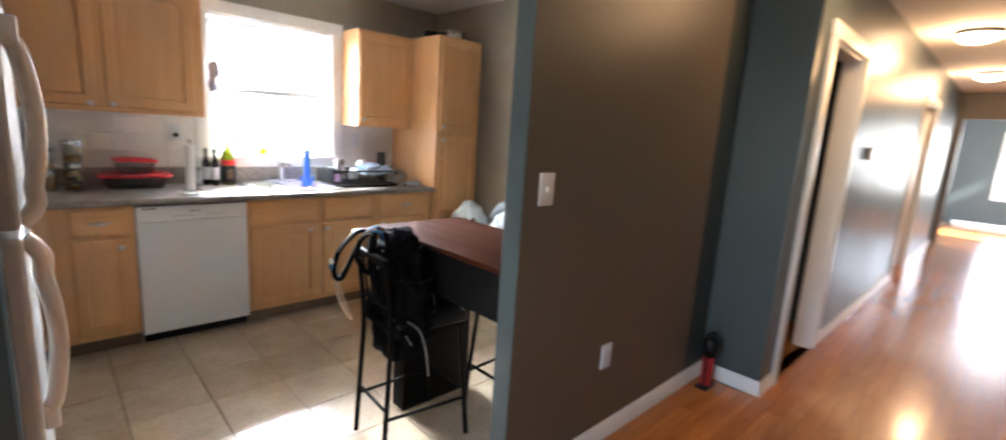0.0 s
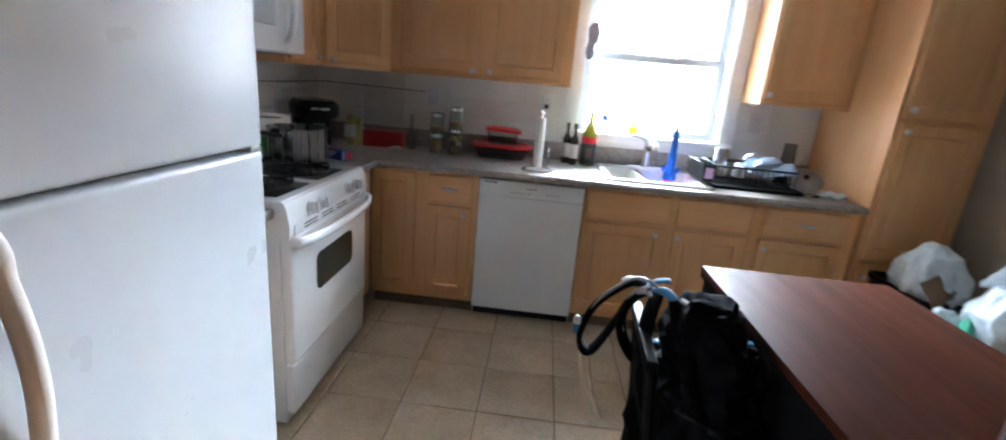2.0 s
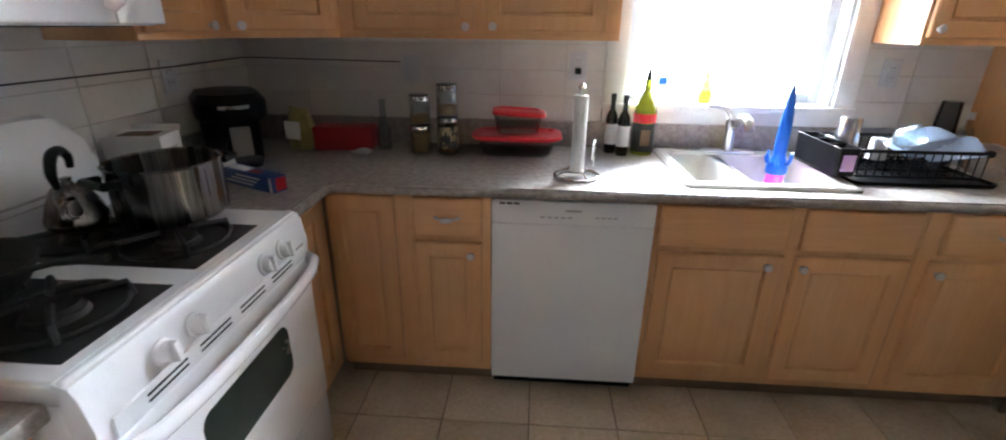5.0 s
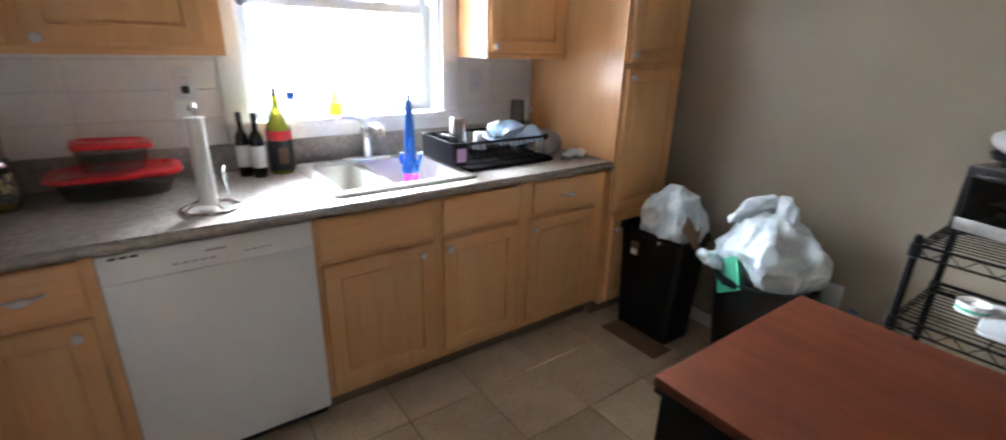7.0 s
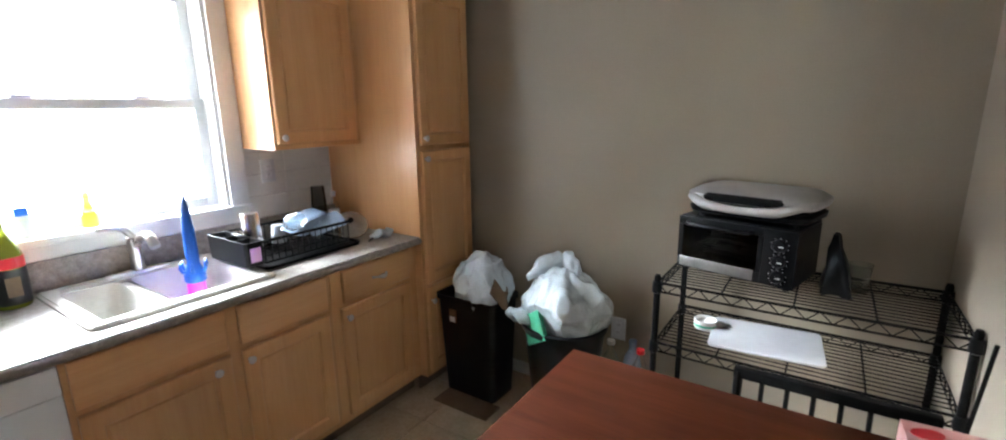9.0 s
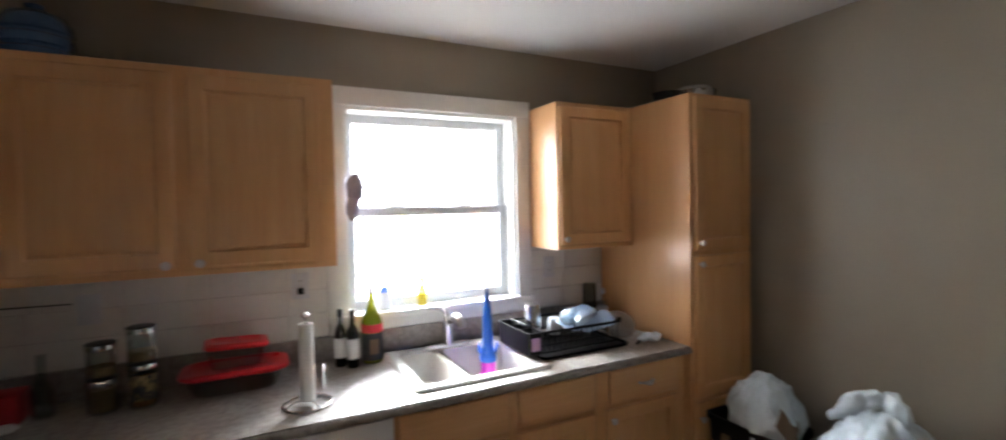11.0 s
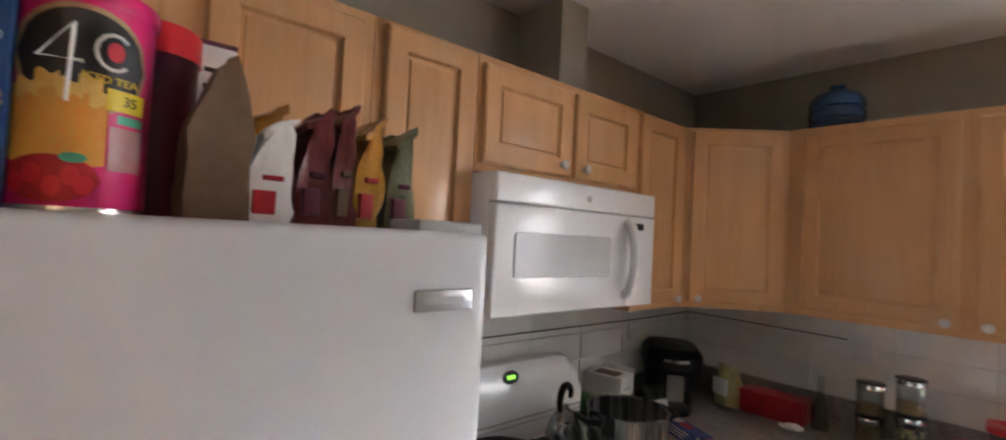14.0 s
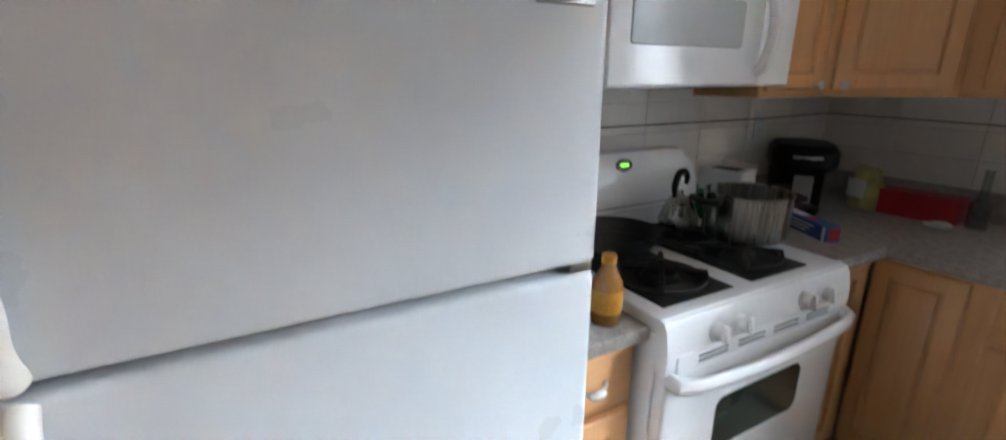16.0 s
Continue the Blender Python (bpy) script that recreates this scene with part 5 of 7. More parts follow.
ob = thing("slim_bin", 2.87, 3.455, 0.009, "tall slim black bin with a white bag", "bin")
bm = shell([ring(-0.105, -0.165, 0.105, 0.165, 0.03, 0), ring(-0.128, -0.19, 0.128, 0.19, 0.035, 0.56), ring(-0.138, -0.20, 0.138, 0.20, 0.038, 0.565), ring(-0.138, -0.20, 0.138, 0.20, 0.038, 0.59), ring(-0.125, -0.187, 0.125, 0.187, 0.03, 0.59), ring(-0.11, -0.17, 0.11, 0.17, 0.03, 0.1)])
part("bin_body", bm, BLACK, ob)
bin_bag(ob, 0.0, -0.03, 0.64, 0.138, 0.18, 0.185, 1.0)
part("sticker", box((-0.132, 0.055, 0.44), (-0.1195, 0.10, 0.515)), CARD, ob, "small brown and white sticker")
part("sticker_print", box((-0.1335, 0.06, 0.445), (-0.1315, 0.095, 0.475)), PAPER, ob)
bm = box((-0.085, -0.065, 0), (0.085, 0.065, 0.004))
bmesh.ops.subdivide_edges(bm, edges=bm.edges, cuts=3, use_grid_fill=True)
part("card_scrap", crumple(bm, 0.02, 10, 4), CARD, ob, "torn brown card", pose(-0.06, -0.20, 0.655, 55, -20, 25))

ob = thing("round_bin", 2.91, 2.935, 0.009, "round dark grey bin with an overfull white bag", "bin")
bm = lathe([(0, 0), (0.15, 0), (0.156, 0.01), (0.204, 0.50), (0.218, 0.505), (0.221, 0.53), (0.206, 0.535), (0.196, 0.5), (0.15, 0.08), (0, 0.08)], 40)
part("bin_body", bm, DARKGREY, ob)
bin_bag(ob, 0.0, -0.005, 0.63, 0.192, 0.232, 0.185, 3.3, True)
bm = bmesh.new()
bmesh.ops.create_icosphere(bm, subdivisions=4, radius=1)
for v in bm.verts:
    u, w, q = v.co
    v.co = Vector((0.055 * u, 0.07 * w, 0.035 * q + 0.02 * w))
part("loose_fold", crumple(bm, 0.025, 16, 2.0), BAG, ob, "loose fold of the bag over the rim", pose(-0.15, 0.17, 0.57, 0, 20, 30))
part("green_packet", box((-0.075, -0.012, 0), (0.075, 0.012, 0.15), 0.005), MINT, ob, "mint green packet", pose(-0.192, 0.045, 0.475, 8, 32, 68))
solid("door_mat", box((2.625, 3.24, 0.0085), (2.765, 3.60, 0.016), 0.003), CARD, "small brown mat at the bin's foot", "mat")
for k, (x, y, mm) in enumerate(((2.90, 2.68, PAPER), (2.95, 2.59, PALEBLUE), (2.88, 2.53, RED))):
    b = lathe([(0, 0), (0.044, 0), (0.046, 0.02), (0.046, 0.16), (0.043, 0.20), (0.046, 0.24), (0.046, 0.36), (0.036, 0.41), (0.016, 0.45), (0.016, 0.475), (0, 0.475)], 20)
    o = thing("plastic_bottle", x, y, 0.009, "tall empty plastic bottle on the floor", "bottle", "bottles by the rack")
    part("bottle_body", b, (PARCHMENT, PALEBLUE, PARCHMENT)[k], o)
    part("cap", lathe([(0, 0.475), (0.019, 0.475), (0.019, 0.495), (0, 0.495)], 12), mm, o)

# ---- wire rack with its things ----
RX0, RX1, RY0, RY1 = 2.60, 3.03, 1.505, 2.395
ob = thing("wire_rack", RX0, RY0, 0.009, "black wire shelving rack against the wall", "rack")
dx, dy = RX1 - RX0, RY1 - RY0
for x in (0, dx):
    for y in (0, dy):
        part("post", tube([(x, y, 0), (x, y, 0.955), (x, y, 0.966)], [0.0125, 0.0125, 0.009], 10), MATTBLACK, ob)
        for z in (0.25, 0.69, 0.934):
            part("clamp", lathe([(0.013, z - 0.04), (0.019, z - 0.036), (0.0175, z + 0.004), (0.013, z + 0.006)], 10, c=(x, y, 0)), BLACK, ob)
        part("foot", lathe([(0, 0), (0.018, 0), (0.018, 0.02), (0.0125, 0.025)], 10, c=(x, y, 0)), BLACK, ob)
for z in (0.25, 0.69, 0.934):
    sh = part("shelf_frame", tube([(0, 0, z), (dx, 0, z), (dx, dy, z), (0, dy, z)], 0.005, 6, closed=True), MATTBLACK, ob)
    bm = tube([(0, 0, z - 0.035), (dx, 0, z - 0.035), (dx, dy, z - 0.035), (0, dy, z - 0.035)], 0.004, 6, closed=True)
    for x in (0, dx):
        n = 24
        tube([(x, dy * k / n, z - (0.035 if k % 2 else 0)) for k in range(n + 1)], 0.0028, 5, bm=bm)
    for y in (0, dy):
        n = 10
        tube([(dx * k / n, y, z - (0.035 if k % 2 else 0)) for k in range(n + 1)], 0.0028, 5, bm=bm)
    part("shelf_truss", bm, MATTBLACK, sh)
    for k in range(1, 14):
        x = dx * k / 14
        part("wire", tube([(x, 0, z + 0.004), (x, dy, z + 0.004)], 0.0023, 5), MATTBLACK, sh)
    for k in range(1, 4):
        part("cross_wire", tube([(0, dy * k / 4, z - 0.003), (dx, dy * k / 4, z - 0.003)], 0.0035, 5), MATTBLACK, sh)

SHELF = 0.9505
ob = thing("toaster_oven", 2.70, 1.962, SHELF, "black toaster oven with glass door on the rack", "toaster oven", turn=-14)
D, Wd, Ht = 0.27, 0.43, 0.222
bm = box((0.012, 0.004, 0.014), (D, Wd - 0.004, 0.022))
box((0.012, 0.004, Ht - 0.012), (D, Wd - 0.004, Ht), 0.004, bm=bm)
box((0.012, 0.004, 0.022), (D, 0.016, Ht - 0.012), bm=bm)
box((0.012, 0.104, 0.022), (D, 0.112, Ht - 0.012), bm=bm)
box((0.012, Wd - 0.016, 0.022), (D, Wd - 0.004, Ht - 0.012), bm=bm)
box((D - 0.01, 0.016, 0.022), (D - 0.002, Wd - 0.016, Ht - 0.012), bm=bm)
part("body", bm, BLACK, ob)
part("dial_panel", box((0.0, 0.0, 0.012), (0.014, 0.112, Ht - 0.004), 0.004), BLACK, ob)
bm = box((0.0, 0.112, 0.012), (0.014, Wd, 0.052), 0.003)
box((0.0, 0.112, Ht - 0.036), (0.014, Wd, Ht - 0.004), 0.003, bm=bm)
box((0.0, Wd - 0.02, 0.052), (0.014, Wd, Ht - 0.036), 0.002, bm=bm)
box((0.0, 0.112, 0.052), (0.014, 0.128, Ht - 0.036), 0.002, bm=bm)
od = part("door_frame", bm, BLACK, ob, "black door frame")
part("glass_door", box((0.004, 0.126, 0.05), (0.008, Wd - 0.018, Ht - 0.034)), SMOKED, od, "smoked glass pane")
part("door_strip", box((-0.004, 0.135, 0.016), (0.001, Wd - 0.012, 0.056), 0.002), LIDSTEEL, od, "dull steel strip at the door's foot")
bm = bmesh.new()
for k in range(13):
    tube([(0.02 + 0.019 * k, 0.118, 0.085), (0.02 + 0.019 * k, Wd - 0.02, 0.085)], 0.0016, 5, bm=bm)
part("oven_rack", bm, STEEL, ob, "steel wire oven rack")
part("crumb_tray", box((0.02, 0.116, 0.026), (D - 0.012, Wd - 0.02, 0.034), 0.002), LIDSTEEL, ob, "dull steel crumb tray")
part("door_handle", tube([(0.0, 0.15, Ht - 0.026), (-0.026, 0.155, Ht - 0.026), (-0.03, 0.17, Ht - 0.026), (-0.03, Wd - 0.06, Ht - 0.026), (-0.026, Wd - 0.045, Ht - 0.026), (0.0, Wd - 0.04, Ht - 0.026)], 0.008, 8), BLACK, ob)
for kz in (0.05, 0.107, 0.164):
    kn = part("dial", lathe([(0, 0), (0.023, 0), (0.021, 0.014), (0.018, 0.018), (0, 0.018)], 20), BLACK, ob, "black dial", pose(0.0, 0.054, kz, 0, -90))
    part("dial_mark", box((-0.0015, -0.016, 0.018), (0.0015, 0.0, 0.0195)), PAPER, kn)
    for k in range(9):
        an = radians(-150 + 300 * k / 8)
        part("scale_mark", box((-0.0012, -0.0015, -0.0015), (0.0, 0.0015, 0.0015)), GREYPL, ob, at=pose(0.0, 0.054 + 0.029 * math.sin(an), kz + 0.027 * math.cos(an)))
for x in (0.03, D - 0.03):
    for y in (0.03, Wd - 0.03):
        part("foot", lathe([(0, -0.0005), (0.012, -0.0005), (0.012, 0.016), (0, 0.016)], 10, c=(x, y, 0)), BLACK, ob)

ob = thing("contact_grill", 2.69, 1.935, SHELF + Ht, "silver grey contact grill, its lid ajar, on the toaster oven", "grill", turn=-14)
bm = shell([ring(0.03, 0.03, 0.27, 0.42, 0.05, 0.012), ring(0.012, 0.012, 0.29, 0.44, 0.06, 0.022), ring(0.008, 0.008, 0.292, 0.444, 0.06, 0.04), ring(0.02, 0.02, 0.285, 0.435, 0.06, 0.05)])
part("base", bm, BLACK, ob, "black base")
for x in (0.05, 0.25):
    for y in (0.06, 0.39):
        part("foot", lathe([(0, 0), (0.014, 0), (0.016, 0.014), (0, 0.014)], 10, c=(x, y, 0)), BLACK, ob)
part("hot_plate", shell([ring(0.025, 0.025, 0.28, 0.43, 0.05, 0.049), ring(0.03, 0.03, 0.275, 0.425, 0.05, 0.066), ring(0.04, 0.04, 0.265, 0.415, 0.04, 0.066)]), MATTBLACK, ob, "black ribbed plate")
bm = shell([ring(0.004, 0.004, 0.296, 0.446, 0.07, 0.066), ring(-0.006, -0.002, 0.302, 0.452, 0.075, 0.078), ring(-0.002, 0.0, 0.30, 0.45, 0.075, 0.094), ring(0.03, 0.03, 0.28, 0.42, 0.07, 0.114), ring(0.09, 0.10, 0.22, 0.35, 0.05, 0.121)])
lid = part("lid", bm, GRILL, ob, "silver grey domed lid")
part("handle_recess", shell([ring(-0.012, 0.085, 0.03, 0.365, 0.02, 0.072), ring(-0.013, 0.08, 0.03, 0.37, 0.02, 0.09), ring(-0.004, 0.095, 0.03, 0.355, 0.015, 0.101)]), BLACK, lid, "black recess behind the handle")
part("handle", tube(curve([(0.01, 0.03, 0.082), (-0.012, 0.06, 0.074), (-0.03, 0.10, 0.062), (-0.034, 0.16, 0.056), (-0.035, 0.225, 0.054), (-0.034, 0.29, 0.056), (-0.03, 0.35, 0.062), (-0.012, 0.39, 0.074), (0.01, 0.42, 0.082)]), spread([0.012, 0.016, 0.017, 0.014, 0.013, 0.014, 0.017, 0.016, 0.012]), 12, flat=1.1), GRILL, lid)

ob = thing("dark_pouch", 2.80, 1.845, SHELF, "dark crumpled plastic pouch standing on the rack", "bag")
bm = box((-0.05, -0.04, 0), (0.05, 0.04, 0.21), 0.01)
bmesh.ops.subdivide_edges(bm, edges=bm.edges, cuts=4, use_grid_fill=True)
for v in bm.verts:
    v.co.x *= 1.05 - 4.0 * max(0, v.co.z - 0.02)
    v.co.y = v.co.y * (1.15 - 4.6 * max(0, v.co.z - 0.01)) + 0.10 * v.co.z - 0.01
part("pouch", crumple(bm, 0.012, 20), BLACK, ob)
ob = thing("plastic_cup", 2.86, 1.775, SHELF, "clear plastic cup with faint print", "cup")
part("cup", lathe([(0, 0), (0.03, 0), (0.04, 0.10), (0.037, 0.10), (0.028, 0.004), (0, 0.004)], 20), PARCHMENT, ob)
ob = thing("tin_can", 2.83, 2.255, 0.7055, "short tin with a green and white label", "tin")
part("tin", lathe([(0, 0), (0.042, 0), (0.044, 0.003), (0.043, 0.032), (0.044, 0.035), (0.04, 0.034), (0.038, 0.02), (0, 0.02)], 28), PAPER, ob)
part("label_band", lathe([(0.0441, 0.010), (0.0443, 0.015), (0.0441, 0.020)], 28), MINT, ob)
ob = thing("cutting_board", 2.82, 2.035, 0.7055, "white plastic cutting board on the lower shelf", "cutting board", turn=5)
part("board", shell([ring(-0.14, -0.19, 0.14, 0.19, 0.02, 0), ring(-0.142, -0.192, 0.142, 0.192, 0.022, 0.004), ring(-0.14, -0.19, 0.14, 0.19, 0.02, 0.009)]), VINYL, ob)
solid("rack_stick", tube([(2.52, 1.56, 0.009), (2.46, 1.50, 0.99)], 0.0055, 6), MATTBLACK, "thin dark stick leaning beside the rack", "stick")

# ---- things on the worktop ----


def place(name, x, y, label, category, group="", z=CT1, turn=0):
    return thing(name, x, y, z + 0.0005, label, category, group, turn=turn)


ob = place("paper_towel_holder", 0.89, 3.865, "chrome wire holder with a nearly used white roll", "holder")
bm = tube([(0.085 * math.cos(k * math.tau / 28), 0.085 * math.sin(k * math.tau / 28), 0.005) for k in range(28)], 0.0045, 8, closed=True)
for k in range(4):
    a = k * math.pi / 2 + 0.4
    tube(arc((0.085 * math.cos(a), 0.085 * math.sin(a), 0.006), (0.01 * math.cos(a), 0.01 * math.sin(a), 0.012), (0, 0, 0.014), 6), 0.003, 6, bm=bm)
part("wire_base", bm, CHROME, ob)
part("rod", tube([(0, 0, 0.008), (0, 0, 0.33)], 0.004, 8), CHROME, ob)
part("finial", lathe([(0, 0.325), (0.012, 0.328), (0.014, 0.338), (0.006, 0.348), (0, 0.35)], 14), CHROME, ob)
part("paper_roll", lathe([(0.012, 0.018), (0.0255, 0.018), (0.0265, 0.03), (0.026, 0.30), (0.0245, 0.305), (0.012, 0.305)], 24), PAPER, ob, "white paper roll")
part("guard_wire", tube([(0.06, -0.02, 0.01), (0.06, -0.02, 0.12)] + arc((0.06, -0.02, 0.12), (0.06, 0.03, 0.12), (0, 0, 0.02), 6) + [(0.06, 0.03, 0.06)], 0.003, 6), CHROME, ob)


def bottle(name, x, y, h, r, label, glass, band, cap, group="", z=CT1):
    ob = place(name, x, y, label, "bottle", group, z)
    part("bottle_glass", lathe([(0, 0.004), (r * 0.9, 0), (r, 0.006), (r, h * 0.58), (r * 0.9, h * 0.65), (r * 0.42, h * 0.74), (r * 0.36, h * 0.93), (r * 0.42, h * 0.94), (r * 0.42, h * 0.97), (0, h * 0.97)], 24), glass, ob)
    part("label_band", lathe([(r + 0.0006, h * 0.16), (r + 0.0008, h * 0.3), (r + 0.0006, h * 0.5)], 24), band, ob)
    part("cap", lathe([(r * 0.44, h * 0.86), (r * 0.45, h), (0, h)], 16), cap, ob)
    return ob


bottle("wine_bottle", 1.068, 4.27, 0.265, 0.027, "dark wine bottle with a pale label", DARKGLASS, PAPER, INK, "bottles by the sink")
bottle("wine_bottle", 1.115, 4.225, 0.265, 0.027, "dark wine bottle with a white label", DARKGLASS, PAPER, INK, "bottles by the sink")
ob = place("large_bottle", 1.212, 4.268, "large yellow-green bottle with a dark and red label", "bottle", "bottles by the sink")
part("bottle_glass", lathe([(0, 0.004), (0.046, 0), (0.05, 0.01), (0.05, 0.185), (0.046, 0.205), (0.03, 0.24), (0.016, 0.275), (0.014, 0.325), (0, 0.325)], 28), LIME, ob)
part("label_band", lathe([(0.0508, 0.015), (0.051, 0.08), (0.0508, 0.142)], 28), INK, ob, "dark printed label")
part("label_top", lathe([(0.0508, 0.144), (0.051, 0.162), (0.0508, 0.184)], 28), RED, ob, "red label band")
part("label_patch", box((-0.02, -0.0525, 0.045), (0.02, -0.0505, 0.115)), CARD, ob)
part("pourer", lathe([(0.015, 0.325), (0.011, 0.33), (0.008, 0.36), (0.005, 0.37), (0, 0.37)], 12), INK, ob)

ob = thing("white_mug", 1.315, 4.45, WIN_B + 0.0025, "white pot with a blue sponge on the sill", "pot")
part("pot", lathe([(0, 0), (0.034, 0), (0.042, 0.085), (0.038, 0.085), (0.031, 0.006), (0, 0.006)], 24), VINYL, ob)
part("sponge", box((-0.02, -0.012, 0.05), (0.02, 0.012, 0.115), 0.006), BLUE, ob, "blue sponge")
ob = thing("yellow_bottle", 1.515, 4.44, WIN_B + 0.0025, "small see-through yellow bottle on the window sill", "bottle")
part("bottle_body", lathe([(0, 0), (0.024, 0), (0.027, 0.006), (0.027, 0.045), (0.022, 0.075), (0.012, 0.10), (0.010, 0.125), (0, 0.127)], 20), CLEARYELLOW, ob)
part("cap", lathe([(0.012, 0.12), (0.012, 0.138), (0.006, 0.145), (0, 0.146)], 12), CLEARYELLOW, ob)

# felt cap hanging at the window's edge
ob = thing("hanging_cap", 1.155, 4.345, 1.815, "grey felt cap hanging on the window casing", "cap")
bm = bmesh.new()
bmesh.ops.create_icosphere(bm, subdivisions=3, radius=1)
for v in bm.verts:
    v.co = Vector((0.042 * v.co.x + 0.01, 0.03 * v.co.y, -0.06 + 0.075 * v.co.z))
part("crown", crumple(bm, 0.012, 14, 5), HATGREY, ob)
bm = bmesh.new()
bmesh.ops.create_icosphere(bm, subdivisions=3, radius=1)
for v in bm.verts:
    v.co = Vector((0.030 * v.co.x - 0.002, 0.022 * v.co.y, -0.145 + 0.07 * v.co.z))
part("brim", crumple(bm, 0.01, 14, 8), HATGREY, ob)
part("hook", tube([(0, 0.03, 0.02), (0, 0.0, 0.015), (0, -0.01, 0.0)], 0.003, 6), NICKEL, ob)

# rocket-shaped sprayer standing in the sink
ob = thing("rocket_toy", 1.69, 3.99, CT1 - 0.155, "blue rocket-shaped sprayer with a magenta base", "toy")
part("magenta_base", lathe([(0, 0), (0.055, 0.0), (0.06, 0.01), (0.05, 0.07), (0.034, 0.11), (0.034, 0.165), (0, 0.165)], 24), PINK, ob, "magenta base")
part("collar", lathe([(0.035, 0.155), (0.04, 0.16), (0.04, 0.185), (0.033, 0.20), (0.024, 0.225), (0.022, 0.24), (0, 0.24)], 24), BLUE, ob)
for k in range(6):
    a = k * math.tau / 6
    c, s = math.cos(a), math.sin(a)
    part("fin", tube([(0.03 * c, 0.03 * s, 0.20), (0.043 * c, 0.043 * s, 0.202), (0.05 * c, 0.05 * s, 0.22), (0.047 * c, 0.047 * s, 0.238)], [0.006, 0.007, 0.007, 0.005], 8), BLUE, ob)
part("cone", lathe([(0.022, 0.23), (0.024, 0.26), (0.022, 0.36), (0.016, 0.43), (0.007, 0.49), (0.0035, 0.505), (0, 0.508)], 20), BLUE, ob)
part("tip", lathe([(0.0045, 0.495), (0.003, 0.518), (0, 0.52)], 8), INK, ob)
ob = thing("bowl_plate", 1.43, 3.99, CT1 - 0.142, "pale plate lying in the sink bowl", "plate")
part("plate", lathe([(0, 0), (0.05, 0), (0.075, 0.012), (0.077, 0.016), (0.05, 0.006), (0, 0.005)], 28), PALEBLUE, ob)

# dish rack and what is in it
ob = place("dish_rack", 1.925, 3.875, "black wire dish rack on a black tray, full", "dish rack", turn=0)
L, Dp = 0.44, 0.34
part("tray", shell([ring(-0.01, -0.02, L + 0.06, Dp, 0.03, 0.0), ring(-0.015, -0.025, L + 0.065, Dp + 0.005, 0.03, 0.016), ring(-0.008, -0.018, L + 0.058, Dp - 0.002, 0.028, 0.016), ring(0, -0.01, L + 0.05, Dp - 0.01, 0.028, 0.006)]), BLACK, ob)
for z, r in ((0.03, 0.004), (0.125, 0.007)):
    part("rim_wire", tube([(0, 0, z), (L, 0, z), (L, Dp - 0.02, z), (0, Dp - 0.02, z)], r, 8, closed=True), BLACK, ob)
for k in range(15):
    x = L * k / 14
    part("wire", tube([(x, 0, 0.125), (x, 0, 0.03), (x, Dp - 0.02, 0.03), (x, Dp - 0.02, 0.125)], 0.0026, 5), BLACK, ob)
for y in (0.10, 0.21):
    part("wire", tube([(0, y, 0.125), (0, y, 0.03), (L, y, 0.03), (L, y, 0.125)], 0.0026, 5), BLACK, ob)
for x0 in (0.0, L):
    part("end_handle", tube(arc((x0, 0.08, 0.125), (x0, 0.23, 0.125), (0.05 if x0 else -0.03, 0, 0.015), 8, 0.5), 0.008, 8), BLACK, ob)
cut = part("cutlery_holder", shell([ring(-0.085, -0.01, -0.008, 0.30, 0.015, 0.03), ring(-0.09, -0.014, -0.006, 0.305, 0.016, 0.135), ring(-0.084, -0.008, -0.012, 0.299, 0.014, 0.135), ring(-0.08, -0.005, -0.014, 0.295, 0.014, 0.05)]), BLACK, ob, "black cutlery holder")
for y in (0.09, 0.19):
    part("holder_wall", box((-0.084, y, 0.05), (-0.012, y + 0.005, 0.132)), BLACK, cut)
part("holder_print", box((-0.07, -0.0165, 0.05), (-0.025, -0.0135, 0.11)), LILAC, cut, "lilac picture label")
RZ = CT1 + 0.04
ob = place("steel_tumbler", 2.02, 4.14, "grey steel tumbler upside down in the rack", "tumbler", z=RZ)
part("cup", lathe([(0, 0.165), (0.036, 0.165), (0.039, 0.16), (0.046, 0.0), (0.044, 0.0), (0.036, 0.155), (0, 0.157)], 24), STEEL, ob)
ob = place("wine_glass", 2.1, 3.99, "clear glass bowl lying in the rack", "glass", z=RZ + 0.06, turn=20)
part("glass_bowl", lathe([(0, 0), (0.02, 0.004), (0.042, 0.03), (0.045, 0.06), (0.038, 0.095), (0.0365, 0.095), (0.043, 0.06), (0.04, 0.031), (0.02, 0.007), (0, 0.003)], 24), PARCHMENT, ob, at=pose(0, 0, 0.04, 60, 20, 0))
ob = place("food_tub", 2.24, 4.03, "pale blue plastic tub upside down in the rack", "tub", z=RZ + 0.075, turn=10)
part("tub", shell([ring(-0.11, -0.075, 0.11, 0.075, 0.03, 0.0), ring(-0.105, -0.07, 0.105, 0.07, 0.03, 0.006), ring(-0.09, -0.056, 0.09, 0.056, 0.03, 0.05), ring(-0.08, -0.046, 0.08, 0.046, 0.03, 0.055)]), PALEBLUE, ob, at=pose(0, 0, 0, 12, -8, 0))
ob = place("glass_bowl", 2.34, 4.0, "clear glass bowl upside down in the rack", "bowl", z=RZ)
part("bowl", lathe([(0, 0.07), (0.03, 0.07), (0.055, 0.05), (0.068, 0.0), (0.065, 0.0), (0.052, 0.047), (0.028, 0.066), (0, 0.066)], 24), PARCHMENT, ob)
ob = place("tub_lid", 2.29, 3.95, "pale blue plastic lid lying on the tub", "lid", z=RZ + 0.08, turn=-15)
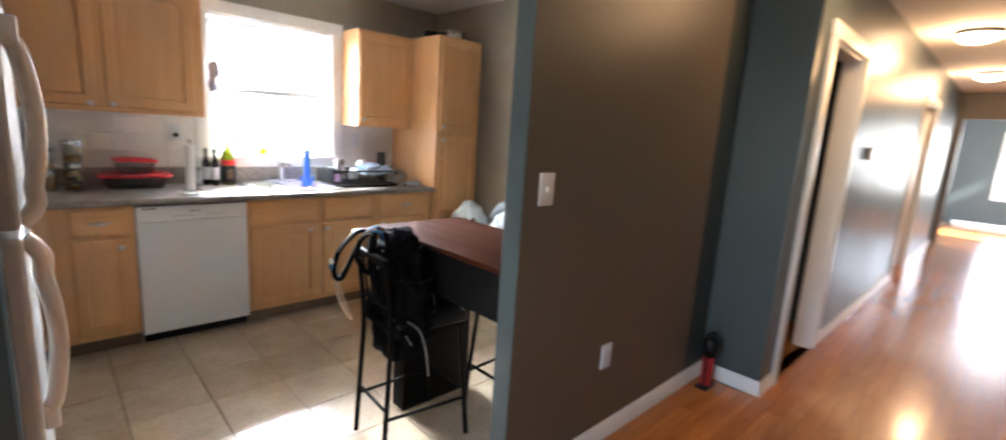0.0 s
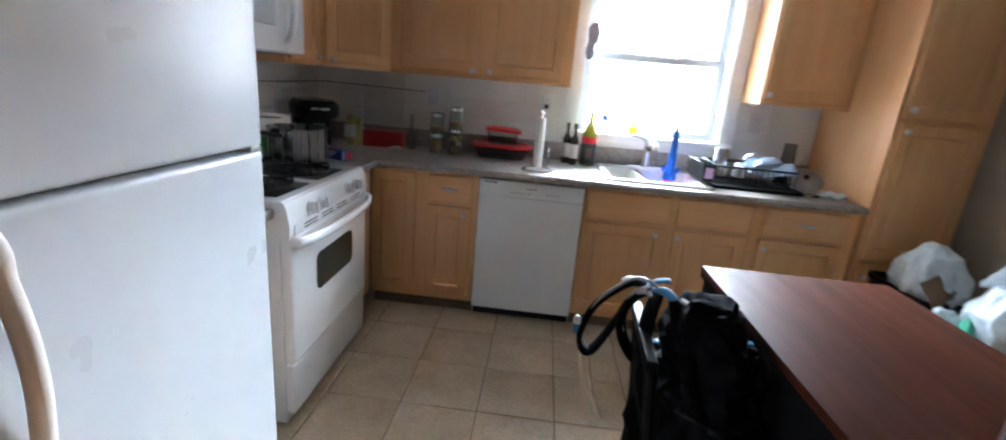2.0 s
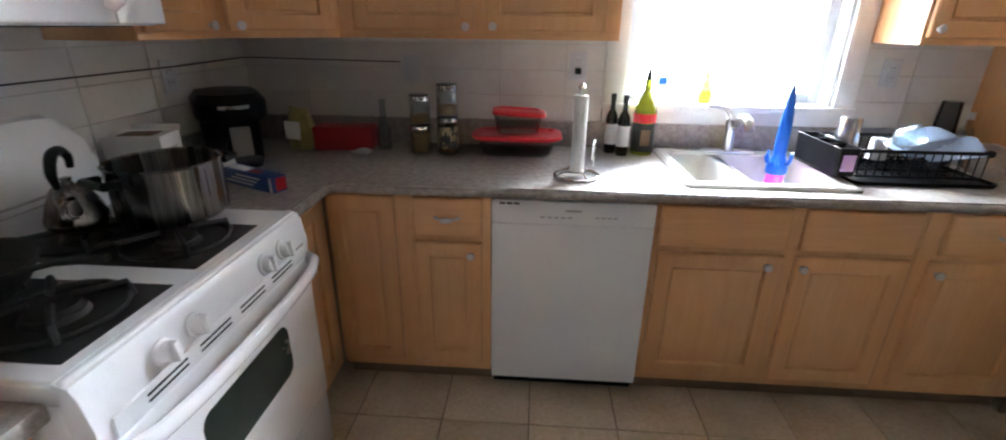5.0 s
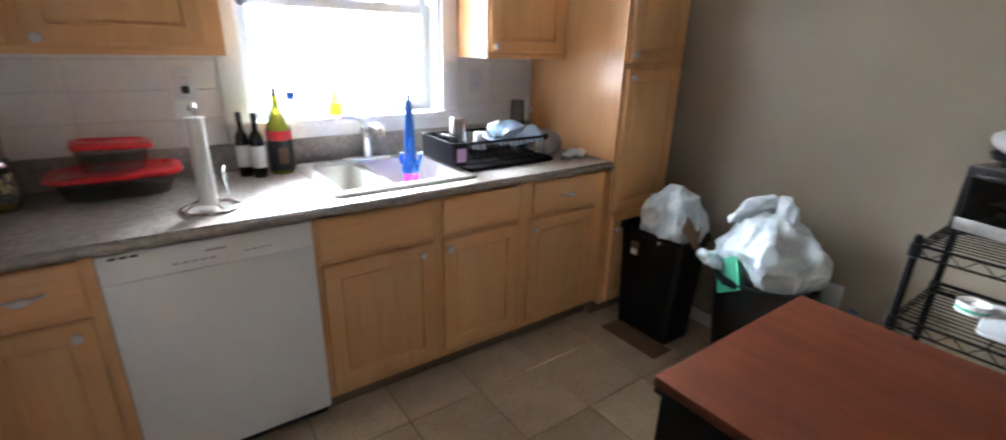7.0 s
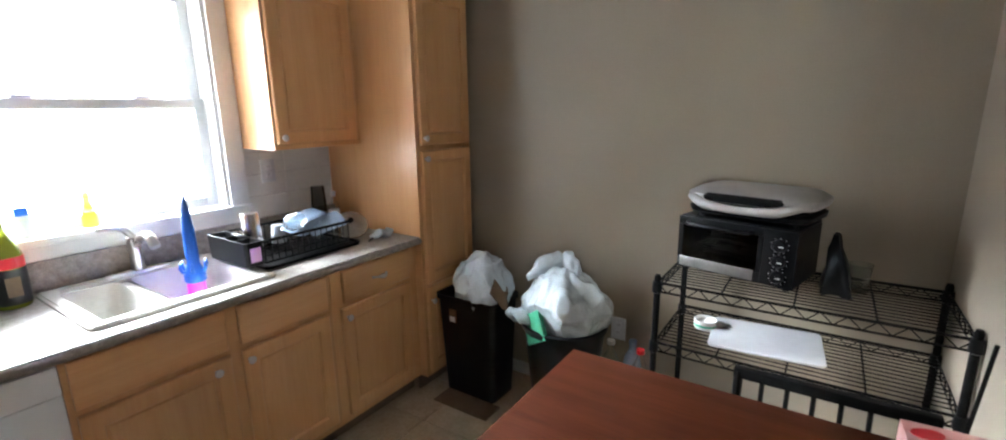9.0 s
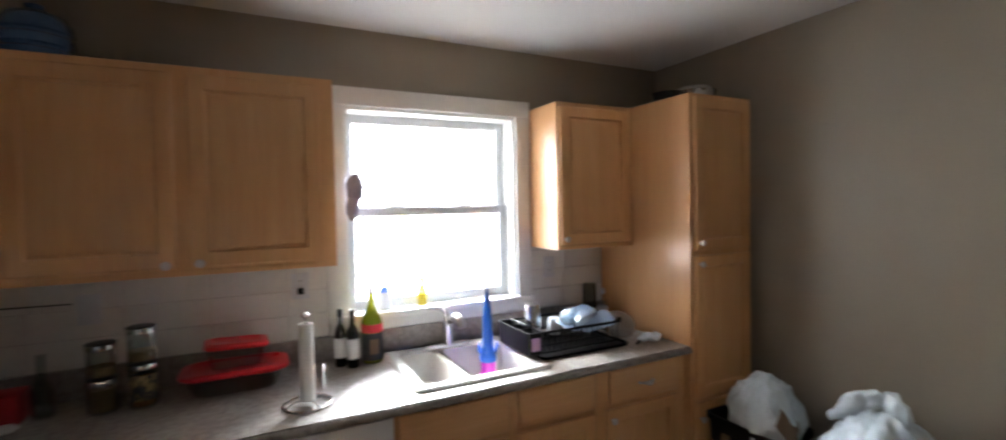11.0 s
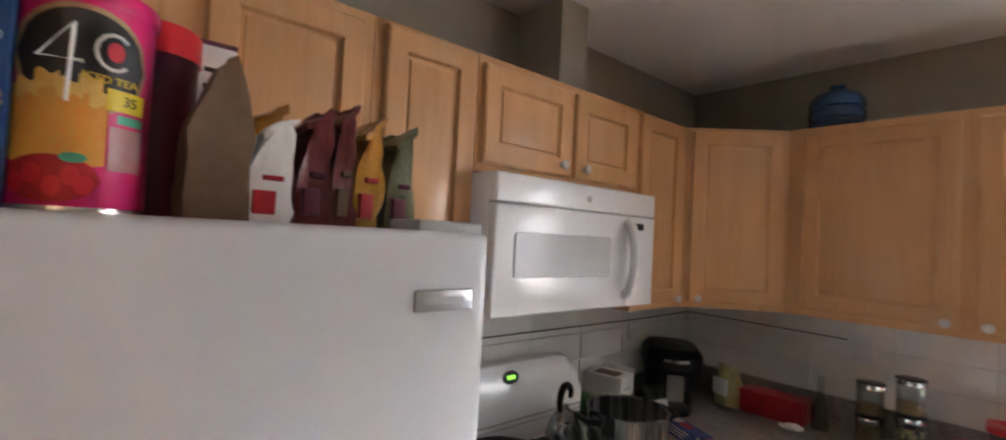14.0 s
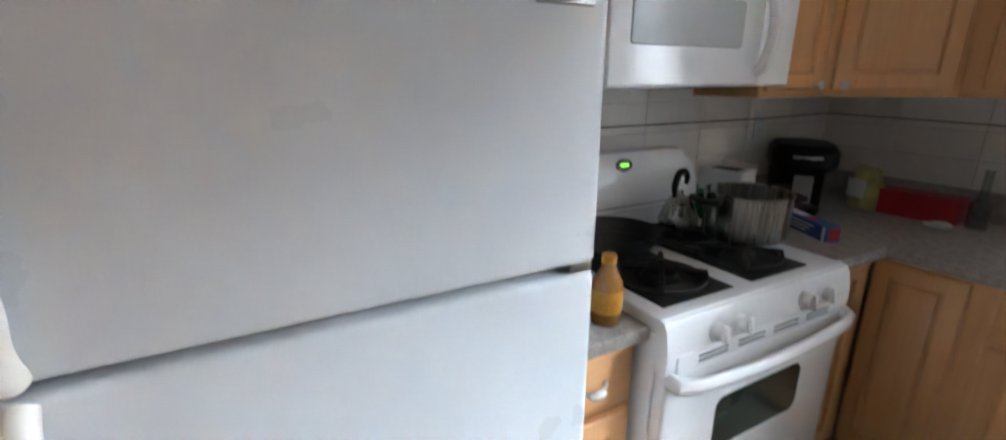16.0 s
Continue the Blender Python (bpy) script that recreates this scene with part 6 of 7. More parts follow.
part("lid", shell([ring(-0.09, -0.06, 0.09, 0.06, 0.02, 0.0), ring(-0.092, -0.062, 0.092, 0.062, 0.02, 0.006), ring(-0.08, -0.05, 0.08, 0.05, 0.02, 0.008)]), PALEBLUE, ob, at=pose(0, 0, 0, 25, -12, 0))
ob = place("white_mug", 2.14, 4.12, "white cup upside down in the rack", "cup", z=RZ)
part("cup", lathe([(0, 0.085), (0.026, 0.085), (0.03, 0.08), (0.036, 0.0), (0.033, 0.0), (0.027, 0.078), (0, 0.08)], 20), VINYL, ob)
ob = place("pot_lid", 2.5, 4.0, "dull steel pot lid with a black knob leaning by the rack", "lid", z=CT1)
LEAN = pose(0.0, 0.03, 0.062, 0, 38, -118) @ Matrix.Diagonal((0.9, 0.9, 0.9, 1))
part("lid_plate", lathe([(0.102, 0.0), (0.104, 0.004), (0.099, 0.008), (0.075, 0.016), (0.04, 0.023), (0, 0.026), (0, 0.022), (0.04, 0.019), (0.1, 0.0)], 36), LIDSTEEL, ob, at=LEAN)
part("lid_rim", tube([(0.103 * math.cos(k * math.tau / 32), 0.103 * math.sin(k * math.tau / 32), 0.003) for k in range(32)], 0.0035, 6, closed=True), STEEL, ob, "bright steel rim", LEAN)
part("lid_knob", lathe([(0.008, 0.024), (0.008, 0.038), (0.018, 0.043), (0.016, 0.052), (0, 0.054)], 16), BLACK, ob, at=LEAN)
ob = place("small_blender", 2.475, 4.25, "small blender with a clear cup and dark base", "blender")
part("base", lathe([(0, 0), (0.055, 0), (0.058, 0.01), (0.045, 0.08), (0.042, 0.11), (0, 0.11)], 24), BLACK, ob)
part("cup", lathe([(0.04, 0.11), (0.042, 0.13), (0.036, 0.26), (0.034, 0.262), (0, 0.263)], 24), SMOKED, ob)
bottle("soap_bottle", 2.61, 4.30, 0.21, 0.03, "clear bottle with a white cap in the corner", PARCHMENT, PAPER, VINYL)
ob = place("film_wrap", 2.58, 3.87, "crumpled clear plastic wrap on the worktop", "wrap")
bm = bmesh.new()
bmesh.ops.create_icosphere(bm, subdivisions=4, radius=1)
for v in bm.verts:
    v.co = Vector((0.075 * v.co.x, 0.035 * v.co.y, 0.02 + 0.018 * v.co.z))
part("wrap", crumple(bm, 0.014, 30, 4), BAG, ob)
ob = place("bottle_stopper", 2.50, 3.86, "small dark kitchen tool beside the wrap", "tool", turn=30)
part("tool", tube([(-0.05, 0, 0.008), (0.0, 0, 0.008), (0.05, 0.01, 0.008)], [0.004, 0.007, 0.004], 8), BLACK, ob)

# glass dishes with red lids
ob = place("glass_dish", 0.645, 4.215, "large oblong glass dish with a red lid", "dish", "glass dishes with red lids")
part("dish", shell([ring(-0.15, -0.09, 0.15, 0.09, 0.06, 0.0), ring(-0.175, -0.11, 0.175, 0.11, 0.07, 0.075), ring(-0.17, -0.105, 0.17, 0.105, 0.07, 0.075), ring(-0.148, -0.088, 0.148, 0.088, 0.06, 0.004)]), PARCHMENT, ob)
part("lid", shell([ring(-0.195, -0.125, 0.195, 0.125, 0.08, 0.075), ring(-0.20, -0.13, 0.20, 0.13, 0.08, 0.081), ring(-0.198, -0.128, 0.198, 0.128, 0.08, 0.091), ring(-0.17, -0.105, 0.17, 0.105, 0.07, 0.095), ring(-0.165, -0.10, 0.165, 0.10, 0.07, 0.091)]), RED, ob, "red plastic lid")
ob = place("glass_dish", 0.645, 4.215, "small square glass dish with a red lid", "dish", "glass dishes with red lids", z=CT1 + 0.095, turn=4)
part("dish", shell([ring(-0.09, -0.06, 0.09, 0.06, 0.03, 0.0), ring(-0.105, -0.072, 0.105, 0.072, 0.03, 0.08), ring(-0.10, -0.068, 0.10, 0.068, 0.03, 0.08), ring(-0.088, -0.058, 0.088, 0.058, 0.03, 0.004)]), PARCHMENT, ob)
part("lid", shell([ring(-0.115, -0.082, 0.115, 0.082, 0.03, 0.08), ring(-0.118, -0.085, 0.118, 0.085, 0.032, 0.085), ring(-0.116, -0.083, 0.116, 0.083, 0.032, 0.095), ring(-0.095, -0.063, 0.095, 0.063, 0.03, 0.101), ring(-0.09, -0.058, 0.09, 0.058, 0.03, 0.097)]), RED, ob, "red plastic lid", pose(0, 0, 0, 0, 3, 0))


def jar(x, y, z, h, fill, label, mark=None):
    r = 0.046
    ob = place("glass_jar", x, y, label, "jar", "stacked glass jars", z=z)
    part("jar_glass", lathe([(0, 0), (r - 0.003, 0), (r, 0.005), (r, h - 0.03), (r - 0.006, h - 0.02), (r - 0.009, h - 0.02), (r - 0.004, h - 0.033), (r - 0.004, 0.008), (0, 0.005)], 24), PARCHMENT, ob)
    if fill:
        part("contents", lathe([(0, 0.006), (r - 0.0045, 0.009), (r - 0.0045, h * (0.70 if z < 1 else 0.32)), (0, h * (0.72 if z < 1 else 0.34))], 20), fill, ob)
    part("lid", lathe([(r - 0.002, h - 0.026), (r + 0.002, h - 0.022), (r + 0.002, h - 0.002), (r - 0.004, h), (0, h)], 24), INK, ob, "black and steel screw lid")
    part("lid_band", lathe([(r + 0.0026, h - 0.024), (r + 0.0032, h - 0.014), (r + 0.0026, h - 0.005)], 24), CHROME, ob)
    if mark:
        part("label", lathe([(r + 0.0006, 0.03), (r + 0.0008, h * 0.5), (r + 0.0006, h - 0.045)], 24), mark, ob, "printed paper label")


jar(0.215, 4.175, CT1, 0.128, BEIGEFOOD, "glass jar half full of tan food")
jar(0.215, 4.175, CT1 + 0.129, 0.128, BEIGEFOOD, "glass jar with dark lid stacked on another")
jar(0.338, 4.17, CT1, 0.168, AMBER, "glass jar with a printed label", LABELMIX)
jar(0.338, 4.17, CT1 + 0.169, 0.135, BEIGEFOOD, "part-filled glass jar with dark lid stacked on another")
ob = place("clear_decanter", 0.032, 4.225, "clear tall glass bottle on the worktop", "bottle")
part("bottle_glass", lathe([(0, 0), (0.032, 0), (0.034, 0.006), (0.034, 0.09), (0.024, 0.12), (0.014, 0.16), (0.014, 0.22), (0.018, 0.225), (0.012, 0.225), (0.011, 0.16), (0.02, 0.118), (0.03, 0.088), (0.03, 0.008), (0, 0.006)], 20), PARCHMENT, ob)
ob = place("red_box", -0.15, 4.225, "plain red card box on the worktop", "box", turn=3)
part("box_body", box((-0.13, -0.06, 0), (0.13, 0.06, 0.10), 0.003), REDBOX, ob)
part("box_flap", box((-0.131, -0.061, 0.085), (0.131, 0.061, 0.104), 0.002), REDBOX, ob)
ob = place("paper_scrap", -0.04, 4.11, "small crumpled white paper packet", "paper")
bm = bmesh.new()
bmesh.ops.create_icosphere(bm, subdivisions=3, radius=1)
for v in bm.verts:
    v.co = Vector((0.05 * v.co.x, 0.025 * v.co.y, 0.014 + 0.012 * v.co.z))
part("packet", crumple(bm, 0.01, 25, 7), PAPER, ob)

# coffee maker
ob = place("coffee_maker", -0.50, 3.93, "black single-cup coffee maker with a grey front", "coffee maker", turn=38)
part("column", shell([ring(-0.105, -0.02, 0.105, 0.155, 0.05, 0), ring(-0.11, -0.02, 0.11, 0.16, 0.05, 0.2), ring(-0.105, -0.02, 0.105, 0.155, 0.05, 0.27)]), BLACK, ob)
part("head", shell([ring(-0.11, -0.16, 0.11, 0.16, 0.07, 0.185), ring(-0.125, -0.18, 0.125, 0.165, 0.09, 0.205), ring(-0.125, -0.18, 0.125, 0.165, 0.09, 0.26), ring(-0.105, -0.155, 0.105, 0.15, 0.08, 0.288), ring(-0.05, -0.10, 0.05, 0.10, 0.05, 0.295)]), BLACK, ob)
part("front_plate", box((-0.015, -0.028, 0.025), (0.06, -0.019, 0.145), 0.006), GREYPL, ob, "grey front plate")
part("drip_tray", shell([ring(-0.08, -0.15, 0.08, 0.01, 0.06, 0), ring(-0.085, -0.155, 0.085, 0.01, 0.06, 0.02), ring(-0.075, -0.145, 0.075, 0.0, 0.055, 0.024)]), BLACK, ob)
part("handle", tube(arc((-0.05, -0.175, 0.245), (0.05, -0.175, 0.245), (0, -0.02, 0), 8), 0.007, 8), NICKEL, ob, "silver lid handle")


def sack(ob, w, d, h, seed, material, label="", amount=0.02):
    """A soft upright bag: full below, pinched to a flat crimped top."""
    bm = bmesh.new()
    n, m = 28, 16
    rows = []
    for k in range(m + 1):
        u = k / m
        fat = max(0.05, 1 - max(0, (u - 0.45) / 0.55) ** 1.6)
        rows.append([bm.verts.new((w * math.cos(a) * (0.94 + 0.06 * u), d * fat * math.copysign(abs(math.sin(a)) ** 0.7, math.sin(a)), h * u)) for a in (q * math.tau / n for q in range(n))])
    for a, b in zip(rows, rows[1:]):
        for q in range(n):
            bm.faces.new((a[q], a[(q + 1) % n], b[(q + 1) % n], b[q]))
    bm.faces.new(rows[0][::-1])
    bm.faces.new(rows[-1])
    for v in bm.verts:
        k = noise.noise_vector(v.co * 22 + Vector((seed, 0, 0))) * amount + noise.noise_vector(v.co * 55 + Vector((0, seed, 0))) * amount * 0.4
        v.co += Vector((k.x, k.y, k.z * min(1, v.co.z * 12)))
    return part("bag", bm, material, ob, label)


ob = place("food_bag", -0.345, 4.20, "yellowish food bag behind the coffee maker", "bag", turn=-15)
sack(ob, 0.066, 0.045, 0.185, 3, PALEFOOD)
part("print_patch", box((-0.045, -0.058, 0.05), (0.035, -0.050, 0.13), 0.003), PAPER, ob, "pale printed patch")
ob = place("foil_carton", -0.255, 3.625, "long blue, white and red foil carton", "carton", turn=-26)
part("carton", box((-0.13, -0.03, 0), (0.13, 0.03, 0.056), 0.002), FOILBLUE, ob)
part("end_panel", box((0.1302, -0.014, 0.006), (0.1312, 0.026, 0.05)), REDBOX, ob, "pink end panel")
part("end_flap", box((0.118, -0.0309, 0.002), (0.1295, -0.0299, 0.054)), PAPER, ob, "white printed end")
for k in range(3):
    part("print_bar", box((-0.12 + 0.03 * k, -0.0306, 0.012 + 0.013 * k), (0.03 + 0.02 * k, -0.0299, 0.018 + 0.013 * k)), PAPER, ob)
part("top_print", box((-0.12, -0.02, 0.0559), (-0.02, 0.018, 0.0566)), PAPER, ob, "white top print")
part("top_print", box((-0.01, -0.02, 0.0559), (0.045, 0.012, 0.0566)), REDBOX, ob, "red top print")
ob = place("white_carton", -0.545, 3.525, "white open carton on a green bag", "carton", z=CT1 + 0.118, turn=12)
part("carton", box((-0.085, -0.075, 0), (0.085, 0.055, 0.085), 0.003), PAPER, ob)
part("print_bar", box((0.0855, -0.05, 0.03), (0.0863, 0.02, 0.042)), GREYPL, ob)
part("tear", box((-0.05, -0.055, 0.0845), (0.055, 0.02, 0.0862), 0.0005), CARD, ob, "torn brown opening")
part("open_flap", box((-0.075, 0.0, 0), (0.075, 0.003, 0.10), 0.001), PAPER, ob, "raised white flap", pose(0.0, 0.062, 0.0, -14))
ob = place("green_bag", -0.53, 3.478, "green foil food bag on the worktop", "bag", turn=70)
bm = bmesh.new()
bmesh.ops.create_icosphere(bm, subdivisions=4, radius=1)
for v in bm.verts:
    q = [math.copysign(abs(c) ** 0.55, c) for c in v.co]
    v.co = Vector((0.105 * q[0], 0.10 * q[1], 0.062 + 0.060 * q[2]))
    v.co.z = min(max(v.co.z + 0.010 * noise.noise(v.co * 25), 0.0), 0.1175)
    v.co.x += 0.012 * noise.noise(v.co * 32 + Vector((3, 0, 0)))
    v.co.y += 0.012 * noise.noise(v.co * 32 + Vector((0, 5, 0)))
part("bag", bm, GREEN, ob)
ob = place("white_packet", -0.43, 3.70, "crumpled white packet beside the green bag", "packet", turn=55)
sack(ob, 0.055, 0.03, 0.085, 8, PAPER, amount=0.014)
ob = place("black_pouch", -0.50, 3.775, "black plastic pouch beside the coffee maker", "pouch", turn=40)
sack(ob, 0.06, 0.03, 0.115, 11, BLACK, amount=0.018)
ob = place("black_mug", -0.53, 3.80, "black mug in front of the coffee maker", "mug")
part("mug", lathe([(0, 0), (0.038, 0), (0.041, 0.01), (0.041, 0.09), (0.037, 0.09), (0.036, 0.01), (0, 0.008)], 20), BLACK, ob)

# ---- on the stove ----
HOB = 0.9915
ob = thing("stock_pot", -0.228, 3.20, HOB, "large brushed steel pot with black handles, upright reflections in its colour", "pot")
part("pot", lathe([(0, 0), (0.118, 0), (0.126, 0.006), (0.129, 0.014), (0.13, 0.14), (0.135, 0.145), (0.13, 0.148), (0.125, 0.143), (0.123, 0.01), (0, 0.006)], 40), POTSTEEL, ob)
for s in (-1, 1):
    part("pot_handle", tube([(-0.045, 0.132 * s, 0.12), (-0.04, 0.168 * s, 0.124), (0.04, 0.168 * s, 0.124), (0.045, 0.132 * s, 0.12)], 0.011, 8), BLACK, ob, "black side handle", pose(0, 0, 0, 0, 0, -20))
ob = thing("kettle", -0.41, 3.10, HOB, "small tapered steel kettle with a black loop handle", "kettle")
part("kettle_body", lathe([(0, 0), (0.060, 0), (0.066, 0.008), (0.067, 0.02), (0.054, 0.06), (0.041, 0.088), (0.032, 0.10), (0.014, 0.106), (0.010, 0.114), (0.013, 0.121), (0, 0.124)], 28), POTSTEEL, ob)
part("spout", tube(curve([(0.045, -0.04, 0.05), (0.062, -0.058, 0.072), (0.068, -0.066, 0.092)]), spread([0.014, 0.011, 0.009]), 10), STEEL, ob)
part("kettle_handle", tube(curve([(0.0, -0.026, 0.10), (0.0, -0.030, 0.140), (0.0, -0.016, 0.178), (0.0, 0.008, 0.186), (0.0, 0.024, 0.166), (0.0, 0.022, 0.140)]), spread([0.007, 0.012, 0.013, 0.012, 0.010, 0.007]), 10), BLACK, ob, "black loop handle")
ob = thing("frying_pan", -0.36, 2.775, HOB, "black iron frying pan on the back burner", "pan")
part("pan", lathe([(0, 0), (0.11, 0), (0.135, 0.045), (0.139, 0.047), (0.132, 0.045), (0.107, 0.006), (0, 0.005)], 36), IRON, ob)
part("pan_handle", tube([(0.13, 0.0, 0.04), (0.20, 0.02, 0.055), (0.29, 0.04, 0.06)], [0.011, 0.009, 0.012], 8, flat=0.6), IRON, ob)
ob = place("syrup_bottle", -0.075, 2.50, "amber syrup bottle with a yellow label", "bottle")
part("bottle_glass", lathe([(0, 0), (0.034, 0), (0.036, 0.006), (0.036, 0.105), (0.02, 0.132), (0.015, 0.15), (0, 0.15)], 20), AMBER, ob)
part("label", lathe([(0.0366, 0.03), (0.037, 0.06), (0.0366, 0.085)], 20), MUSTARD, ob)
part("cap", lathe([(0.017, 0.148), (0.017, 0.168), (0, 0.168)], 14), MUSTARD, ob)

# ---- on top of the refrigerator ----
FTZ = 1.6825


def cereal(name, y0, y1, h, depth, mm, label, x=0.06, turn=0, z=FTZ):
    ob = thing(name, x, (y0 + y1) / 2, z, label, "box", "food on the fridge", turn=turn)
    w = (y1 - y0) / 2
    part("card", box((-depth, -w, 0), (0, w, h), 0.002), mm, ob)
    return ob


ob = cereal("cereal_box", 1.614, 1.677, 0.255, 0.20, CREAM, "pale cereal box with red print, its top open", turn=-6)
part("bowl_print", lathe([(0, 0), (0.034, 0), (0.033, 0.0006), (0, 0.0008)], 28), FLAKES, ob, "printed bowl of flakes", pose(0.0003, -0.002, 0.088, 0, 90))
for k, (a, b) in enumerate(((0.0, 0.022), (0.004, 0.020), (0.002, 0.022), (0.004, 0.020), (-0.004, 0.022))):
    z = 0.135 + 0.019 * k
    bm = box((-0.0002, -0.006 + a, z), (0.0007, -0.002 + b, z + 0.004))
    box((-0.0002, -0.006 + a, z + 0.010), (0.0007, -0.002 + b, z + 0.014), bm=bm)
    box((-0.0002, (-0.006 + a) if k % 2 else (b - 0.007), z + 0.004), (0.0007, (-0.001 + a) if k % 2 else (b - 0.002), z + 0.010), bm=bm)
    part("print_stroke", bm, CORAL, ob, "coral red print stroke")
part("print_bar", box((-0.0002, 0.014, 0.15), (0.0007, 0.0155, 0.225)), GREYPL, ob)
for k in range(2):
    part("print_bar", box((-0.0002, -0.026, 0.020 + 0.008 * k), (0.0007, 0.022, 0.024 + 0.008 * k)), CORAL, ob)
part("top_flap", box((-0.10, -0.002, 0.0), (0.0, 0.002, 0.045)), CREAM, ob, "raised top flap", pose(0, 0.034, 0.263, -28, 0, 0))
part("side_print", box((-0.19, 0.0368, 0.02), (-0.02, 0.0378, 0.24)), INK, ob, "dark printed side")
ob = cereal("cereal_box", 1.697, 1.745, 0.268, 0.19, NAVY, "dark blue cereal box with white print", turn=-4)
words("Original", 0.011, PAPER, ob, pose(0.0006, 0.0, 0.165, 90, 0, 90))
part("logo_shape", tube([(0, -0.012, 0.20), (0, -0.002, 0.235), (0, 0.004, 0.23), (0, -0.006, 0.215), (0, 0.012, 0.20)], 0.0022, 5), PAPER, ob, "white logo shape")
words("BITE", 0.016, PAPER, ob, pose(0.0006, 0.0, 0.038, 90, 0, 90))
for k in range(2):
    part("print_bar", box((-0.0002, -0.02, 0.052 + 0.009 * k), (0.0007, 0.02, 0.057 + 0.009 * k)), PAPER, ob)
bm = bmesh.new()
for k in range(22):
    a = random.uniform(0, 3)
    y, z = random.uniform(-0.018, 0.017), 0.105 + random.gauss(0, 0.007)
    box((0, y - 0.005, z - 0.002), (0.0008, y + 0.005, z + 0.002), bm=bm)
part("flake_print", bm, FLAKES, ob, "printed flakes")
# black packet behind the first box
ob = cereal("dark_box", 1.548, 1.588, 0.25, 0.18, INK, "black food box at the end of the row", x=0.03)

ob = thing("tea_canister", 0.0, 1.795, FTZ, "hot pink iced tea canister with printed glass", "canister", "food on the fridge")
ob.scale = (0.98, 0.98, 0.94)
part("canister", lathe([(0, 0), (0.064, 0), (0.066, 0.004), (0.066, 0.236), (0, 0.236)], 40), MAGENTA, ob)
part("base_ring", lathe([(0.0668, 0.0), (0.0672, 0.004), (0.0666, 0.008)], 40), STEEL, ob, "steel base ring")
part("lid", lathe([(0.0675, 0.232), (0.069, 0.236), (0.069, 0.25), (0.066, 0.254), (0, 0.254)], 40), MAGENTA, ob, "pink plastic lid")


def wrap(r, a0, a1, z0, z1, shape, n=14):
    """A printed patch on the canister's side; shape gives its half-height across 0 to 1."""
    bm = bmesh.new()
    cz, hz = (z0 + z1) / 2, (z1 - z0) / 2
    lo, hi = [], []
    for k in range(n + 1):
        a, s = radians(a0 + (a1 - a0) * k / n), shape(k / n)
        lo.append(bm.verts.new((r * math.cos(a), r * math.sin(a), cz - hz * s)))
        hi.append(bm.verts.new((r * math.cos(a), r * math.sin(a), cz + hz * s)))
    for k in range(n):
        q = [lo[k], lo[k + 1], hi[k + 1], hi[k]]
        bm.faces.new(q)
    return bm


OVAL = lambda u: max(0.02, math.sqrt(max(0, 1 - (2 * u - 1) ** 2)))
part("gold_oval", wrap(0.0664, -52, 58, 0.110, 0.228, OVAL), BEIGEFOOD, ob)
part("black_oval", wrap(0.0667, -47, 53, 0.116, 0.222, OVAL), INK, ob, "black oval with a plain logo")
part("glass_print", wrap(0.0670, -48, 22, 0.045, 0.142, lambda u: 1 - 0.2 * abs(2 * u - 1)), ORANGE, ob, "printed glass of tea")
for a0, z0 in ((-44, 0.118), (-30, 0.128), (-14, 0.122), (0, 0.13), (8, 0.116)):
    part("ice_print", wrap(0.0672, a0, a0 + 17, z0, z0 + 0.024, lambda u: 0.75 + 0.25 * math.sin(7 * u), 6), ICE, ob)
for a0, z0 in ((-46, 0.02), (-34, 0.03), (-20, 0.018), (-8, 0.03), (2, 0.02)):
    part("berry_print", wrap(0.0675, a0, a0 + 14, z0, z0 + 0.022, OVAL, 8), RED, ob)
part("leaf_print", wrap(0.0676, -10, 10, 0.055, 0.066, OVAL, 8), MINT, ob)
part("yellow_tag", wrap(0.0673, 20, 56, 0.118, 0.142, lambda u: 1.0), YELLOW, ob)
part("green_tag", wrap(0.0673, 30, 56, 0.104, 0.114, lambda u: 1.0), MINT, ob)
part("berry_print", wrap(0.0673, -50, 20, 0.012, 0.062, OVAL), REDBOX, ob, "printed berries")
part("pink_panel", wrap(0.0669, 24, 58, 0.05, 0.10, lambda u: 1.0), PINKCARD, ob)
part("logo_shape", tube([(0.0672 * math.cos(a), 0.0672 * math.sin(a), z) for a, z in ((radians(-8), 0.12), (radians(-6), 0.205), (radians(-30), 0.165), (radians(2), 0.165))], 0.0022, 5), PAPER, ob, "white logo shape")
part("logo_shape", tube([(0.0672 * math.cos(radians(24 + 14 * math.cos(q))), 0.0672 * math.sin(radians(24 + 14 * math.cos(q))), 0.182 + 0.02 * math.sin(q)) for q in [0.8 + 4.7 * k / 10 for k in range(11)]], 0.0022, 5), PAPER, ob, "white logo shape")
part("logo_berry", wrap(0.0673, 18, 32, 0.172, 0.194, OVAL), RED, ob)
words("ICED TEA", 0.012, YELLOW, ob, pose(0.0672 * math.cos(radians(22)), 0.0672 * math.sin(radians(22)), 0.150, 90, 0, 90 + 22))
words("35", 0.016, INK, ob, pose(0.0678 * math.cos(radians(40)), 0.0678 * math.sin(radians(40)), 0.130, 90, 0, 90 + 40))

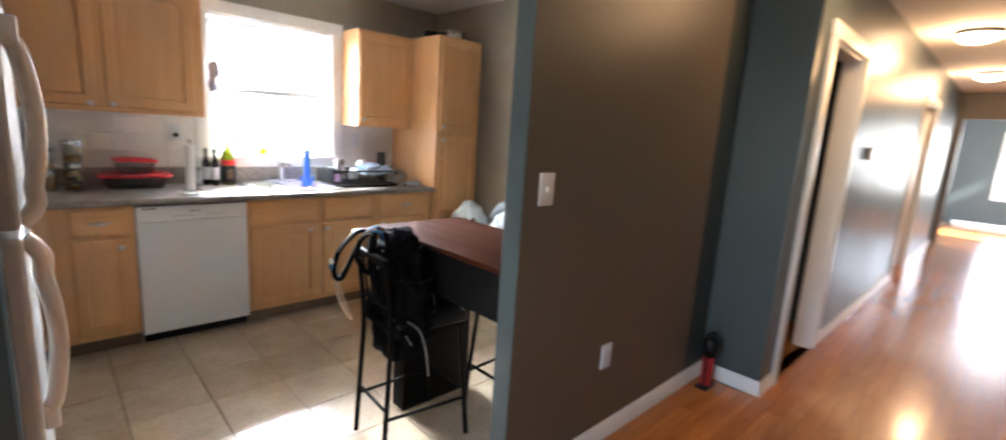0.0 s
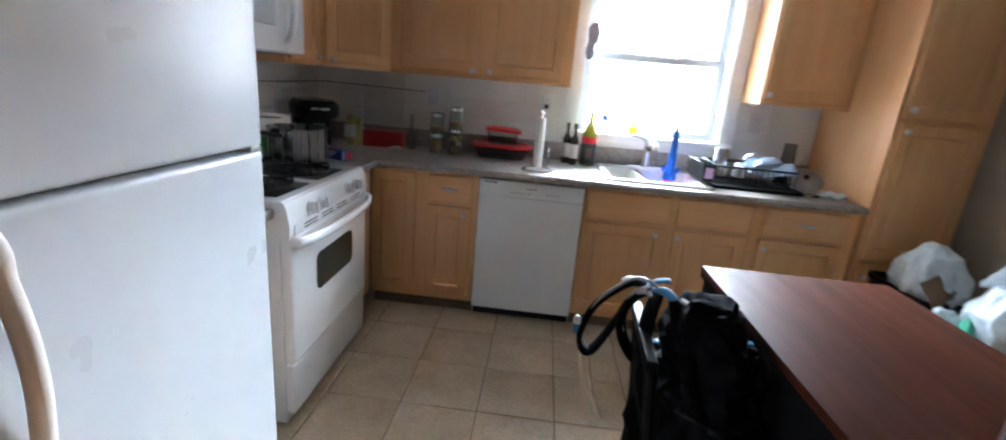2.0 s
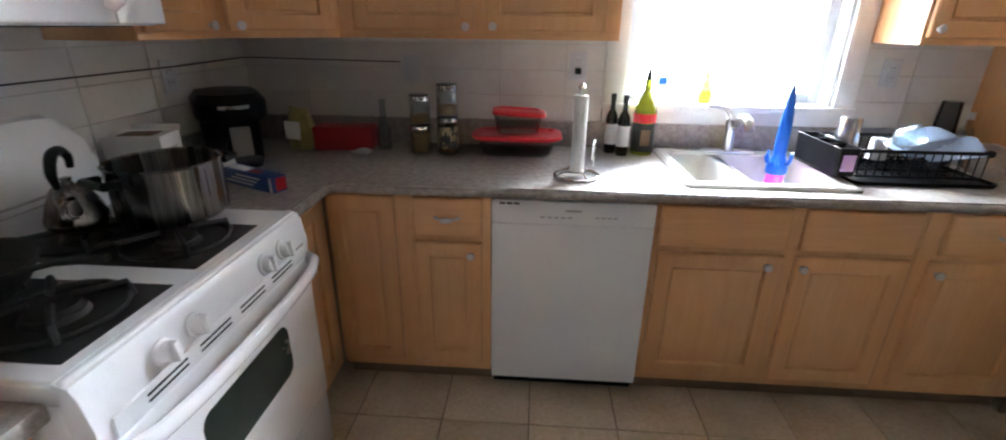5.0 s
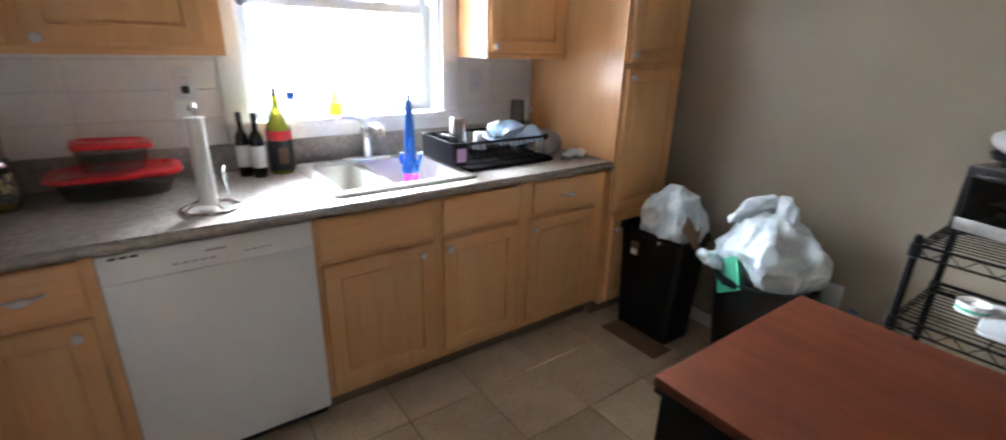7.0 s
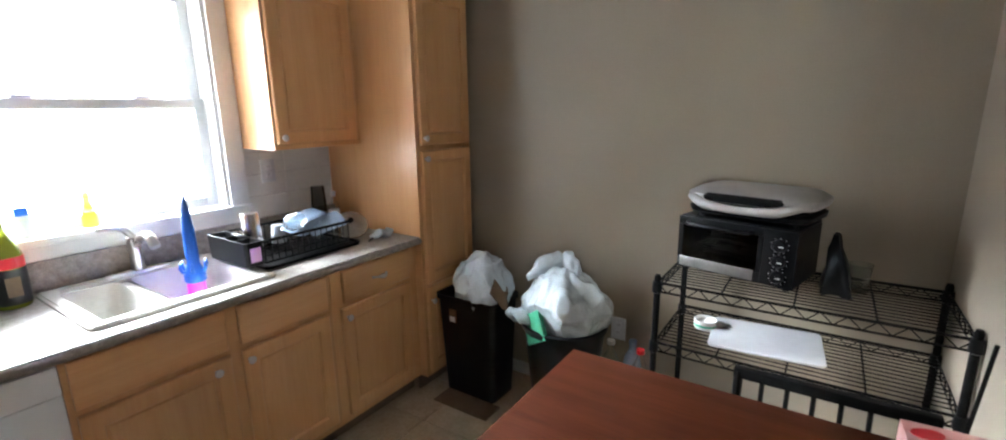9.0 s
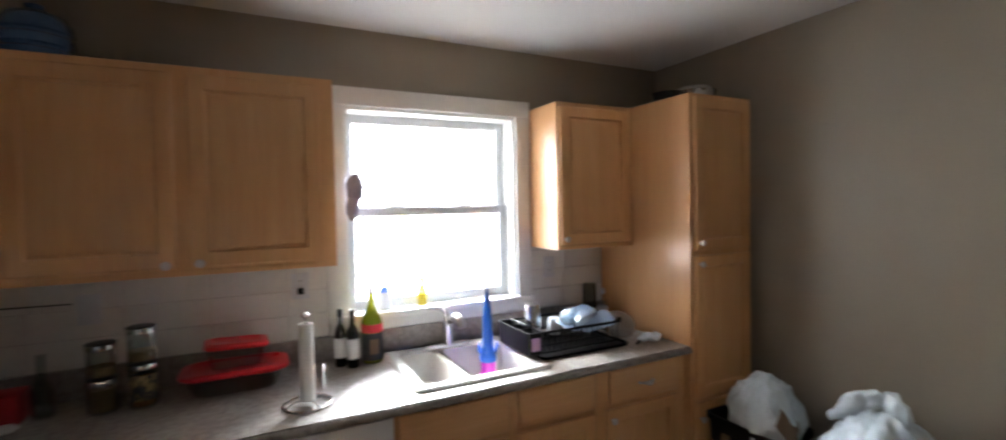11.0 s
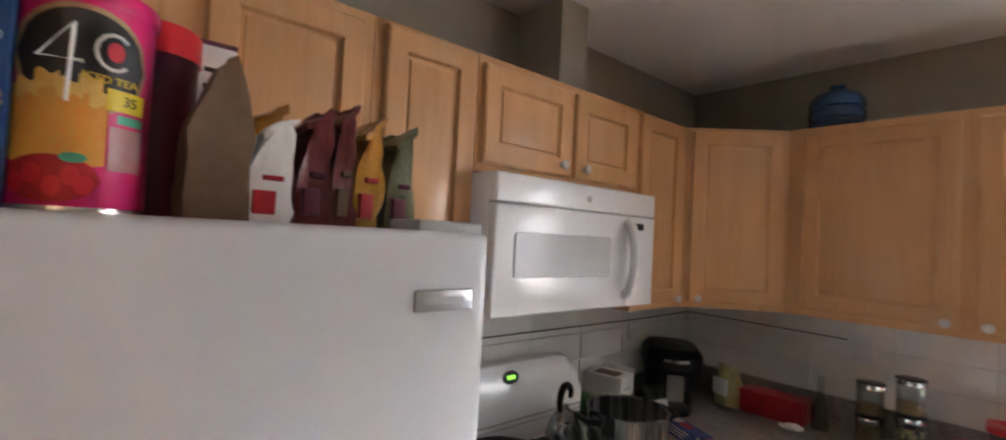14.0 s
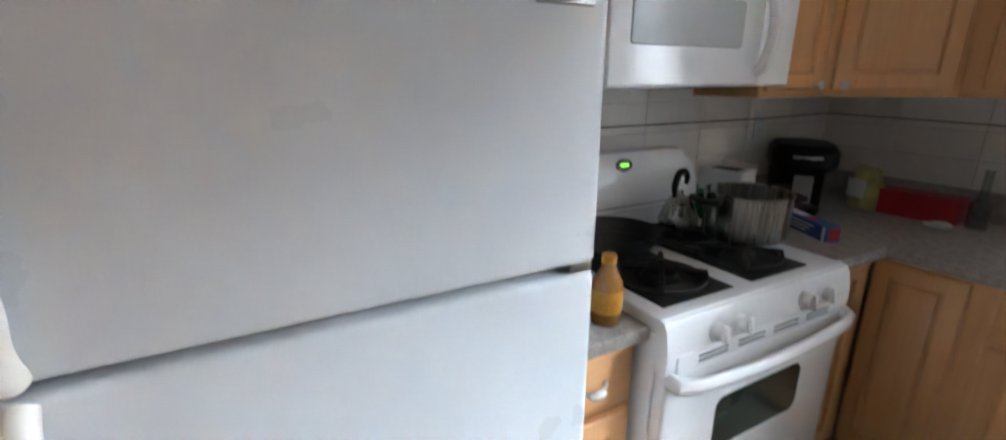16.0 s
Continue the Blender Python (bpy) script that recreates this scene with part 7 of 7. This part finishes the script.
ob = thing("drink_canister", -0.08, 1.865, FTZ, "plum plastic drink tub with a red lid", "canister", "food on the fridge")
part("tub", lathe([(0, 0), (0.05, 0), (0.05, 0.215), (0, 0.215)], 32), PLUM, ob)
part("lid", lathe([(0.053, 0.21), (0.053, 0.245), (0.05, 0.25), (0, 0.25)], 32), RED, ob)
ob = cereal("white_box", 1.915, 1.965, 0.26, 0.12, PAPER, "white food box with purple edge", x=-0.10)
part("purple_edge", box((-0.12, -0.026, 0.255), (0.001, 0.026, 0.262)), PLUM, ob)
for k in range(5):
    part("print_bar", box((-0.0002, -0.016, 0.12 + 0.024 * k), (0.0007, 0.014 - 0.004 * (k % 3), 0.127 + 0.024 * k)), INK, ob)


def pouch(y0, y1, h, mm, label, x=0.05, lean=0.0, peak=False, name="food_pouch", print_mat=None):
    """A foil bag standing on its base, its flat sides meeting in a crimped seal with a raised corner."""
    ob = thing(name, x, (y0 + y1) / 2, FTZ, label, "pouch", "food on the fridge")
    w = (y1 - y0) / 2
    bm = box((-0.11, -w, 0), (0.0, w, h))
    bmesh.ops.subdivide_edges(bm, edges=bm.edges, cuts=7, use_grid_fill=True)
    for v in bm.verts:
        u = v.co.z / h
        side = v.co.y / w
        if peak:
            wide = 1 - 0.10 * u if u < 0.62 else 0.94 - 2.2 * (u - 0.62)
            v.co.y = v.co.y * max(0.06, wide) + 0.018 * max(0, u - 0.4)
        else:
            v.co.y = w * side * (0.86 + 0.30 * math.sin(math.pi * min(1, 0.15 + u * 0.9)) - 0.34 * u * u) + lean * u ** 1.5
            v.co.z += 0.018 * u ** 4 * side
        v.co.x += -0.014 * u + 0.004 * math.sin(7 * u + y0 * 50) * side
    bm.normal_update()
    move = [v.normal * (0.014 * abs(noise.noise(v.co * 24 + Vector((y0 * 90, 0, 0)))) + 0.007 * abs(noise.noise(v.co * 60 + Vector((0, y0 * 70, 0)))) - 0.005) for v in bm.verts]
    for v, d in zip(bm.verts, move):
        v.co += Vector((d.x, d.y, d.z if v.co.z > 0.01 else 0))
    part("bag_film", bm, mm, ob)
    if not peak:
        bm = box((-0.11, -w * 0.80, h * 0.965), (-0.012, w * 0.88, h + 0.006))
        bmesh.ops.subdivide_edges(bm, edges=bm.edges, cuts=3, use_grid_fill=True)
        for v in bm.verts:
            v.co.z += 0.018 * v.co.y / w
            v.co.y += lean
        part("top_seal", crumple(bm, 0.006, 30, y0 * 5), mm, ob, "crimped top seal")
    if print_mat:
        part("print_panel", box((-0.004, -w * 0.7, h * 0.10), (0.0065, w * 0.3, h * 0.34), 0.002), print_mat, ob, "printed panel")
        part("print_panel", box((-0.006, -w * 0.4 + lean * 0.3, h * 0.45), (0.004, w * 0.5 + lean * 0.3, h * 0.50), 0.001), print_mat, ob, "printed panel")
    return ob


pouch(1.890, 1.958, 0.205, CARD, "brown paper bag folded to a point", 0.07, peak=True, name="paper_bag")
pouch(1.956, 2.010, 0.125, PAPER, "white and red food pouch", 0.05, 0.012, print_mat=REDBOX)
pouch(1.975, 2.04, 0.165, MUSTARD, "yellow topped food pouch", -0.06)
pouch(2.018, 2.062, 0.148, MAROON, "maroon foil food pouch", lean=0.010, print_mat=PLUM)
pouch(2.066, 2.096, 0.16, MAROON, "narrow maroon foil food pouch", lean=0.008, print_mat=CARD)
pouch(2.098, 2.138, 0.15, MUSTARD, "mustard yellow foil food pouch", lean=0.012, print_mat=REDBOX)
pouch(2.150, 2.192, 0.142, OLIVE, "olive green foil food pouch", lean=0.010, print_mat=PLUM)

# ---- on top of the wall cabinets ----
ob = thing("water_jug", 0.05, 4.26, UT, "blue tinted plastic water jug lying on the cabinet", "jug")
part("jug", lathe([(0, 0), (0.10, 0), (0.108, 0.012), (0.108, 0.035), (0.101, 0.042), (0.101, 0.05), (0.108, 0.057), (0.108, 0.085), (0.101, 0.092), (0.101, 0.10), (0.108, 0.107), (0.105, 0.135), (0.085, 0.165), (0.045, 0.183), (0.03, 0.188), (0.03, 0.205), (0, 0.206)], 32), JUG, ob)
ob = thing("steel_pans", 2.84, 3.86, 2.2035, "steel pans and dark lids stacked on the pantry", "pans")
part("pan", lathe([(0, 0), (0.09, 0), (0.10, 0.06), (0.097, 0.06), (0.087, 0.005), (0, 0.005)], 28), STEEL, ob, at=pose(0.07, 0, 0.0))
part("pan", lathe([(0, 0), (0.07, 0), (0.08, 0.045), (0.077, 0.045), (0.067, 0.005), (0, 0.005)], 28), BLACK, ob, at=pose(-0.10, 0.03, 0))
part("lid", lathe([(0.10, 0.0), (0.08, 0.02), (0.0, 0.03)], 28), STEEL, ob, at=pose(0.07, 0, 0.061))
part("pan_handle", tube(arc((0.16, -0.02, 0.05), (0.20, -0.02, 0.02), (0.03, 0, 0.05), 8), 0.006, 8), BLACK, ob)

# ceiling vent
ob = thing("ceiling_vent", 1.53, 3.55, CEILZ, "white ceiling register with dark slots", "vent")
part("frame", shell([ring(-0.13, -0.18, 0.13, 0.18, 0.01, 0.0), ring(-0.128, -0.178, 0.128, 0.178, 0.01, -0.006), ring(-0.11, -0.16, 0.11, 0.16, 0.008, -0.008)]), TRIM, ob)
for k in range(2):
    part("dark_slot", box((-0.095 + 0.1 * k, -0.145, -0.0095), (-0.005 + 0.1 * k, 0.145, -0.0078)), CARD, ob)
    for q in range(6):
        part("slat", box((-0.09 + 0.1 * k, -0.13 + q * 0.05, -0.012), (-0.01 + 0.1 * k, -0.124 + q * 0.05, -0.009)), TRIM, ob)

# ---- hall corner ----
ob = thing("hand_pump", 3.03, 1.30, 0.0005, "red and black upright pump in the hall corner", "pump")
part("base", box((-0.06, -0.035, 0), (0.06, 0.035, 0.02), 0.005), BLACK, ob)
part("cylinder", lathe([(0.032, 0.015), (0.034, 0.03), (0.034, 0.20), (0.03, 0.21), (0, 0.21)], 20), REDBOX, ob, "red cylinder")
part("head", lathe([(0.036, 0.20), (0.045, 0.22), (0.047, 0.29), (0.04, 0.31), (0, 0.312)], 20), BLACK, ob)
part("handle", tube(arc((-0.09, 0, 0.33), (0.05, 0, 0.33), (0, 0, 0.02), 8), 0.009, 8), BLACK, ob)
part("hose", tube(arc((-0.04, 0.0, 0.27), (-0.05, -0.01, 0.03), (-0.05, -0.02, 0), 10), 0.006, 8), BLACK, ob)
ob = thing("thermostat", 4.98, HY1, 1.46, "small pale thermostat on the hall wall", "thermostat")
part("case", box((-0.06, -0.03, -0.05), (0.06, 0, 0.05), 0.01), KNOBW, ob)
ob = thing("side_cabinet", 3.95, HY1 + 0.9, 0, "dark furniture inside the side room", "cabinet")
part("body", box((-0.35, -0.2, 0), (0.3, 0.2, 1.25), 0.01), MATTBLACK, ob)

# ---- floor pieces, wall tiles ----
P, G = 0.345, 0.004
X_OFF, Y_OFF, SEAM = 0.05, 2.835, 1.46
floor = solid("floor", box((WX, SEAM, -0.10), (EX, NY, 0.003)), GROUT, "beige ceramic tile floor with dark joints", "floor", "structure")
cache = {}


def piece(name, parent, lo, hi, material, bev, axis):
    """A tile or plank with bevelled outer edges; alike pieces share one mesh. axis: the way its face looks."""
    size = tuple(round(hi[i] - lo[i], 4) for i in range(3))
    key = (name, size, axis, material.name)
    if key not in cache:
        bm = bmesh.new()
        i, s = "xyz".index(axis[1]), (1 if axis[0] == "+" else -1)
        a, b = [k for k in range(3) if k != i]
        rings = []
        for ins, dep in ((0, 0.0), (0, size[i] - bev), (bev, size[i])):
            r = []
            for ua, ub in ((ins, ins), (size[a] - ins, ins), (size[a] - ins, size[b] - ins), (ins, size[b] - ins)):
                c = [0, 0, 0]
                c[a], c[b], c[i] = ua, ub, (dep if s > 0 else size[i] - dep)
                r.append(bm.verts.new(c))
            rings.append(r)
        for r0, r1 in zip(rings, rings[1:]):
            for k in range(4):
                bm.faces.new((r0[k], r0[(k + 1) % 4], r1[(k + 1) % 4], r1[k]))
        bm.faces.new(rings[-1])
        cache[key] = finish(bm, name, material, False)
    ob = new(name, cache[key])
    ob.location = lo
    ob.parent = parent
    return ob


for i in range(-3, 10):
    for j in range(-5, 6):
        x0, x1 = X_OFF + i * P + G / 2, X_OFF + (i + 1) * P - G / 2
        y0, y1 = Y_OFF + j * P + G / 2, Y_OFF + (j + 1) * P - G / 2
        x0, x1, y0, y1 = max(x0, WX), min(x1, EX), max(y0, SEAM + 0.002), min(y1, NY)
        if x1 - x0 > 0.02 and y1 - y0 > 0.02:
            piece("tile", floor, (x0, y0, 0.0), (x1, y1, 0.008 + random.uniform(-0.0006, 0.0006)), TILE, 0.0018, "+z")
solid("threshold", box((OPEN_L, SEAM - 0.05, 0.0), (OPEN_R, SEAM, 0.012), 0.004), OAK, "low wooden threshold strip at the kitchen", "trim", "structure")

hall_floor = solid("floor_hall", box((HX0, HY0 - 0.5, -0.10), (HX1 + 4.4, HY1 + 1.7, -0.004)), TOEKICK, "glossy orange oak strip floor in the hall", "floor", "structure")
PW, rest, made = 0.083, bmesh.new(), 0
for j in range(int((SY0 - HY0) / PW) + 2):
    y0 = HY0 + j * PW
    y1 = min(y0 + PW - 0.0012, SEAM - 0.05)
    if y1 - y0 < 0.01:
        continue
    x = HX0 - random.uniform(0, 1.0)
    while x < HX1 + 4.3:
        ln = random.choice((0.9, 1.2, 1.5, 1.8))
        a, b = max(x, HX0), min(x + ln - 0.0012, HX1 + 4.3)
        x += ln
        if y0 > HY1 and a > EX:
            continue
        if y0 > HY1:
            b = min(b, EX)
        if b - a < 0.05:
            continue
        if a < 8 and made < 290 and y0 > -0.6:
            piece("plank", hall_floor, (a, y0, -0.006), (b, y1, 0.0), OAK, 0.0008, "+z")
            made += 1
        else:
            box((a, y0, -0.006), (b, y1, 0.0), bm=rest)
for j in range(16):
    box((D1L - 0.1, HY1 + j * 0.1, -0.006), (D1R + 0.5, HY1 + j * 0.1 + 0.0985, 0.0), bm=rest)
ob = new("far_planks", finish(rest, "far_planks", OAK, False))
ob.parent = hall_floor
tagged(ob, kind="stuff")

WT, WH = 0.305, 0.1145
TZ0 = 1.050
for r in range(4):
    z0, z1 = TZ0 + r * WH, min(TZ0 + (r + 1) * WH - 0.0025, 1.426)
    for k in range(40):
        x0 = WX + 0.012 + k * WT
        for a, b in ((WX + 0.012, WIN_L - 0.0855), (WIN_R + 0.0855, PX0)):
            u0, u1 = max(x0, a), min(x0 + WT - 0.0025, b)
            if u1 - u0 > 0.012 and z1 - z0 > 0.01:
                piece("tile", wall_north, (u0, NY - 0.0115, z0), (u1, NY - 0.002, z1), WALLTILE, 0.0012, "-y")
for r in range(-1, 4):
    z0, z1 = TZ0 + r * WH, min(TZ0 + (r + 1) * WH - 0.0025, 1.455)
    for k in range(14):
        y1 = NY - 0.012 - k * WT
        y0 = max(y1 - WT + 0.0025, 2.29)
        if y1 - y0 > 0.012 and (r >= 0 or y1 < 3.35):
            piece("tile", wall_west, (WX + 0.002, y0, z0), (WX + 0.0115, y1, z1), WALLTILE, 0.0012, "+x")
bm = box((WX + 0.0005, NY - 0.0025, TZ0 - 0.1), (WIN_L - 0.086, NY - 0.0005, 1.426))
box((WIN_R + 0.086, NY - 0.0025, TZ0 - 0.1), (PX0, NY - 0.0005, 1.426), bm=bm)
box((WX + 0.0005, 2.29, TZ0 - 0.12), (WX + 0.0025, NY - 0.003, 1.456), bm=bm)
solid("tile_grout", bm, WALLGROUT, "pale grout bed of the wall tiles", "trim", "structure")
